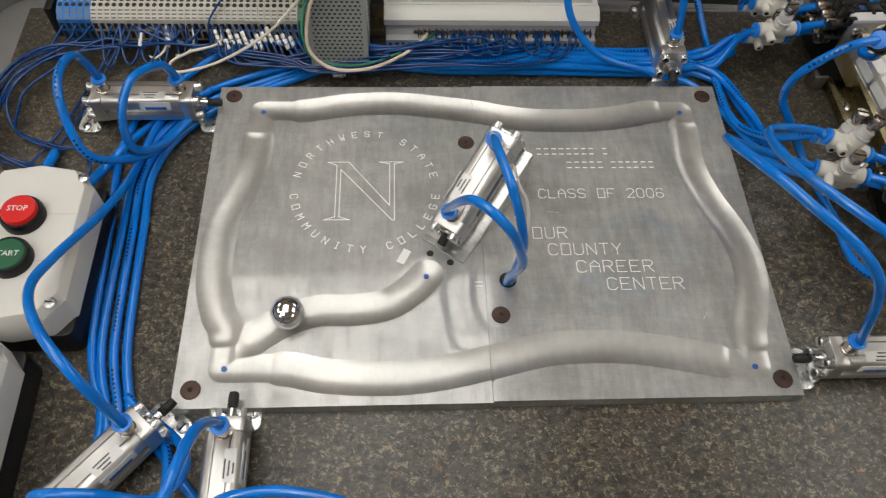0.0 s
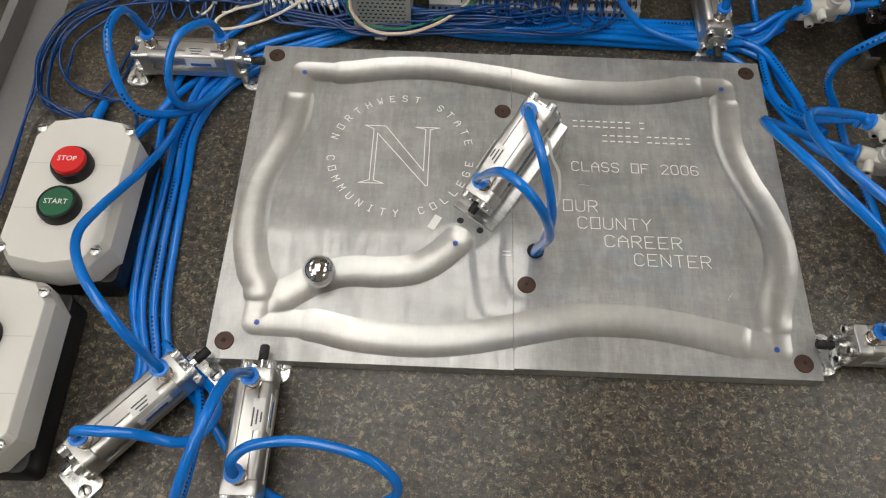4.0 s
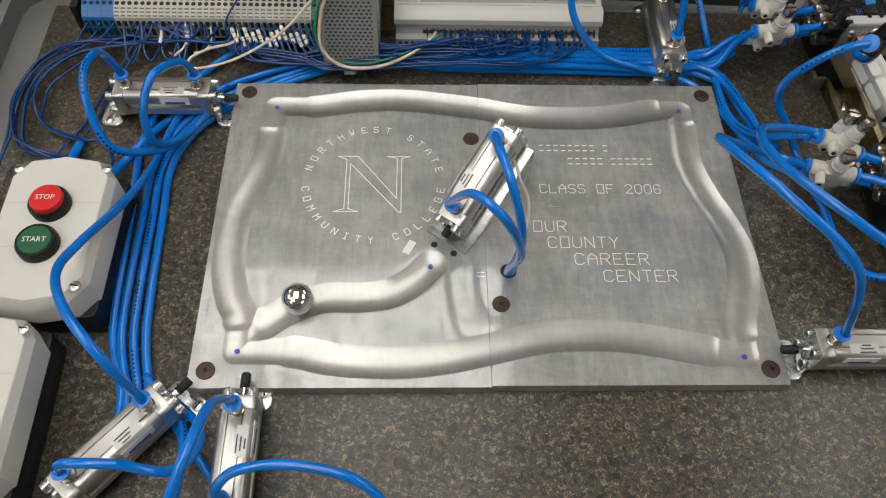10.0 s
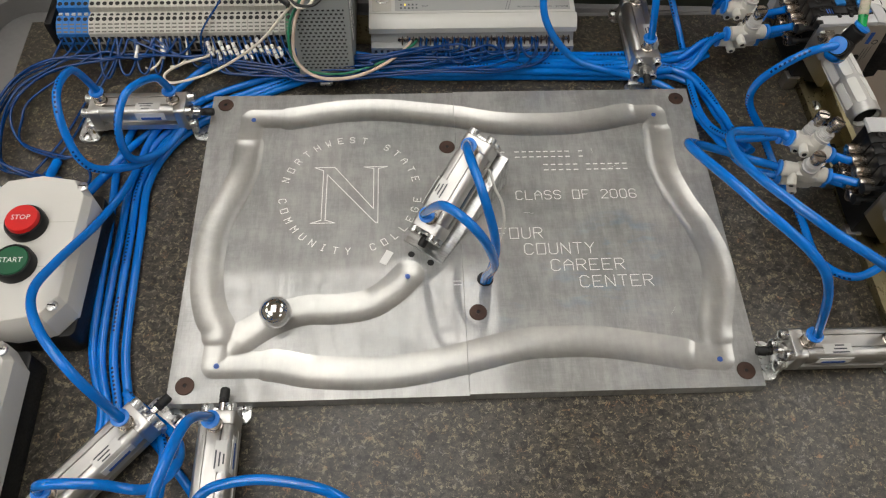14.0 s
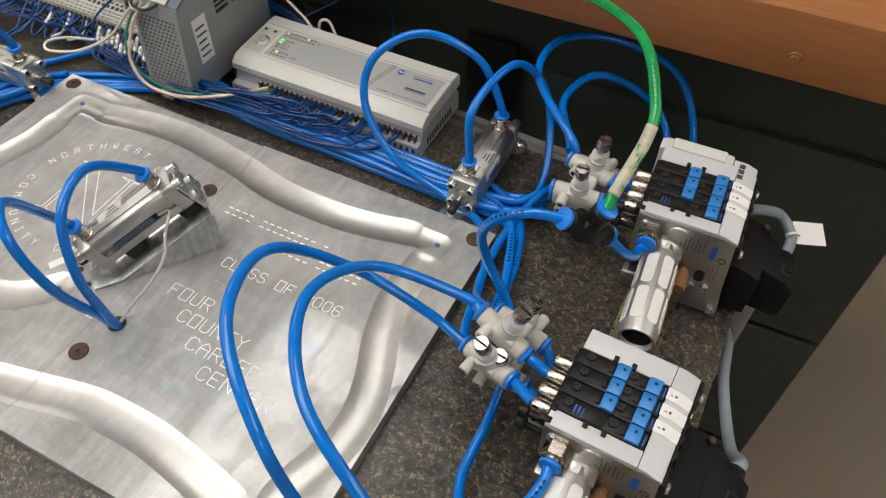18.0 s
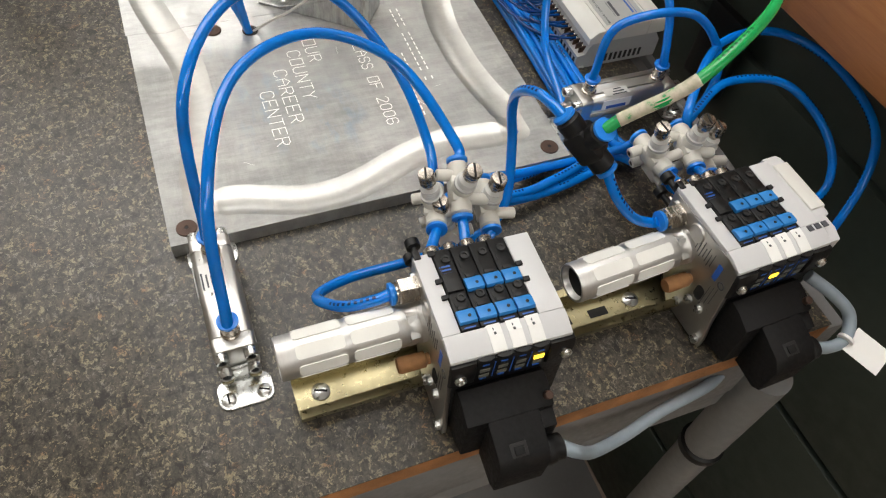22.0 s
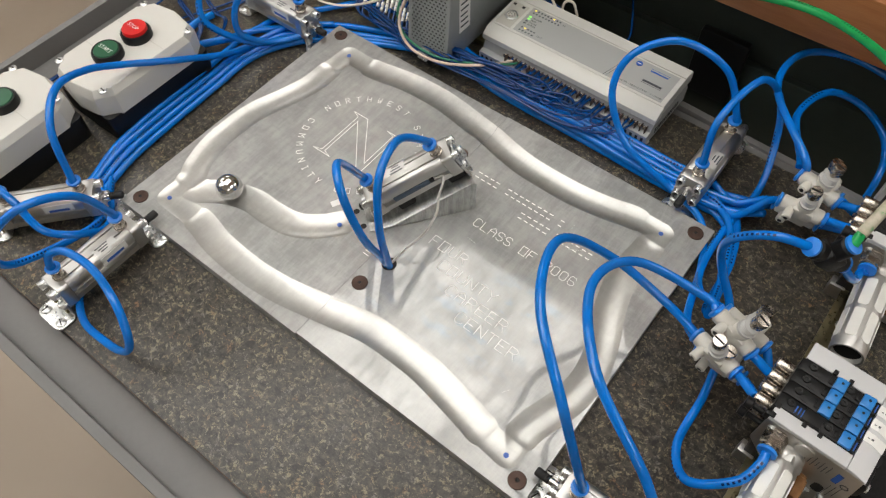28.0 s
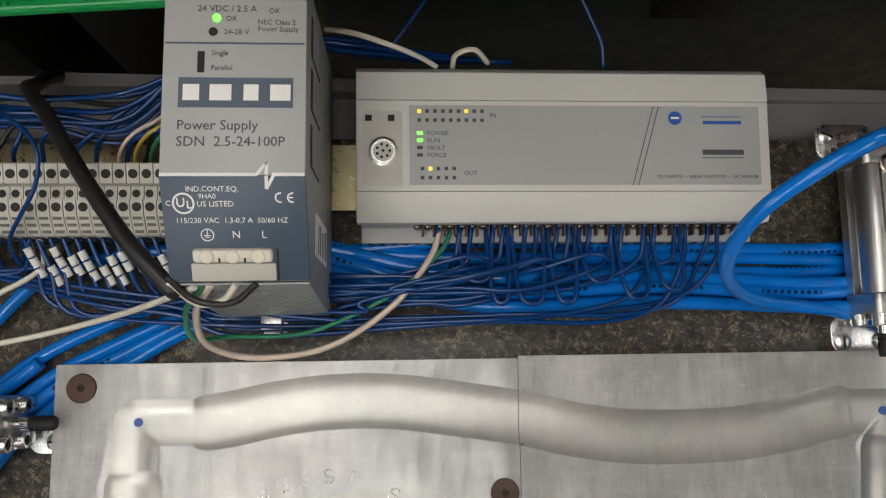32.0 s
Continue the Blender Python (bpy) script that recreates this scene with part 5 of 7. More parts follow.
for k in range(6):
    turned_bm = turned([(0.0, 0.0016), (0.0018, 0.0016), (0.0022, 0.0012), (0.0023, 0.0)], 18)
    part("output_screw", turned_bm, M_ZINC, psu, "bright output screw", pose(0.0102 + 0.0066 * k, pl - 0.006, ph - 0.0009))
    part("terminal_ring", turned([(0.0024, 0.0), (0.0024, 0.0042), (0.0026, 0.0046), (0.0031, 0.0046), (0.0033, 0.0042), (0.0033, 0.0)], 24), M_TGREY, psu, "cream plastic screw well", pose(0.0102 + 0.0066 * k, pl - 0.006, ph - 0.0009))
# perforated end: rows of slots on a dark plate
lean = Matrix.Translation((0, 0, LOWZ)) @ pose(0, 0, 0, math.degrees(math.atan2(END, LOWZ - 0.012)), 0, 0) @ Matrix.Translation((0, 0, -LOWZ))
part("grille_back", box(0.001, -0.0004, 0.014, pw - 0.001, 0.0, LOWZ - 0.004), M_DARK, psu, m=lean)
bm = bmesh.new()
cols, rows = 9, 17
cw, chh = (pw - 0.009) / (cols + 0.5), (LOWZ - 0.036) / rows
box(0.0, -0.0012, 0.0125, pw, -0.0004, 0.0225, bm=bm)
box(0.0, -0.0012, LOWZ - 0.0135, pw, -0.0004, LOWZ - 0.0015, bm=bm)
box(0.0, -0.0011, 0.0225, 0.0042, -0.0004, LOWZ - 0.0135, bm=bm)
box(pw - 0.0042, -0.0011, 0.0225, pw, -0.0004, LOWZ - 0.0135, bm=bm)
for r in range(rows + 1):
    z = 0.0225 + r * chh
    box(0.0042, -0.00115, z - 0.0009, pw - 0.0042, -0.0004, z + 0.0009, bm=bm)
    if r < rows:
        for c in range(cols + 1):
            x = 0.0046 + (c + (0.5 if r % 2 else 0.0)) * cw
            if x < pw - 0.0040:
                box(x - 0.0010, -0.0011, z + 0.0007, x + 0.0010, -0.0004, z + chh - 0.0007, bm=bm)
part("grille", bm, M_PSU, psu, "grey perforated steel grille", m=lean, smooth=None)
part("rail_clip", box(0.019, END - 0.009, 0.0118, 0.031, END + 0.004, 0.0131, 0.0004), M_ZINC, psu, "bright rail clip")
for y0 in (0.045, 0.068, 0.090):
    part("side_vent", box(pw, y0, 0.075, pw + 0.0003, y0 + 0.017, 0.105), M_DARK, psu, "dark side vent")
    for k in range(5):
        part("vent_slat", box(pw + 0.0002, y0 + 0.0005, 0.079 + 0.005 * k, pw + 0.0008, y0 + 0.0165, 0.081 + 0.005 * k), M_PSU, psu, smooth=None)
part("rating_label", box(pw, 0.012, 0.04, pw + 0.0003, 0.03, 0.085), M_LABEL, psu, "white rating label")
for k in range(5):
    part("print_bar", box(pw + 0.0002, 0.014, 0.046 + 0.007 * k, pw + 0.0005, 0.027 - 0.001 * (k % 3), 0.048 + 0.007 * k), M_PRINTD, psu, smooth=None)


# ---- programmable controller ----
plc = thing("logic_controller", "light grey controller module with status lamps and wired terminals", "controller", m=pose(0.1480, 0.366, 0.0))
L = 0.2070
AX = Matrix(((0, 0, 1, 0), (1, 0, 0, 0), (0, 1, 0, 0), (0, 0, 0, 1)))
part("base", prism([(-0.003, 0.0005), (-0.003, 0.0145), (0.0045, 0.0152), (0.0070, 0.0215), (0.011, 0.027), (0.074, 0.027), (0.080, 0.018), (0.080, 0.0005)], 0.0015, L - 0.0015, m=AX), M_PSUTOP, plc, "grey base with terminal shelf")
part("lower_cover", prism([(0.0045, 0.0265), (0.0045, 0.0325), (0.0115, 0.0385), (0.0185, 0.0392), (0.0185, 0.0265)], 0.0, L, m=AX, bevel=0.0005), M_LGREY, plc, "light grey terminal cover")
part("main_cover", prism([(0.0188, 0.0265), (0.0188, 0.0395), (0.0635, 0.0415), (0.0635, 0.0265)], 0.0, L - 0.001, m=AX, bevel=0.0005), M_LGREY, plc, "light grey printed cover")
part("upper_cover", prism([(0.0638, 0.0265), (0.0638, 0.0420), (0.078, 0.0412), (0.0815, 0.037), (0.0815, 0.0265)], 0.0, L - 0.001, m=AX, bevel=0.0005), M_LGREY, plc, "light grey terminal cover")
slope = math.degrees(math.atan2(0.0020, 0.0447))
face = pose(0, 0.0188, 0.0396, slope, 0, 0)       # x along, y up the main cover
for pts, w in (((0.026, 0.003, L - 0.006, 0.0425), 0),):
    part("print_field", box(pts[0], pts[1], 0.0, pts[2], pts[3], 0.00015), M_PSUTOP, plc, "slightly darker printed field", face)
port = part("port_recess", box(0.0035, 0.0025, 0.0, 0.0225, 0.0395, 0.0002), M_TGREY, plc, "recessed port field", face)
for prof, mat, nm in (([(0.0072, 0.0), (0.0072, 0.0009), (0.0062, 0.0012), (0.0058, 0.0006), (0.0, 0.0006)], M_ZINC, "port_ring"), ([(0.0050, 0.0006), (0.0048, 0.0015), (0.0, 0.0015)], M_CREAM, "port_face")):
    part(nm, turned(prof, 30), mat, port, m=pose(0.0132, 0.0195, 0.0001))
for k in range(8):
    a = 2 * math.pi * k / 7
    rr = 0.0 if k == 7 else 0.0032
    part("port_pin", cyl(0.0007, 0, 0.0003, 10), M_DARK, port, m=pose(0.0132 + rr * math.cos(a), 0.0195 + rr * math.sin(a), 0.0017))
for x in (0.0045, 0.0155):
    part("latch", box(x, 0.0345, 0.0002, x + 0.0032, 0.0375, 0.0005), M_DARK, port, smooth=None)
ZF = 0.00022


def on_face(x, y):
    return face @ pose(x, y, ZF)


def lamp(x, y, mat, w=0.0017, h=0.0017):
    part("status_lamp", box(-w / 2, -h / 2, 0, w / 2, h / 2, 0.0003), mat, plc, m=on_face(x, y), smooth=None)


for k in range(9):
    x = 0.0308 + 0.00385 * k
    lamp(x, 0.0395, M_LEDY if k in (0, 6) else M_PRINTD)
    lamp(x, 0.0350, M_PRINTD)
for k in range(5):
    x = 0.0322 + 0.00385 * k
    lamp(x, 0.0110, M_LEDY if k == 1 else M_PRINTD)
    lamp(x, 0.0065, M_PRINTD)
for k, (word, mat) in enumerate((("POWER", M_LEDG), ("RUN", M_LEDG), ("FAULT", M_PRINTD), ("FORCE", M_PRINTD))):
    y = 0.0285 - 0.0036 * k
    lamp(0.0310, y, mat, 0.0028, 0.0016)
    lettering(word, 0.0021, M_PRINTD, plc, on_face(0.0345, y - 0.001), "print")
lettering("IN", 0.0021, M_PRINTD, plc, on_face(0.0655, 0.0365), "print")
lettering("OUT", 0.0021, M_PRINTD, plc, on_face(0.0525, 0.0078), "print")
lettering("DC INPUTS  \u2022  RELAY OUTPUTS  \u2022  DC POWER", 0.0017, M_PRINTD, plc, on_face(L - 0.0075, 0.0062), "print", align="RIGHT")
for dx in (0.0, 0.0027):
    part("slash_line", box(-0.0002, -0.0205, 0, 0.0002, 0.0205, 0.0002), M_PRINTD, plc, m=on_face(0.1415 + dx, 0.0225) @ pose(0, 0, 0, 0, 0, -16), smooth=None)
part("brand_disc", cyl(0.0034, 0, 0.0003, 28), M_PRINTB, plc, "round blue brand mark", on_face(0.1580, 0.0365))
bar(plc, 0, 0, 0, 0.0042, 0.0010, M_PRINTW, "brand_mark").matrix_basis = on_face(0.1580, 0.0365) @ pose(0, 0, 0.0003)
for y, w, h, mat in ((0.0372, 0.021, 0.0004, M_PRINTB), (0.0343, 0.0195, 0.0017, M_PRINTB), (0.0193, 0.021, 0.0026, M_PRINTD), (0.0165, 0.021, 0.0004, M_PRINTD)):
    bar(plc, 0, 0, 0, w, h, mat, "brand_mark").matrix_basis = on_face(0.182, y)
# terminal screws and slots along the front
for k in range(31):
    x = 0.030 + k * 0.0056
    part("terminal_screw", cyl(0.0021, 0, 0.0016, 10, 0.0004), M_NICKEL, plc, m=pose(x, 0.0050, 0.0180, 65, 0, 0))
    part("terminal_barrier", box(x + 0.0022, 0.0000, 0.0140, x + 0.0032, 0.0068, 0.0205), M_BOLT, plc, smooth=None)
for k in range(33):
    part("vent_slot", box(0.0045 + k * 0.0061, -0.0034, 0.0035, 0.0073 + k * 0.0061, -0.0029, 0.0115), M_DARK, plc, smooth=None)
for k in range(10):
    part("vent_slot", box(L - 0.0017, 0.016 + k * 0.005, 0.004, L - 0.0012, 0.0185 + k * 0.005, 0.012), M_DARK, plc, smooth=None)
for x in (0.114, L - 0.012):
    bm = prism([(0.0, -0.0045), (0.012, -0.0045), (0.010, -0.0105), (0.002, -0.0105)], 0.001, 0.003)
    turned([(0.0, 0.0033), (0.0025, 0.0033)], 14, bm, m=pose(0.006, -0.0073, 0), mat=1)
    part("mounting_tab", bm, [M_LGREY, M_DARK], plc, m=pose(x, 0.0105, 0))


# ---- valve terminals on their rail ----
vrail = thing("mounting_rail", "yellow chromated steel rail screwed to the worktop", "rail", m=pose(0.588, 0, 0))
half_hat = [(0.0178, 0.0148), (0.0178, 0.0135), (0.0135, 0.0135), (0.0135, 0.0004)]
inner_hat = [(0.0121, 0.0018), (0.0121, 0.0148)]
hat = half_hat + [(-x, z) for x, z in half_hat[::-1]] + [(-x, z) for x, z in inner_hat[::-1]] + inner_hat
part("channel", prism(hat, 0.052, 0.42, m=Matrix(((1, 0, 0, 0), (0, 0, 1, 0), (0, 1, 0, 0), (0, 0, 0, 1)))), M_GOLD, vrail, smooth=None)
for y in (0.150, 0.228, 0.256):
    part("slot", box(-0.0032, y, 0.0018, 0.0032, y + 0.014, 0.0021, 0), M_DARK, vrail)
for y in (0.068, 0.29):
    screw(vrail, pose(-0.002, y, 0.0018, 0, 0, 70), 0.0058, M_ZINC, "rail_screw")


def valve_terminal(m, label):
    """Block of four valve slices between two end plates; u runs to the plugs, v along the rail."""
    t = thing("valve_terminal", label, "valve block", "valve terminals", m)
    U, V, Z = 0.0685, 0.0715, 0.0866
    V0, V1, UB = 0.0108, 0.0560, 0.0545
    ZF = 0.0828
    part("core", prism([(0.004, 0.015), (0.004, 0.0825), (UB, 0.0825), (U - 0.003, 0.0800), (U - 0.001, 0.020), (0.052, 0.004), (0.036, 0.004)], 0.0034, V - 0.0004, m=UZ, bevel=0.0006), M_BLACK, t, "black valve body")
    for v0, v1 in ((0.0, V0 - 0.0002), (V1 + 0.0002, V)):
        part("end_plate", box(0.0, v0, 0.0828, UB - 0.0003, v1, Z, 0.0007), M_SILVER, t, "light grey end plate")
    flank = part("flank_plate", prism([(0.0, 0.0826), (U - 0.0005, 0.0826), (U + 0.0035, 0.030), (U + 0.0062, 0.012), (U + 0.0062, 0.003), (0.036, 0.003), (0.0, 0.046)], 0.0, 0.0032, m=UZ, bevel=0.0004), M_ALUD, t, "grey cast metal flank")
    part("front_cover", prism([(UB, 0.0826), (UB, Z), (0.0600, Z - 0.0006), (U, ZF), (U + 0.0004, ZF - 0.0022), (U - 0.0010, ZF - 0.0028), (0.058, 0.0826)], 0.0, V, m=UZ, bevel=0.0005), M_SILVER, t, "light grey label cover")
    # black front: a screwed corner block at each end, a window with a scalloped brow between them, a plain wall below
    for v0, v1 in ((0.0002, 0.0148), (0.0580, V + 0.0016)):
        part("front_frame", prism([(U - 0.004, 0.0600), (U - 0.003, ZF - 0.0030), (U + 0.0022, ZF - 0.0030), (U + 0.0040, 0.0745), (U + 0.0038, 0.0610), (U + 0.001, 0.0560)], v0, v1, m=UZ, bevel=0.0007), M_BLACK, t, "black front frame")
    for v in (0.0058, V - 0.0030):
        part("front_screw", turned([(0.0, 0.0012), (0.0016, 0.0012), (0.0020, 0.0026), (0.0031, 0.0022), (0.0035, 0.0)], 16), M_ZINC, t, "bright pan-head screw", pose(U + 0.0038, v, 0.0685, 0, 88, 0))
    part("front_wall", prism([(U - 0.006, 0.014), (U - 0.002, 0.0800), (U + 0.0008, 0.0795), (U + 0.0030, 0.020), (U + 0.0005, 0.010)], 0.0034, V - 0.0002, m=UZ, bevel=0.0006), M_BLACK, t, "black front wall")
    win = part("display_window", prism([(U - 0.003, 0.0560), (U - 0.002, ZF - 0.0030), (U + 0.0018, ZF - 0.0030), (U + 0.0026, 0.0750), (U + 0.0022, 0.0570)], 0.0150, 0.0578, m=UZ, bevel=0.0005), M_BLACK, t, "black window with small indicators")
    sw = (V1 - V0) / 4
    for k in range(4):
        v0 = V0 + k * sw
        vc = v0 + sw / 2
        sl = part("valve_slice", prism([(-0.0016, 0.072), (-0.0016, 0.0848), (0.0008, 0.0868), (UB - 0.0012, 0.0868), (UB - 0.0008, 0.0850), (UB - 0.0008, 0.072)], v0 + 0.0003, v0 + sw - 0.0003, m=UZ, bevel=0.0004), M_BLACK, t, "black valve slice")
        for u in (0.0070, 0.0335):
            part("manual_override", turned([(0.0, 0.0004), (0.0013, 0.0004), (0.0015, 0.0011), (0.0026, 0.0013), (0.0029, 0.0)], 16), M_RUBBER, sl, "dark round override screw", m=pose(u, vc + 0.0012, 0.0868))
            part("override_slot", box(u + 0.0012, vc - 0.0036, 0.0866, u + 0.0080, vc - 0.0030, 0.0871), M_DARK, sl, smooth=None)
        for u0, on in ((0.0228, k > 0), (0.0420, True)):
            if not on:
                part("slice_cap", box(0.0165, v0 + 0.0007, 0.0866, 0.0292, v0 + sw - 0.0007, 0.0882, 0.0005), M_BLACK, sl)
                for j in range(3):
                    bar(sl, 0.0115 + 0.0024 * j, vc - 0.0008, 0.0868, 0.0010, sw * 0.55, M_PRINTB, "print_bar")
                continue
            tab = part("blue_tab", prism([(u0, 0.0864), (u0, 0.0884), (u0 + 0.0022, 0.0894), (u0 + 0.0078, 0.0894), (u0 + 0.0084, 0.0884), (u0 + 0.0084, 0.0864)], v0 + 0.0005, v0 + sw - 0.0005, m=UZ, bevel=0.0003), M_BLUETAB, sl, "blue label tab")
            part("tab_hole", cyl(0.0010, 0, 0.0002, 10), M_DARK, tab, m=pose(u0 + 0.0045, vc + 0.0014, 0.0894))
            part("slice_rib", box(u0 - 0.0036, vc - 0.0030, 0.0866, u0 - 0.0006, vc + 0.0030, 0.0880, 0.0004), M_BLACK, sl)
        bar(sl, 0.0524, vc, 0.0868, 0.0008, sw * 0.6, M_PRINTB, "print_bar")
        # brow and pair of indicators over each slice
        vw = 0.0150 + (k + 0.5) * 0.0107
        part("brow", turned([(0.0, 0.0), (0.0058, 0.0), (0.0058, 0.0016), (0.0, 0.0020)], 20, m=pose(0, 0, 0, 0, 0, 0) @ Matrix.Diagonal((0.62, 0.92, 1, 1))), M_BLACK, win, m=pose(U - 0.0004, vw, ZF - 0.0030))
        for j in range(2):
            part("indicator", box(U + 0.0016, vw - 0.0029, 0.0620 + 0.0062 * j, U + 0.0030, vw + 0.0029, 0.0650 + 0.0062 * j), M_OLIVE, win, smooth=None)
            part("indicator_print", box(U + 0.0016, vw - 0.0020, 0.0592 + 0.0158 * j, U + 0.0027, vw + 0.0020, 0.0604 + 0.0158 * j), M_PRINTB, win, smooth=None)
        if k < 3:
            part("window_bar", box(U + 0.0016, vw + 0.0050, 0.0600, U + 0.0028, vw + 0.0056, 0.0770), M_PRINTB, win, smooth=None)
    # paper strips on the cover, over the last three slices
    for k in range(3):
        v = V0 + sw * (k + 1.5) + 0.0008
        own = prism([(UB - 0.0006, Z), (UB - 0.0006, Z + 0.0004), (0.0600, Z - 0.0002), (U + 0.0003, ZF + 0.0004), (U + 0.0004, ZF), (0.0600, Z - 0.0006)], v - 0.0040, v + 0.0040, m=UZ)
        lab = part("paper_strip", own, M_LABEL, t, "white paper strip with print", smooth=None)
        for j in range(2):
            part("print_bar", box(0.0560 + 0.0026 * j, v - 0.0009, Z - 0.0006, 0.0574 + 0.0026 * j, v - 0.0003 + 0.0006 * j, Z + 0.00035), M_PRINTD, lab, smooth=None)
    for v in (0.0004, V0 - 0.0020):
        part("clip", box(-0.0035 if v < 0.001 else -0.001, v, 0.0795, 0.0030, v + 0.0042, 0.0875, 0.0006), M_BLACK, t, "black locking clip")
    for u in (0.0190, 0.0300):
        for v in (V0 - 0.0016, V1 + 0.0016):
            part("clip", box(u, v - 0.0020, 0.0862, u + 0.0030, v + 0.0020, 0.0882, 0.0004), M_BLACK, t, "black locking clip")
    for z in (0.0775, 0.0630):
        part("black_bolt", turned([(0.0, 0.0), (0.0022, 0.0), (0.0022, 0.012), (0.0044, 0.013), (0.0044, 0.018), (0.0, 0.0185)], 14), M_BLACK, t, "black knurled bolt", pose(0.001, 0.005, z, 0, -90, 0))
    # outlets at the back: two rows of nickel fittings
    for k in range(4):
        v = V0 + (k + 0.5) * sw
        for z in (0.0695, 0.0522):
            part("outlet_fitting", turned([(0.0, 0.0), (0.0050, 0.0), (0.0052, 0.0008), (0.0052, 0.0134), (0.0046, 0.0142), (0.0, 0.0142)], 18, m=pose(0, 0, 0, 0, -90, 0)), M_NICKEL, t, "nickel outlet fitting", pose(0.0008, v, z))
    # exhaust silencer, bronze plug and supply fitting on the near end plate
    sil = part("silencer", turned([(0.0, 0.0), (0.0132, 0.0), (0.0134, 0.0035), (0.0126, 0.0045), (0.0120, 0.0100), (0.0124, 0.0110), (0.0129, 0.0135), (0.0129, 0.0835), (0.0124, 0.0850), (0.0110, 0.0850), (0.0104, 0.0842), (0.0104, 0.060), (0.0, 0.060)], 32), M_SATIN, t, "round aluminium exhaust silencer", pose(0.0240, 0.0, 0.0558, 90, 0, 2))
    part("hex_shoulder", turned([(0.0122, 0.0046), (0.0136, 0.0052), (0.0136, 0.0106), (0.0122, 0.0112)], 6, a0=0.3), M_SATIN, sil, smooth=10)
    for k in range(7):
        a = radians(25 + k * 360 / 7)
        for z0, z1 in ((0.0165, 0.0440), (0.0475, 0.0750)):
            own = prism([(x, z) for x, z in shift(rounded(0.0078, z1 - z0, 0.0020, 3), 0, (z0 + z1) / 2)], 0.0114, 0.01296, m=UZ)
            part("silencer_window", own, M_FELT, sil, "white felt window", pose(0, 0, 0, 0, 0, math.degrees(a)), smooth=None)
    part("silencer_bore", cyl(0.0102, 0.0795, 0.0805, 24), M_DARK, sil, "dark hollow bore")
    part("bronze_plug", turned([(0.0, 0.0), (0.0036, 0.0), (0.0036, 0.002), (0.0050, 0.003), (0.0052, 0.0175), (0.0044, 0.0195), (0.0, 0.020)], 22), M_BRONZE, t, "brown sintered bronze silencer", pose(0.0420, 0.0, 0.0412, 90, 0, 0))
    hexf = part("supply_fitting", turned([(0.0, 0.0), (0.0082, 0.0), (0.0082, 0.011), (0.0074, 0.0118), (0.0, 0.0118)], 6), M_NICKEL, t, "nickel hexagon supply fitting", pose(0.0118, 0.0, 0.0715, 90, 0, 0), smooth=10)
    part("fitting_barrel", cyl(0.0055, 0.0118, 0.0130, 20), M_NICKEL, hexf)
    part("release_collar", turned([(0.0040, 0.013), (0.0050, 0.013), (0.0068, 0.0145), (0.0068, 0.0165), (0.0042, 0.017)], 20), M_COLLAR, hexf, "blue plastic collar")
    for u, z in ((0.0065, 0.0755), (0.0600, 0.0300), (0.0500, 0.0280), (0.0430, 0.0150), (0.0700, 0.0075)):
        part("plate_screw", turned([(0.0014, 0.001), (0.0016, 0.0028), (0.0030, 0.003), (0.0032, 0.0)], 16), M_ZINC, t, m=pose(u, 0.0004, z, 90, 0, 0))
    part("cast_boss", turned([(0.0, 0.0014), (0.0062, 0.0014), (0.0070, 0.0)], 24), M_ALUD, flank, m=pose(0.0300, 0.0002, 0.0745, 90, 0, 0))
    for k in range(7):
        part("print_bar", box(0.0335 + 0.0026 * k, -0.0002, 0.0645 - 0.0012 * (k % 3), 0.0341 + 0.0026 * k, 0.0008, 0.0760 - 0.0030 * (k % 2)), M_PRINTD, flank, smooth=None)
    part("brand_bar", box(0.0545, -0.0002, 0.0600, 0.0585, 0.0008, 0.0740), M_PRINTB, flank, smooth=None)
    for k in range(3):
        part("print_bar", box(0.0575 + 0.0028 * k, -0.0002, 0.0330 + 0.004 * k, 0.0579 + 0.0028 * k, 0.0008, 0.0540 + 0.002 * k), M_PRINTD, flank, smooth=None)
    part("approval_mark", turned([(0.0022, 0.0), (0.0022, 0.0004), (0.0030, 0.0004), (0.0030, 0.0)], 8), M_PRINTD, flank, m=pose(0.0635, 0.0001, 0.0620, 90, 0, 0), smooth=None)
    part("flank_slot", prism(rounded(0.0070, 0.0120, 0.0030), 0, 0.0005, m=Matrix(((1, 0, 0, 0), (0, 0, -1, 0), (0, 1, 0, 0), (0, 0, 0, 1)))), M_DARK, flank, "dark oval opening", pose(0.0535, 0.0, 0.0405))
    for v in (0.001, V - 0.012):
        part("foot_plate", box(0.0, v, 0.0, 0.013, v + 0.011, 0.0162, 0.001), M_ALUD, t)
    # multipole plug on the front: broad flange, narrower hood with a latch, cable gland at its side
    own = prism([(U - 0.001, 0.0500), (U + 0.0050, 0.0560), (U + 0.0130, 0.0545), (U + 0.0240, 0.0490), (U + 0.0240, 0.0100), (U - 0.001, 0.0060)], 0.0050, 0.0575, m=UZ, bevel=0.0010)
    part("plug_body", own, M_PLUG, t, "black multipole plug")
    own = prism([(U + 0.0242, 0.0488), (U + 0.0440, 0.0415), (U + 0.0500, 0.0345), (U + 0.0490, 0.0080), (U + 0.0440, 0.0040), (U + 0.0242, 0.0060)], 0.0170, 0.0480, m=UZ, bevel=0.0012)
    plug = part("plug_hood", own, M_PLUG, t, "black plug hood")
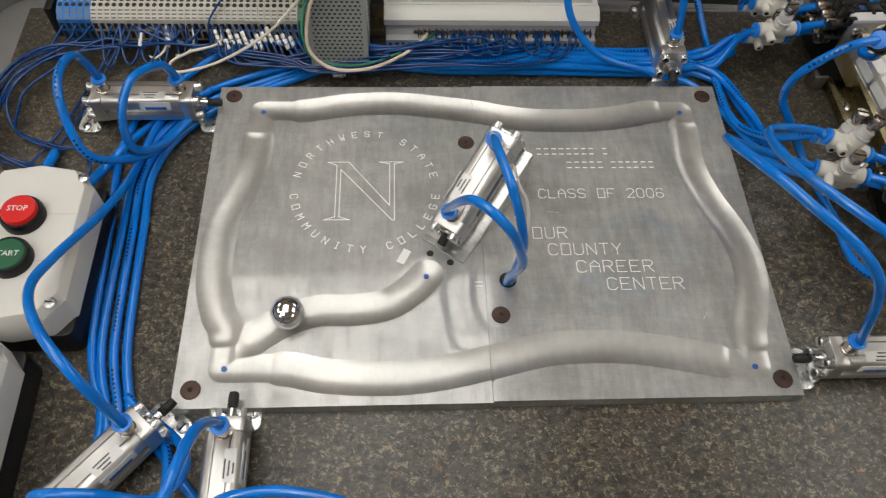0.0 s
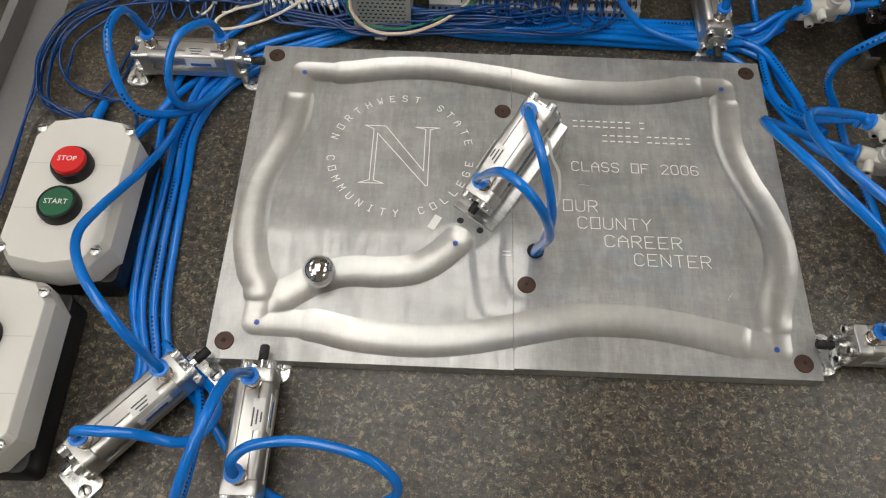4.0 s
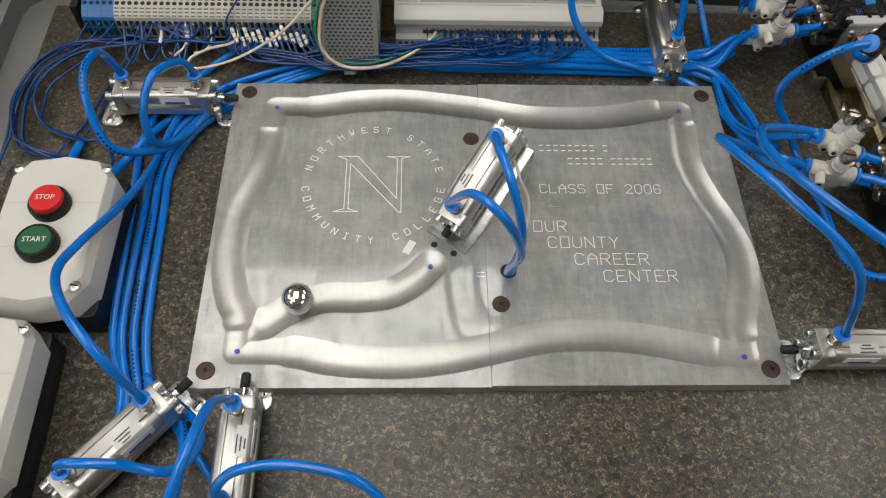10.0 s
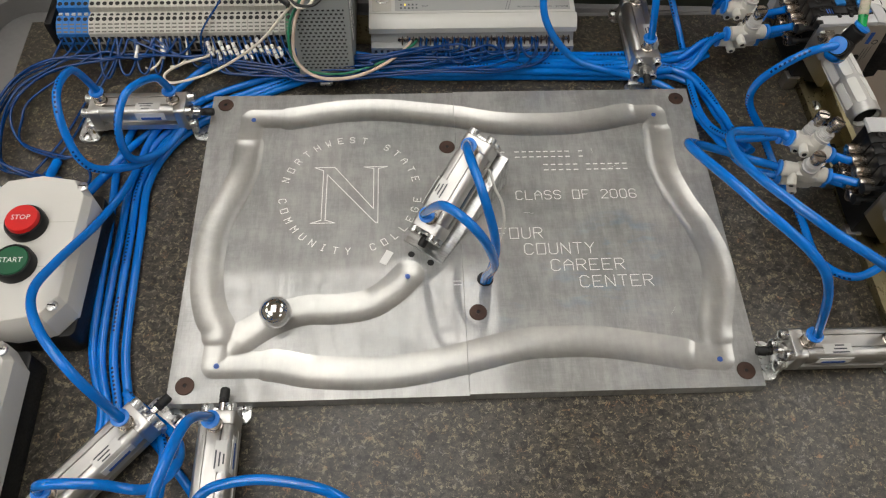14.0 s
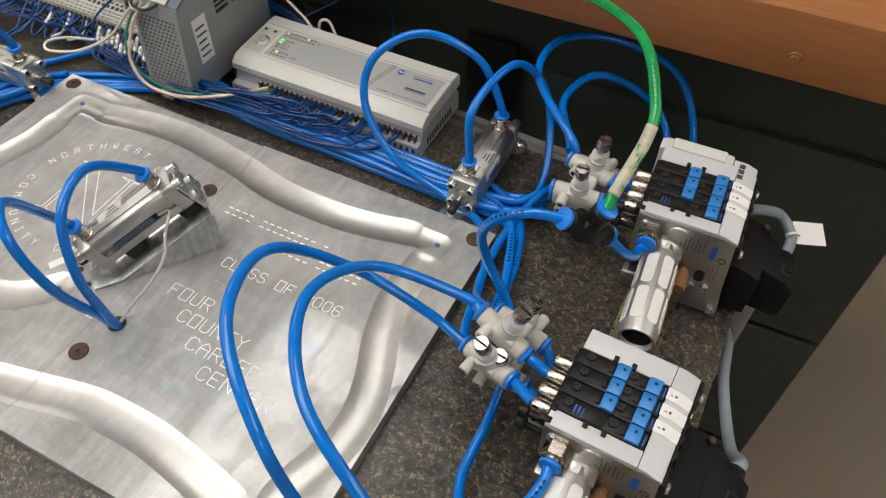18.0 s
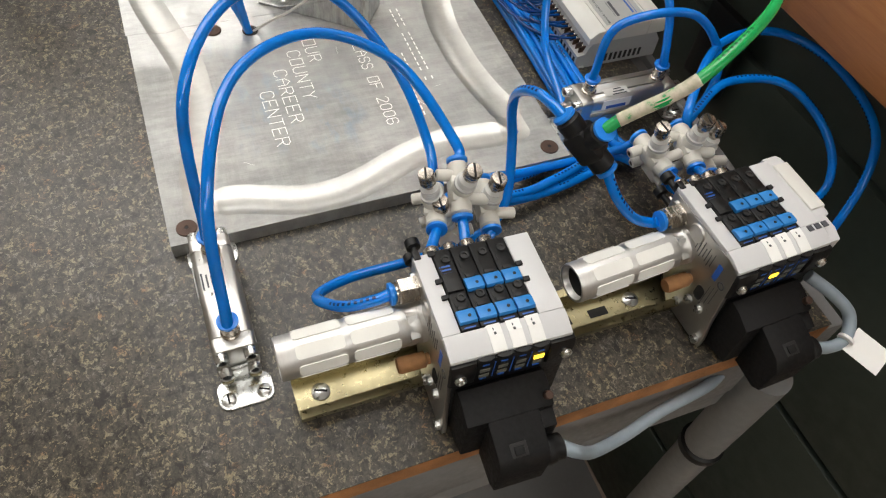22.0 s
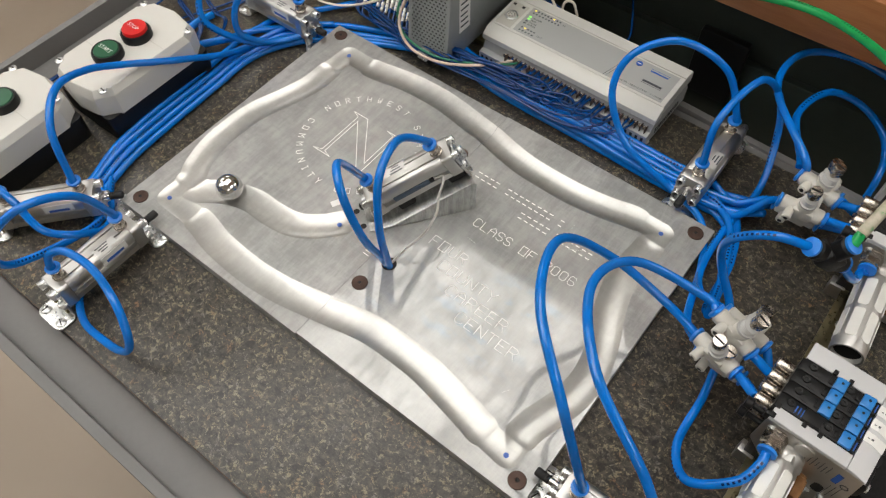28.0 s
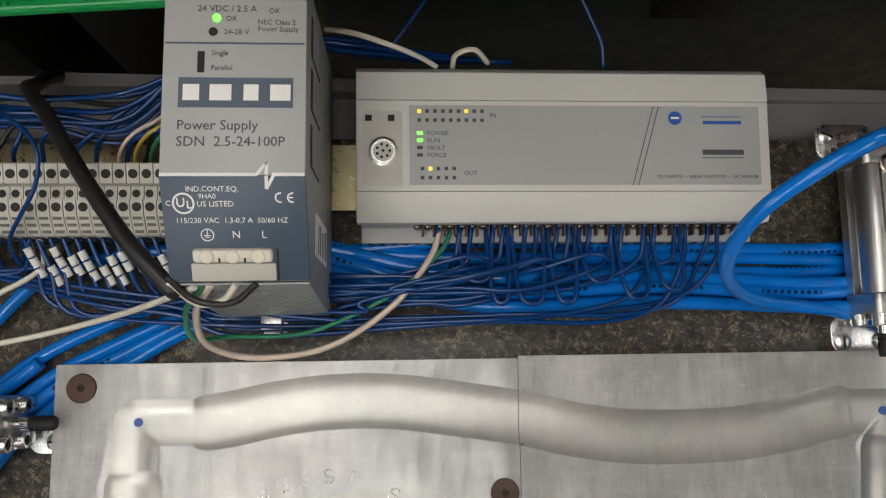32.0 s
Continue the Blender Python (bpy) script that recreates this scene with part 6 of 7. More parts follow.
    part("hood_cheek", prism([(U + 0.0100, 0.0515), (U + 0.0242, 0.0450), (U + 0.0330, 0.0410), (U + 0.0330, 0.0120), (U + 0.0100, 0.0100)], 0.0482, 0.0575, m=UZ, bevel=0.0010), M_PLUG, plug)
    part("hood_latch", box(-0.0040, -0.0050, 0.0, 0.0040, 0.0050, 0.0007, 0.0002), M_DARK, plug, "dark latch recess", pose(U + 0.0410, 0.0300, 0.0424, 0, 20.2, 0))
    part("latch_tongue", box(-0.0022, -0.0030, 0.0006, 0.0030, 0.0030, 0.0016, 0.0004), M_PLUG, plug, m=pose(U + 0.0410, 0.0300, 0.0424, 0, 20.2, 0))
    part("cable_gland", turned([(0.0, 0.0), (0.0084, 0.0), (0.0090, 0.002), (0.0086, 0.006), (0.0078, 0.0070), (0.0078, 0.012), (0.0060, 0.0130), (0.0, 0.013)], 20), M_BLACK, plug, "black cable gland", pose(U + 0.0400, 0.0480, 0.0240, -90, 0, 0))
    part("plug_screw", cyl(0.0026, 0, 0.006, 14, 0.0006), M_BOLT, t, m=pose(U + 0.0180, 0.0545, 0.0500, 0, 25, 0))
    return t


vA = valve_terminal(pose(0.5614, 0.1317, 0.0, 0, 0, -2.2), "valve terminal with four black slices and blue tabs")
vB = copy_thing(vA, pose(0.5595, 0.3120, 0.0, 0, 0, 2.0))
tagged(vB, "valve terminal with grey end connector and lit amber lamp", "valve block", "valve terminals")
mouth = [c for c in vA.children if c.name.startswith("silencer")][0]
part("silencer_plug", turned([(0.0, 0.0812), (0.0040, 0.0812), (0.0044, 0.0825), (0.0100, 0.0830), (0.0100, 0.0815)], 26), M_COLLAR, mouth, "blue plug in the silencer's mouth")
ext = part("end_connector", prism([(-0.0040, 0.036), (-0.0040, 0.0830), (0.0, 0.0850), (0.0480, 0.0850), (0.0500, 0.0840), (0.0500, 0.036)], 0.0718, 0.0845, m=UZ, bevel=0.0010), M_SILVER, vB, "light grey end connector")
part("connector_lid", prism([(0.0040, 0.0840), (0.0050, 0.0862), (0.0440, 0.0862), (0.0450, 0.0840)], 0.0735, 0.0850, m=UZ, bevel=0.0006), M_LGREY, ext)
part("end_nose", prism([(0.0505, 0.054), (0.0505, 0.0855), (0.0600, 0.0852), (0.0680, 0.0820), (0.0680, 0.054)], 0.0718, 0.0800, m=UZ, bevel=0.0006), M_SILVER, vB, "light grey nose with dark brand print")
for k in range(3):
    part("brand_mark", box(0.0548, 0.0600 + 0.0058 * k, 0.0862, 0.0588, 0.0638 + 0.0058 * k, 0.0869), M_PRINTD, vB, smooth=None)
for block, col, row in ((vA, 3, 1), (vB, 1, 1)):
    vw = 0.0150 + (col + 0.5) * 0.0107
    part("lit_indicator", box(0.0685 + 0.0018, vw - 0.0030, 0.0618 + 0.0062 * row, 0.0685 + 0.0033, vw + 0.0030, 0.0652 + 0.0062 * row), M_LEDY, block, "amber indicator, lit", smooth=None)

# grey cables from the plugs
g1 = vA.matrix_basis @ Vector((0.1085, 0.0600, 0.0240))
hose([g1, g1 + Vector((0.005, 0.010, -0.006)), (0.6735, 0.218, -0.008), (0.667, 0.248, -0.022), (0.658, 0.285, -0.028), (0.652, 0.325, -0.030), (0.640, 0.355, -0.048), (0.630, 0.37, -0.07), (0.60, 0.375, -0.12)], "grey plastic cable hanging under the worktop edge", r=0.0042, mat=M_WIREGREY, name="plug_cable", category="cable", group="")
g2 = vB.matrix_basis @ Vector((0.1085, 0.0600, 0.0240))
hose([g2, g2 + Vector((0.003, 0.012, -0.002)), g2 + Vector((0.002, 0.026, 0.000)), g2 + Vector((-0.010, 0.032, 0.010)), g2 + Vector((-0.022, 0.020, 0.022)), g2 + Vector((-0.036, 0.006, 0.030))], "grey plastic cable looping from the plug", r=0.0042, mat=M_WIREGREY, name="plug_cable", category="cable", group="")
tag = thing("cable_tag", "white paper tag hanging on the grey cable", "tag", m=pose(*(g2 + Vector((0.008, 0.027, 0.001))), 20, 10, 30))
part("card", box(-0.004, -0.007, -0.0003, 0.022, 0.012, 0.0003), M_LABEL, tag)
part("tie", turned([(0.0046, -0.001), (0.0054, -0.001), (0.0054, 0.001), (0.0046, 0.001)], 16), M_LABEL, tag, m=pose(-0.006, 0, 0, 90, 0, 0))


# ---- one-way flow control valves ----
def flow_valve(m, label):
    """White plastic body; -x takes the hose, +x the stub tube, a nickel screw stands on top."""
    t = thing("flow_valve", label, "flow valve", "flow control valves", m)
    bm = cyl(0.0066, -0.019, 0.016, 20, 0.0012, m=pose(0, 0, 0, 0, 90, 0))
    cyl(0.0070, -0.004, 0.0115, 20, 0.001, bm=bm)
    box(-0.0085, -0.0068, -0.006, 0.0085, 0.0068, 0.006, 0.0015, bm=bm)
    part("body", bm, M_CREAM, t)
    bm = cyl(0.0038, 0, 0.013, 14, 0.0006)
    turned([(0.0, 0.0132), (0.0019, 0.0132)], 12, bm, mat=1)
    part("eyelet", bm, [M_CREAM, M_DARK], t, m=pose(0.006, 0.004, 0.002, -90, 0, 0))
    part("eyelet", bm_copy_eyelet(), [M_CREAM, M_DARK], t, m=pose(-0.010, -0.004, 0.001, 90, 0, 0))
    part("thread_neck", turned([(0.0070, 0.0), (0.0072, 0.0024), (0.0058, 0.0028), (0.0062, 0.0036), (0.0056, 0.0044), (0.0062, 0.0052), (0.0056, 0.006), (0.0062, 0.0068), (0.0056, 0.0076), (0.0060, 0.0084), (0.0042, 0.0090), (0.0, 0.009)], 18), M_THREAD, t, m=pose(0, 0, 0.0110))
    knob = turned([(0.0, 0.0), (0.0028, 0.0), (0.0030, 0.0035), (0.0050, 0.0040), (0.0053, 0.0048), (0.0053, 0.0118), (0.0047, 0.0128), (0.0, 0.0130)], 20)
    kn = part("adjusting_screw", knob, M_NICKEL, t, "nickel adjusting screw", pose(0, 0, 0.0195))
    part("screw_slot", box(-0.0044, -0.0006, 0.0128, 0.0044, 0.0006, 0.0133), M_DARK, kn, smooth=None)
    for x, s in ((-0.019, -90), (0.016, 90)):
        part("release_collar", turned([(0.0040, 0.0), (0.0050, 0.0), (0.0068, 0.001), (0.0068, 0.003), (0.0042, 0.0036)], 18), M_COLLAR, t, "blue plastic collar", pose(x, 0, 0, 0, s, 0))
    return t


def bm_copy_eyelet():
    bm = cyl(0.0038, 0, 0.011, 14, 0.0006)
    turned([(0.0, 0.0112), (0.0019, 0.0112)], 12, bm, mat=1)
    return bm


FV_A = [(0.5140, 0.1655, 0.0625, 15, -4, -18), (0.5160, 0.1800, 0.0770, -8, 18, -14), (0.5200, 0.1720, 0.0450, 12, 0, -6), (0.5220, 0.1980, 0.0620, -6, 6, -12)]
FV_B = [(0.5100, 0.335, 0.0560, 8, 0, 4), (0.5120, 0.360, 0.0600, -5, 6, -10), (0.5080, 0.343, 0.0400, 8, 0, 0), (0.5120, 0.377, 0.0460, -5, 0, -10)]
made = None
for rows in (FV_A, FV_B):
    for x, y, z, rx, ry, rz in rows:
        mm = pose(x, y, z, rx, ry, rz)
        if made is None:
            made = flow_valve(mm, "white plastic flow control valve with nickel screw")
        else:
            copy_thing(made, mm)
for block, rows in ((vA, FV_A), (vB, FV_B)):
    sw = (0.0560 - 0.0108) / 4
    for k, (x, y, z, rx, ry, rz) in enumerate(rows):
        a = pose(x, y, z, rx, ry, rz) @ Vector((0.019, 0, 0))
        v = (0, 2, 1, 3)[k]
        b = block.matrix_basis @ Vector((-0.0130, 0.0108 + (v + 0.5) * sw, 0.0695 if k in (0, 1) else 0.0522))
        hose([a, a.lerp(b, 0.3) + Vector((0, 0, 0.0005)), a.lerp(b, 0.7), b], "short blue stub hose at the valve outlet", mat=M_BLUEPLAIN, n=4)

# ---- black push-in Y at the green supply hose ----
ya, yc = Vector((0.527, 0.235, 0.136)), Vector((0.550, 0.2565, 0.111))
yq = (ya - yc).to_track_quat("Z", "Y").to_matrix().to_4x4()
yy = thing("y_connector", "black plastic Y push-in connector with blue collars", "connector", m=Matrix.Translation((ya + yc) / 2))
half = (ya - yc).length / 2
gq = Vector((0.42, 0.10, 0.90)).to_track_quat("Z", "Y").to_matrix().to_4x4()
bm = cyl(0.0076, -half, half, 20, 0.002, m=yq)
cyl(0.0072, 0.0, 0.020, 20, 0.002, bm=bm, m=gq)
merge(bm, box(-0.0085, -0.0078, -0.011, 0.0085, 0.0078, 0.011, 0.003), yq)
part("body", bm, M_BLACK, yy)
for mm in (yq @ pose(0, 0, half - 0.0005), yq @ pose(0, 0, 0.0005 - half, 180, 0, 0), gq @ pose(0, 0, 0.0195)):
    part("release_collar", turned([(0.0042, 0.0), (0.0055, 0.0), (0.0070, 0.001), (0.0070, 0.003), (0.0040, 0.0036)], 18), M_COLLAR, yy, "blue plastic collar", mm)
yt = yy.matrix_basis @ (yq @ Vector((0, 0, half)))
yb = yy.matrix_basis @ (yq @ Vector((0, 0, -half)))
yg = yy.matrix_basis @ (gq @ Vector((0, 0, 0.021)))


# ---- air hoses ----
def top_of(cylr, x):
    return cylr.matrix_basis @ Vector((x, 0, RAISE + BODY_H + 0.010))


def out(cylr, front):
    p = top_of(cylr, PORT_GAP / 2 if front else -PORT_GAP / 2)
    return [tuple(p), tuple(p + cylr.matrix_basis.to_3x3() @ Vector((0, 0, 0.009)))]


def fin(k, off=-0.020):
    x, y, z, rx, ry, rz = k
    return tuple(pose(x, y, z, rx, ry, rz) @ Vector((off, 0, 0)))


hose(out(CYL[0], True) + [(0.4543, 0.0319, 0.1374), (0.4075, 0.0723, 0.162), (0.3867, 0.1313, 0.1415), (0.4138, 0.1700, 0.0960), (0.462, 0.179, 0.067), fin(FV_A[0])], "blue air hose arching high over the plate")
hose(out(CYL[0], False) + [(0.5156, 0.0311, 0.1207), (0.4582, 0.0598, 0.1479), (0.4231, 0.1144, 0.1404), (0.4334, 0.1657, 0.1143), fin(FV_A[1], -0.034), fin(FV_A[1])], "blue air hose arching over the plate corner")
hose(out(CYL[1], True) + [(0.414, 0.3468, 0.0962), (0.425, 0.406, 0.1013), (0.4474, 0.4295, 0.0559), (0.4673, 0.3815, 0.0101), (0.463, 0.3097, 0.0117), (0.466, 0.26, 0.016), (0.478, 0.225, 0.035), fin(FV_A[3])], "blue air hose looping from the rear cylinder")
hose(out(CYL[1], False) + [(0.3934, 0.4005, 0.0982), (0.3503, 0.3858, 0.1188), (0.3171, 0.3636, 0.1007), (0.3159, 0.3431, 0.0671), (0.3477, 0.3314, 0.0284), (0.40, 0.3255, 0.0112), (0.44, 0.312, 0.008), (0.463, 0.27, 0.010), (0.480, 0.20, 0.030), fin(FV_A[2])], "blue air hose in a tall loop behind the plate")
hose(out(CYL[2], False) + [(-0.0946, 0.2646, 0.0894), (-0.0945, 0.2295, 0.1005), (-0.0893, 0.2028, 0.0812), (-0.0768, 0.1901, 0.0536), (-0.0507, 0.2164, 0.0229), (-0.040, 0.245, 0.010), (-0.02, 0.285, 0.008)], "blue air hose looping over the side cylinder")
hose(out(CYL[2], True) + [(-0.0329, 0.2684, 0.0753), (-0.0478, 0.2424, 0.0846), (-0.0547, 0.2169, 0.069), (-0.0526, 0.2107, 0.0382), (-0.0382, 0.2373, 0.015), (-0.018, 0.275, 0.012)], "blue air hose in a small loop over the side cylinder")
hose(out(CYL[3], True) + [(-0.0301, -0.0109, 0.0986), (-0.0551, 0.018, 0.1088), (-0.0775, 0.0560, 0.0880), (-0.0775, 0.0907, 0.0690), (-0.0655, 0.144, 0.043), (-0.062, 0.205, 0.012), (-0.048, 0.27, 0.008), (-0.010, 0.305, 0.008)], "blue air hose draped past the button box")
hose(out(CYL[3], False) + [(-0.0458, -0.0725, 0.0744), (-0.0146, -0.0729, 0.0726), (0.0121, -0.0723, 0.0537), (0.022, -0.0504, 0.0326), (0.010, -0.025, 0.008), (-0.020, 0.0, 0.006)], "blue air hose bending over the slanting cylinder")
hose(out(CYL[4], True) + [(0.0454, -0.0436, 0.0994), (0.0403, -0.0806, 0.1177), (0.0257, -0.1118, 0.092), (0.0145, -0.1104, 0.0498), (0.0086, -0.0561, 0.0208), (-0.004, -0.02, 0.006), (-0.034, 0.012, 0.005)], "blue air hose looping in front of the plate")
hose(out(CYL[4], False) + [(0.0475, -0.0850, 0.0665), (0.0600, -0.0765, 0.0715), (0.0908, -0.0737, 0.0735), (0.1278, -0.0809, 0.0737), (0.1475, -0.0905, 0.0606), (0.1495, -0.0975, 0.043), (0.138, -0.102, 0.030), (0.1171, -0.104, 0.0225), (0.079, -0.1025, 0.013), (0.045, -0.085, 0.0048), (0.010, -0.045, 0.0045), (-0.030, 0.0, 0.0045)], "blue air hose in a wide loop in front")
hose([(0.2455, 0.0985, 0.004), (0.2455, 0.093, 0.028), (0.2472, 0.0746, 0.0823), (0.233, 0.0745, 0.1246), (0.2105, 0.0941, 0.1293)] + out(CYL[5], True)[::-1], "blue air hose rising out of the plate's hole")
hose([(0.2480, 0.0990, 0.004), (0.2490, 0.095, 0.028), (0.2495, 0.0909, 0.0808), (0.2392, 0.1079, 0.1197), (0.2297, 0.1424, 0.1253)] + out(CYL[5], False)[::-1], "blue air hose rising out of the plate's hole")
sup = vA.matrix_basis @ Vector((0.0118, -0.0165, 0.0715))
hose([sup, sup + Vector((0, -0.010, -0.002)), (0.5655, 0.0886, 0.0606), (0.5411, 0.0791, 0.0385), (0.5242, 0.104, 0.0239), (0.522, 0.150, 0.022), (0.517, 0.19, 0.020), (0.510, 0.215, 0.027), (0.4996, 0.2263, 0.0435), (0.4804, 0.2331, 0.0708), (0.4754, 0.2306, 0.0978), (0.485, 0.2276, 0.1211), (0.5042, 0.2299, 0.135), yt], "blue supply hose from the black connector to the valve terminal")
supb = vB.matrix_basis @ Vector((0.0118, -0.0165, 0.0715))
hose([yb, (0.5609, 0.2646, 0.0926), (0.5675, 0.278, 0.0765), (0.5692, 0.2933, 0.0678), supb], "short blue supply hose to the valve terminal")
hose([(0.488, 0.372, 0.0615), (0.4842, 0.3819, 0.0625), (0.4615, 0.4274, 0.0632), (0.4746, 0.4759, 0.0604), (0.5112, 0.5016, 0.0363), (0.5431, 0.4945, 0.0106), (0.5528, 0.46, -0.02), (0.55, 0.455, -0.15)], "blue air hose arching behind the valve terminal")
hose([fin(FV_B[3]), (0.4893, 0.3691, 0.0755), (0.4353, 0.4298, 0.0779), (0.4358, 0.4858, 0.0792), (0.4823, 0.5142, 0.0739), (0.5397, 0.518, 0.0514), (0.571, 0.4901, 0.0038), (0.575, 0.468, -0.06), (0.57, 0.46, -0.2)], "blue air hose in a wide arch behind the valve terminal")
for k, (z, pts) in enumerate(((0, [(0.481, 0.340, 0.040), (0.462, 0.330, 0.014), (0.43, 0.345, 0.010)]), (2, [(0.478, 0.350, 0.030), (0.455, 0.345, 0.012), (0.43, 0.355, 0.012)]))):
    hose([fin(FV_B[z])] + pts, "blue air hose from a flow control valve")

green = [yg, (0.5483, 0.2584, 0.151), (0.5532, 0.2829, 0.1665), (0.5500, 0.3081, 0.1812), (0.5177, 0.3649, 0.1882), (0.4371, 0.4350, 0.160), (0.335, 0.4585, 0.126), (0.2334, 0.4580, 0.1112), (-0.014, 0.451, 0.0891), (-0.2608, 0.4431, 0.0693), (-0.70, 0.43, 0.03), (-1.2, 0.40, -0.2), (-1.5, 0.35, -0.845)]
hose(green, "bright green air supply hose running along the bench", r=0.0036, mat=M_GREEN, name="supply_hose", group="", n=12)
gc = glide(green, 12)
hose([gc[j] for j in (9, 16, 24, 30)], "pale worn wrap on the green hose", r=0.0039, mat=M_GREENWORN, name="hose_wrap", category="wrap", group="", n=8)

# the hose bundle behind and beside the plate
rb = random.Random(11)
# near and far side of the flat ribbon as it swings round the plate's corner
RIBBON = [((0.120, 0.3415), (0.120, 0.3600)), ((0.063, 0.3215), (0.080, 0.3450)), ((0.0297, 0.3015), (0.0268, 0.3256)), ((-0.0020, 0.2830), (-0.0200, 0.3020)), ((-0.0330, 0.2520), (-0.0600, 0.2640))]
for k in range(9):
    y = 0.3295 + 0.0062 * (k % 6)
    z = 0.0045 + 0.0072 * (k // 6)
    w = lambda s: rb.uniform(-s, s)
    right = [(0.430, y + w(.002), z), (0.463, y - 0.010 - 0.006 * (k % 3), z + 0.002), (0.482, 0.300 - 0.01 * (k % 4), z + 0.006), (0.487, 0.26 - 0.015 * (k % 3), z + 0.008), (0.492, 0.215 + w(.01), z + 0.02)] if k % 2 else [(0.430, y + w(.002), z), (0.460, y + 0.004, z + 0.002), (0.484, 0.345 + w(.01), 0.028 + w(.006))]
    mid = [(0.38, y + w(.0015), z), (0.30, y + 0.002 + w(.002), z), (0.20, y + 0.003 + w(.002), z)]
    if k == 3:
        # one hose swings wide, out from under the terminal strip
        left = [(0.120, 0.3620, 0.0100), (0.0573, 0.3600, 0.0140), (0.0182, 0.3555, 0.0130), (-0.013, 0.3451, 0.0090), (-0.0442, 0.3140, 0.0050), (-0.068, 0.2869, 0.0045), (-0.0775, 0.2517, 0.0042), (-0.0800, 0.2260, 0.0042), (-0.0745, 0.158, 0.0042), (-0.0670, 0.052, 0.0042), (-0.050, 0.0, 0.0042), (-0.048, -0.030, 0.0050), (-0.049, -0.045, 0.0046)]
    elif k < 5:
        f = (0.0, 0.27, 0.52, 0.0, 0.98)[k]
        left = [(a[0] + (b[0] - a[0]) * f + w(.0005), a[1] + (b[1] - a[1]) * f + w(.0006), z + w(.0006)) for a, b in RIBBON]
        if k < 3:
            left += [(-0.0485 - 0.0075 * k, 0.210, 0.0042), (-0.0470 - 0.0085 * k, 0.158, 0.0042), (-0.041 - 0.0095 * k, 0.052, 0.0042), (-0.030 - 0.008 * k, 0.0, 0.0042), (-0.030 - 0.006 * k, -0.030, 0.0050), (-0.034 - 0.005 * k, -0.045, 0.0046)]
        else:
            left += [(-0.0760, 0.2330, 0.0110), (-0.0930, 0.2060, 0.0080), (-0.1140, 0.1860, 0.0060)]
    else:
        left = [(0.100 + 0.004 * (k - 5), 0.3560 + 0.0040 * (k - 5), 0.0055)]
    hose(right[::-1] + mid + left, "blue air hose in the bundle behind the plate", mat=M_BLUEHOSE if k % 2 else M_BLUEPLAIN, group="blue hose bundle", n=7)


# ---- wires ----
def wire_run(points, mat, label, r=0.00128, group="thin blue wires", name="wire", n=7):
    return hose(points, label, r=r, mat=mat, name=name, category="wire", group=group, n=n, seg=6)


M_MARK = hose_paint("white wire marker", (0.74, 0.74, 0.71), None, 0.5)
rw = random.Random(3)
for k in range(18):
    x = 0.1885 + 0.0056 * round(k * 1.55) + rw.uniform(-.0005, .0005)
    drop = rw.uniform(0.006, 0.016)
    yrun = 0.318 + 0.030 * rw.random()
    zrun = 0.019 + 0.010 * rw.random()
    xe = 0.068 - 0.0061 * k if k < 14 else 0.07 + rw.uniform(-0.01, 0.01)
    pts = [(x, 0.3718, 0.0190), (x - 0.001, 0.3625, 0.0195), (x - 0.004, 0.3555 - drop * 0.3, 0.012 + rw.uniform(0, .012)), (x - 0.018, yrun + 0.008, zrun), (x - 0.05, yrun, zrun + rw.uniform(-.003, .003)),
           ((x + 0.10) / 2, yrun - 0.002 + rw.uniform(-.004, .004), zrun), (0.095, yrun - 0.003 + rw.uniform(-.003, .003), zrun - 0.004)]
    if k < 14:
        pts += [(xe + 0.018, 0.331 + rw.uniform(-.004, .004), 0.018), (xe + 0.0055, 0.351, 0.0255), (xe, 0.3655, 0.0300)]
        if k > 1:
            slip = rw.uniform(-0.0045, 0.0025)
            for j in range(2 + k % 2):
                a0, a1 = 0.3465 + slip + 0.0047 * j, 0.3505 + slip + 0.0047 * j
                at = lambda q: (xe + 0.0072 - 0.46 * (q - 0.3475), q, 0.0235 + 0.45 * (q - 0.3475))
                mark = tube_mesh("wire_marker", [at(a0), at((a0 + a1) / 2), at(a1)], 0.0020, M_MARK, 2, 8)
                tagged(new("wire_marker", mark), "white sleeve marker on a blue wire", "marker", "white wire markers")
    else:
        pts += [(0.06, yrun + 0.006, 0.020), (0.02, yrun + 0.012, 0.022), (-0.03 + rw.uniform(-.02, .02), 0.350, 0.020), (-0.07 + rw.uniform(-.03, .03), 0.3655, 0.0300)]
    wire_run(pts, M_WIRE, "dark blue wire in the bundle behind the plate")
# small loops between neighbouring controller terminals
for x in (0.200, 0.214, 0.227, 0.246, 0.262, 0.281, 0.300):
    wd = rw.uniform(0.010, 0.016)
    dp = rw.uniform(0.014, 0.026)
    wire_run([(x, 0.3722, 0.0178), (x - 0.001, 0.363, 0.019), (x + wd * 0.1, 0.362 - dp, 0.025), (x + wd * 0.5, 0.360 - dp * 1.15, 0.026), (x + wd * 0.9, 0.362 - dp, 0.025), (x + wd, 0.363, 0.019), (x + wd, 0.3722, 0.0178)], M_WIRE, "dark blue jumper loop at the controller terminals")
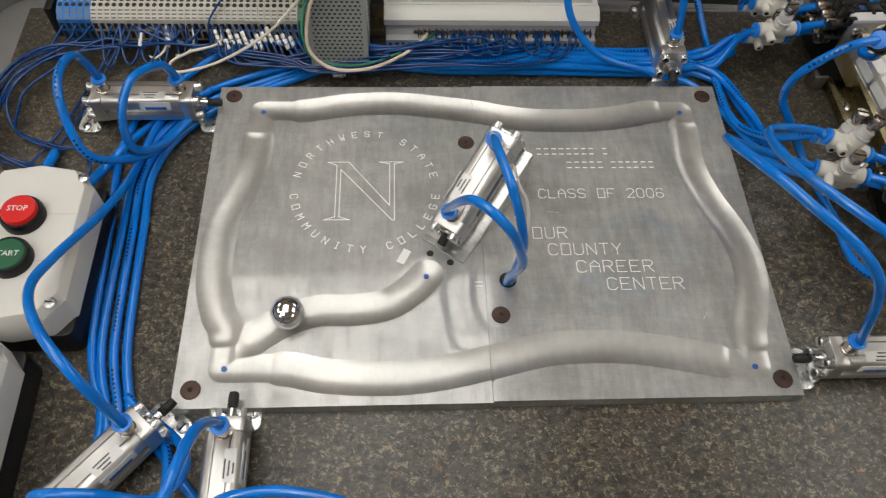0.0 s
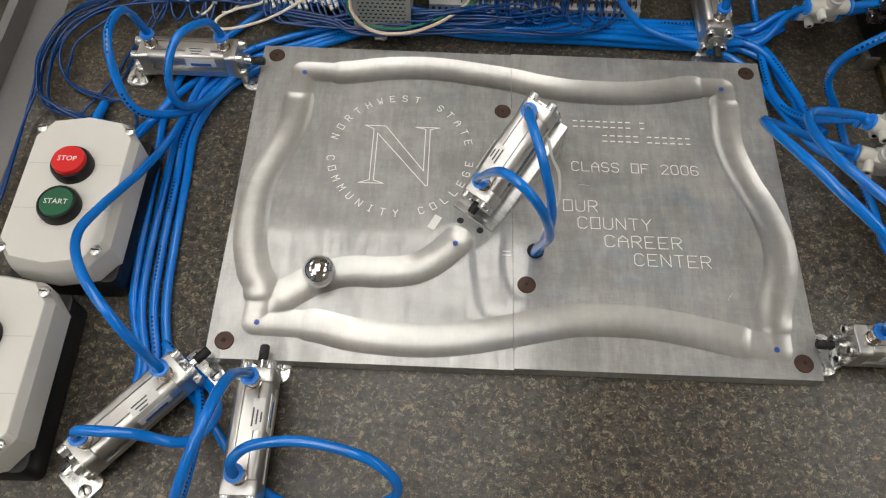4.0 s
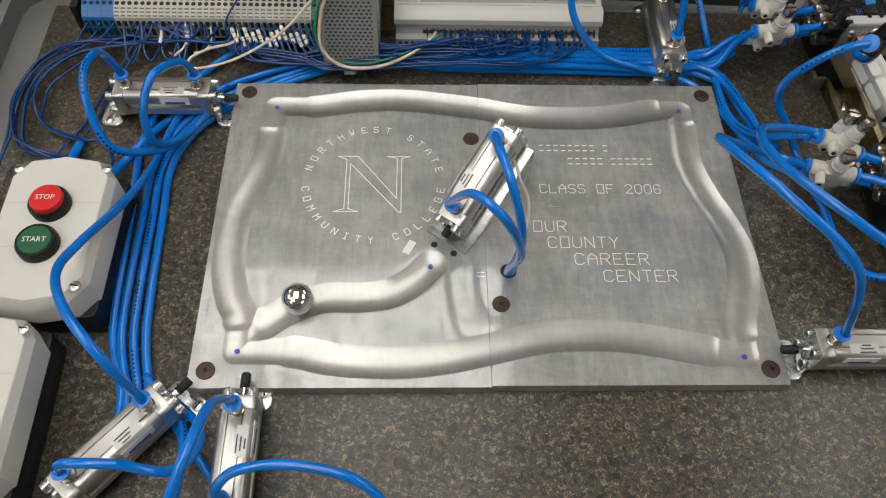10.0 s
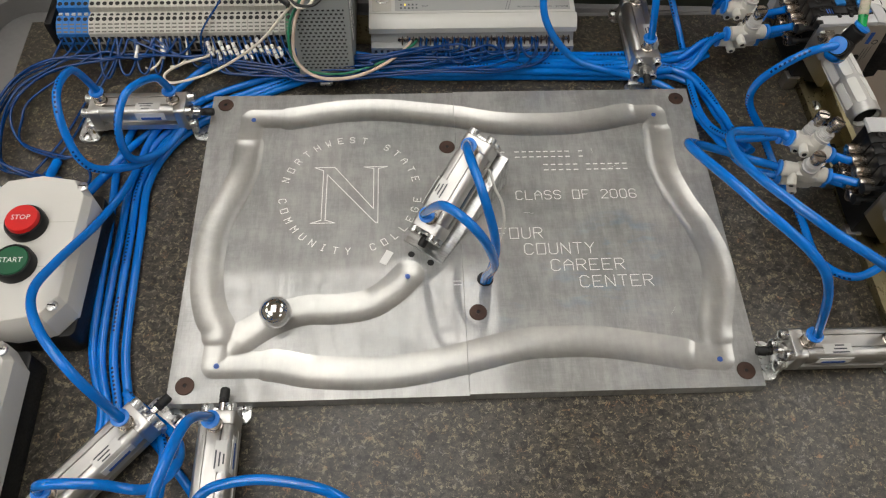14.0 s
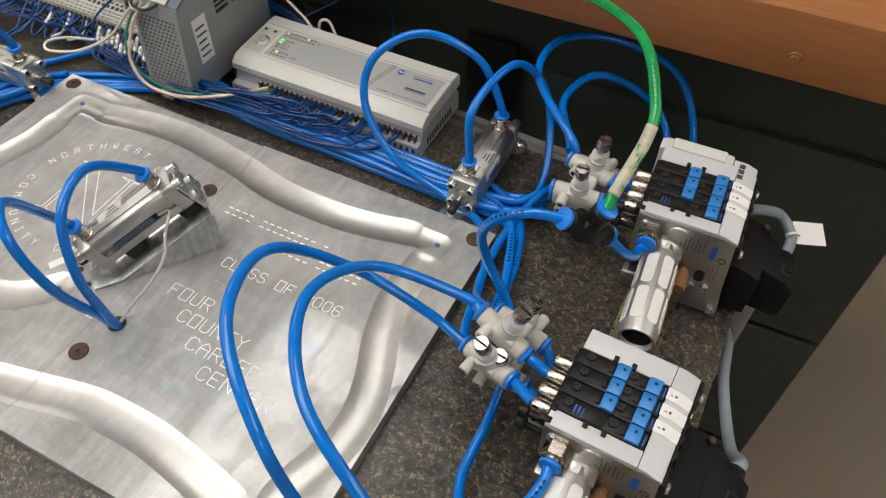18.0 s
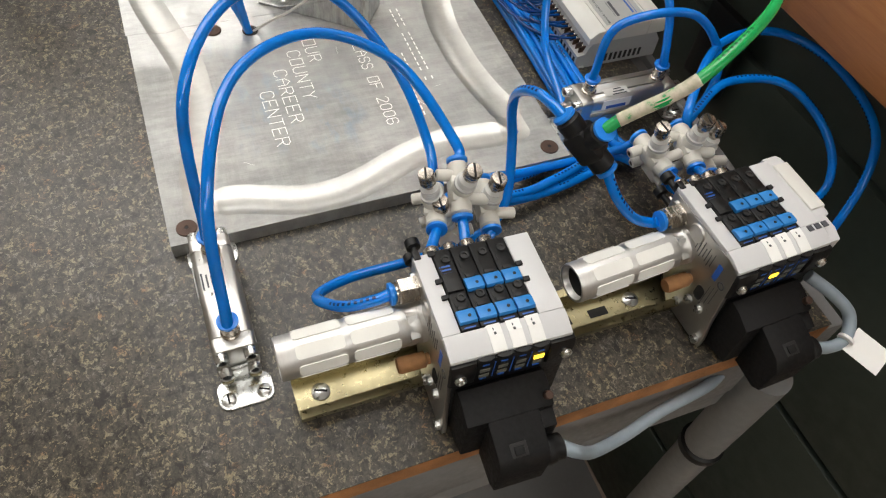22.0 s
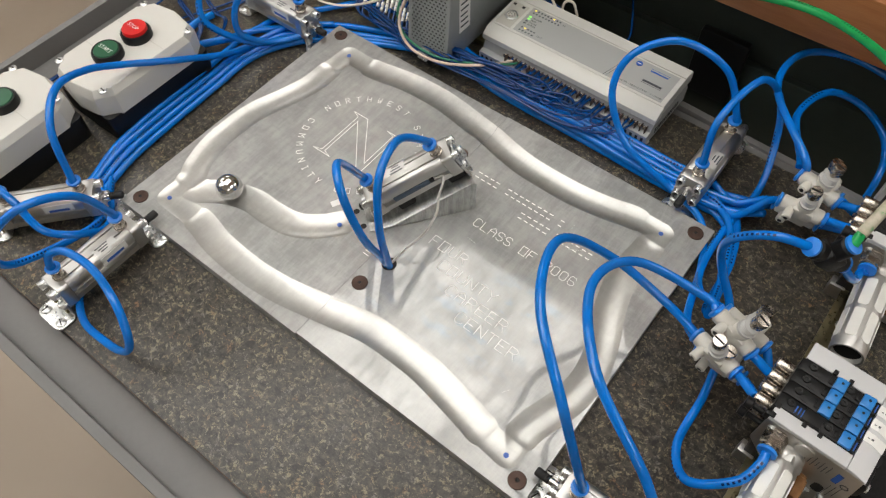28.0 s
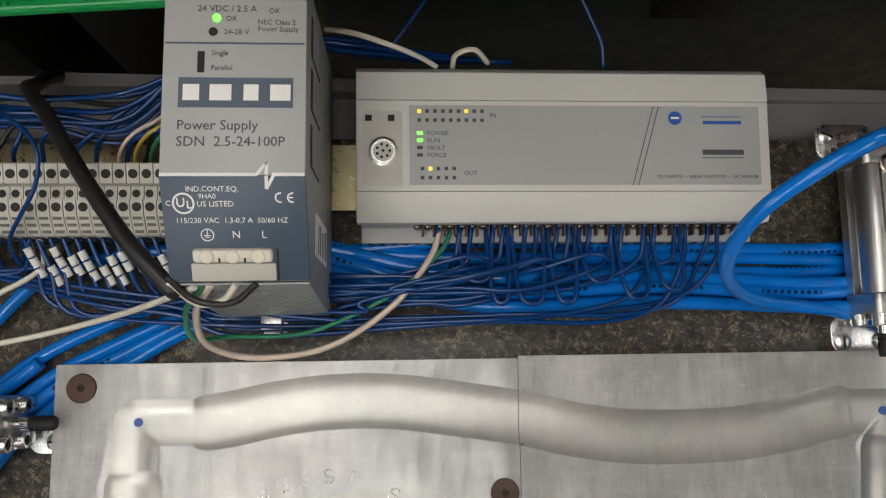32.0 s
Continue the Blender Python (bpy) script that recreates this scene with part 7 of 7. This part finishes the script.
# wires gathered under the strip's end, swinging along the tray's rim to the button boxes
for k in range(9):
    u = lambda s: rw.uniform(-s, s)
    x = (-0.149, -0.137, -0.124, -0.104, -0.086, -0.061, -0.040, -0.022, -0.008)[k]
    d = (0.004, 0.0, 0.012, 0.003, 0.009, 0.0, 0.020, 0.006, 0.026)[k] + u(.002)
    lie = 0.008 + 0.0035 * (k % 4)
    run_x = [q for q in (-0.050, -0.085, -0.115) if q < x - 0.018]
    pts = [(x, 0.3655, 0.0300), (x - 0.001, 0.3615, 0.0285), (x - 0.010 + u(.004), 0.3525 + u(.004), 0.021 + u(.004))]
    pts += [(q, 0.3490 + u(.005), 0.020 + u(.004)) for q in run_x]
    pts += [(-0.158 + d * 0.3, 0.3440 - d * 0.7, lie + 0.008), (-0.190 + d * 0.6, 0.3260 - d * 0.9, lie + 0.003), (-0.2035 + d, 0.2860 + u(.006), lie)]
    if k not in (6, 8):
        pts += [(-0.1975 + d, 0.2480 - d * 0.3, lie)]
    if k in (6, 8):
        pts += [(-0.172, 0.2560 + u(.004), 0.006), (-0.135, 0.2400 + u(.003), 0.006), (-0.112, 0.2340 + u(.004), 0.009), (-0.100, 0.2120, 0.008), (-0.110, 0.1900, 0.010)]
    elif k in (1, 5):
        pts += [(-0.2000, 0.2120, 0.006), (-0.1990 + 0.0005 * k, 0.150, 0.005), (-0.1975 + 0.0005 * k, 0.060, 0.004), (-0.1950, 0.020, 0.005), (-0.1650, -0.020, 0.008)]
    else:
        pts += [(-0.1830 + d * 0.6, 0.2260 + u(.003), lie), (-0.1520, 0.2150 + u(.004), 0.009 + u(.003)), (-0.124, 0.2080 + u(.004), 0.010), (-0.112 + u(.006), 0.1900, 0.012)]
    wire_run(pts, M_WIRE, "dark blue wire curving to the button boxes")
for x, x1 in ((-0.098, -0.1590), (-0.092, -0.1480)):
    wire_run([(x, 0.3655, 0.0300), (x - 0.001, 0.3610, 0.0280), (x - 0.010, 0.3460, 0.0150), (x - 0.0240, 0.3160, 0.0050), ((x + x1) / 2 - 0.008, 0.2640, 0.0030), (x1, 0.2120, 0.0040), (x1 - 0.004, 0.1900, 0.0060)], M_WIRE, "dark blue wire crossing straight to the button boxes")
for k in range(6):
    x = -0.115 + 0.017 * k
    wd, dp = rw.uniform(0.010, 0.022), rw.uniform(0.012, 0.026)
    wire_run([(x, 0.3655, 0.0300), (x + 0.001, 0.362, 0.028), (x + wd * 0.2, 0.362 - dp, 0.012), (x + wd * 0.6, 0.360 - dp * 1.1, 0.010), (x + wd, 0.363 - dp * 0.5, 0.020), (x + wd, 0.3655, 0.0300)], M_WIRE, "dark blue loop between two terminals")
    if k % 2:
        mk = tube_mesh("wire_marker", [(x + wd * 0.95, 0.3605 - dp * 0.6, 0.0185), (x + wd * 0.99, 0.363 - dp * 0.4, 0.0215), (x + wd, 0.3665 - dp * 0.3, 0.025)], 0.0020, M_MARK, 2, 8)
        tagged(new("wire_marker", mk), "white sleeve marker on a blue wire", "marker", "white wire markers")
# wires behind the strip gather into a loose bundle that runs to the power supply
for k in range(18):
    u = lambda s: rw.uniform(-s, s)
    x = -0.152 + 0.0118 * k + u(.005)
    yb, zb = 0.414 + 0.018 * rw.random(), 0.036 + 0.012 * rw.random()
    rise = rw.uniform(0.016, 0.040)
    run_x = [q for q in (-0.10, -0.05, 0.0, 0.04) if q > x + rise + 0.012]
    wire_run([(x, 0.3975, 0.0180), (x + 0.15 * rise, 0.4040 + u(.002), 0.0240), (x + 0.45 * rise, 0.4105 + u(.003), 0.6 * zb + 0.014), (x + rise, yb, zb)] + [(q, yb + u(.005), zb + u(.005)) for q in run_x] + [(0.072 + u(.006), 0.446 + u(.004), zb + 0.002), (0.105, 0.458, 0.044 + u(.006)), (0.150, 0.459 + u(.003), 0.032 + u(.006)), (0.20 + u(.03), 0.457, 0.022)], M_WIRE if k % 6 != 4 else M_WIREB, "dark blue wire in the bundle behind the terminal strip")
    if k in (2, 4, 7):
        mk = tube_mesh("wire_marker", [(x + 0.006, yb - 0.003, zb + 0.003), (x + 0.010, yb, zb + 0.004), (x + 0.014, yb + 0.002, zb + 0.004)], 0.0026, M_MARK, 2, 8)
        tagged(new("wire_marker", mk), "white sleeve marker on a blue wire", "marker", "white wire markers")
for k, (mt, nm) in enumerate(((M_WIREP, "pink"), (M_WIREY, "yellow"), (M_WIREG, "green"), (M_WIREW, "white"), (M_WIREP, "pink"))):
    x = 0.030 + 0.0075 * k
    wire_run([(x, 0.3975, 0.0180), (x + 0.003, 0.4040, 0.0320), (x + 0.013, 0.4110, 0.0440 + 0.001 * k), (x + 0.026, 0.4200, 0.0430), (x + 0.05, 0.440, 0.036)], mt, "thin " + nm + " wire behind the terminal strip", group="coloured wires", r=0.0010)
# white, green and black leads
for pts, mt, lab, r in (
    ([(-0.004, 0.3655, 0.0300), (-0.006, 0.350, 0.022), (-0.030, 0.334, 0.026), (-0.046, 0.322, 0.024), (-0.038, 0.313, 0.022), (0.0, 0.318, 0.030), (0.045, 0.326, 0.055), (0.075, 0.331, 0.086), (0.090, 0.334, 0.102)], M_WIREW, "white wire bowed from the strip to the power supply", 0.0014),
    ([(-0.030, 0.3655, 0.0300), (-0.031, 0.350, 0.018), (-0.039, 0.341, 0.016), (-0.047, 0.344, 0.012)], M_WIREW, "short white wire under the terminal strip", 0.0012),
    ([(-0.055, 0.3655, 0.0300), (-0.056, 0.350, 0.017), (-0.065, 0.341, 0.012), (-0.072, 0.345, 0.010)], M_WIREW, "short white wire under the terminal strip", 0.0012),
    ([(0.096, 0.335, 0.102), (0.085, 0.325, 0.080), (0.083, 0.312, 0.052), (0.102, 0.306, 0.034), (0.135, 0.311, 0.029), (0.165, 0.330, 0.027), (0.184, 0.354, 0.023), (0.189, 0.368, 0.0185)], M_WIREP, "cream pink lead from the power supply to the controller", 0.0016),
    ([(0.093, 0.335, 0.101), (0.082, 0.326, 0.084), (0.079, 0.315, 0.060), (0.088, 0.316, 0.034), (0.125, 0.318, 0.026), (0.165, 0.336, 0.025), (0.188, 0.356, 0.022), (0.195, 0.368, 0.0185)], M_WIREG, "green earth lead from the power supply", 0.0013),
    ([(0.106, 0.335, 0.103), (0.100, 0.329, 0.099), (0.090, 0.328, 0.098), (0.080, 0.336, 0.103)], M_WIREW, "white lead at the power supply connector", 0.0014),
    ([(0.114, 0.335, 0.104), (0.104, 0.328, 0.100), (0.090, 0.329, 0.100), (0.080, 0.338, 0.105)], M_WIREB, "black lead at the power supply connector", 0.0014),
    ([(0.134, 0.462, 0.05), (0.150, 0.456, 0.058), (0.175, 0.452, 0.046), (0.188, 0.449, 0.036)], M_WIREW, "white wire behind the controller", 0.0014),
    ([(0.196, 0.449, 0.030), (0.197, 0.452, 0.044), (0.206, 0.454, 0.046), (0.214, 0.452, 0.034)], M_WIREW, "white wire behind the controller", 0.0014),
    ([(-0.030, 0.43, 0.040), (0.005, 0.405, 0.062), (0.008, 0.385, 0.060), (-0.012, 0.362, 0.040), (-0.014, 0.352, 0.022), (-0.012, 0.3655, 0.0300)], M_WIRE, "dark blue wire looped over the terminals", 0.0011),
    ([(0.16, 0.455, 0.030), (0.20, 0.50, 0.045), (0.24, 0.51, 0.05), (0.27, 0.47, 0.035), (0.275, 0.452, 0.028)], M_WIRE, "dark blue wire arching behind the controller", 0.0011),
):
    wire_run(pts, mt, lab, r, group="supply leads", name="lead", n=9)
hose([(0.0835, 0.3315, 0.098), (0.078, 0.336, 0.100), (0.062, 0.353, 0.098), (0.040, 0.380, 0.086), (0.016, 0.411, 0.068), (-0.002, 0.4300, 0.050), (-0.010, 0.4400, 0.030), (-0.012, 0.462, -0.02), (-0.010, 0.50, -0.2), (0.0, 0.52, -0.6), (0.0, 0.55, FLOOR + 0.005)], "thick black mains cable to the power supply", r=0.0036, mat=M_WIREB, name="mains_cable", category="cable", group="")
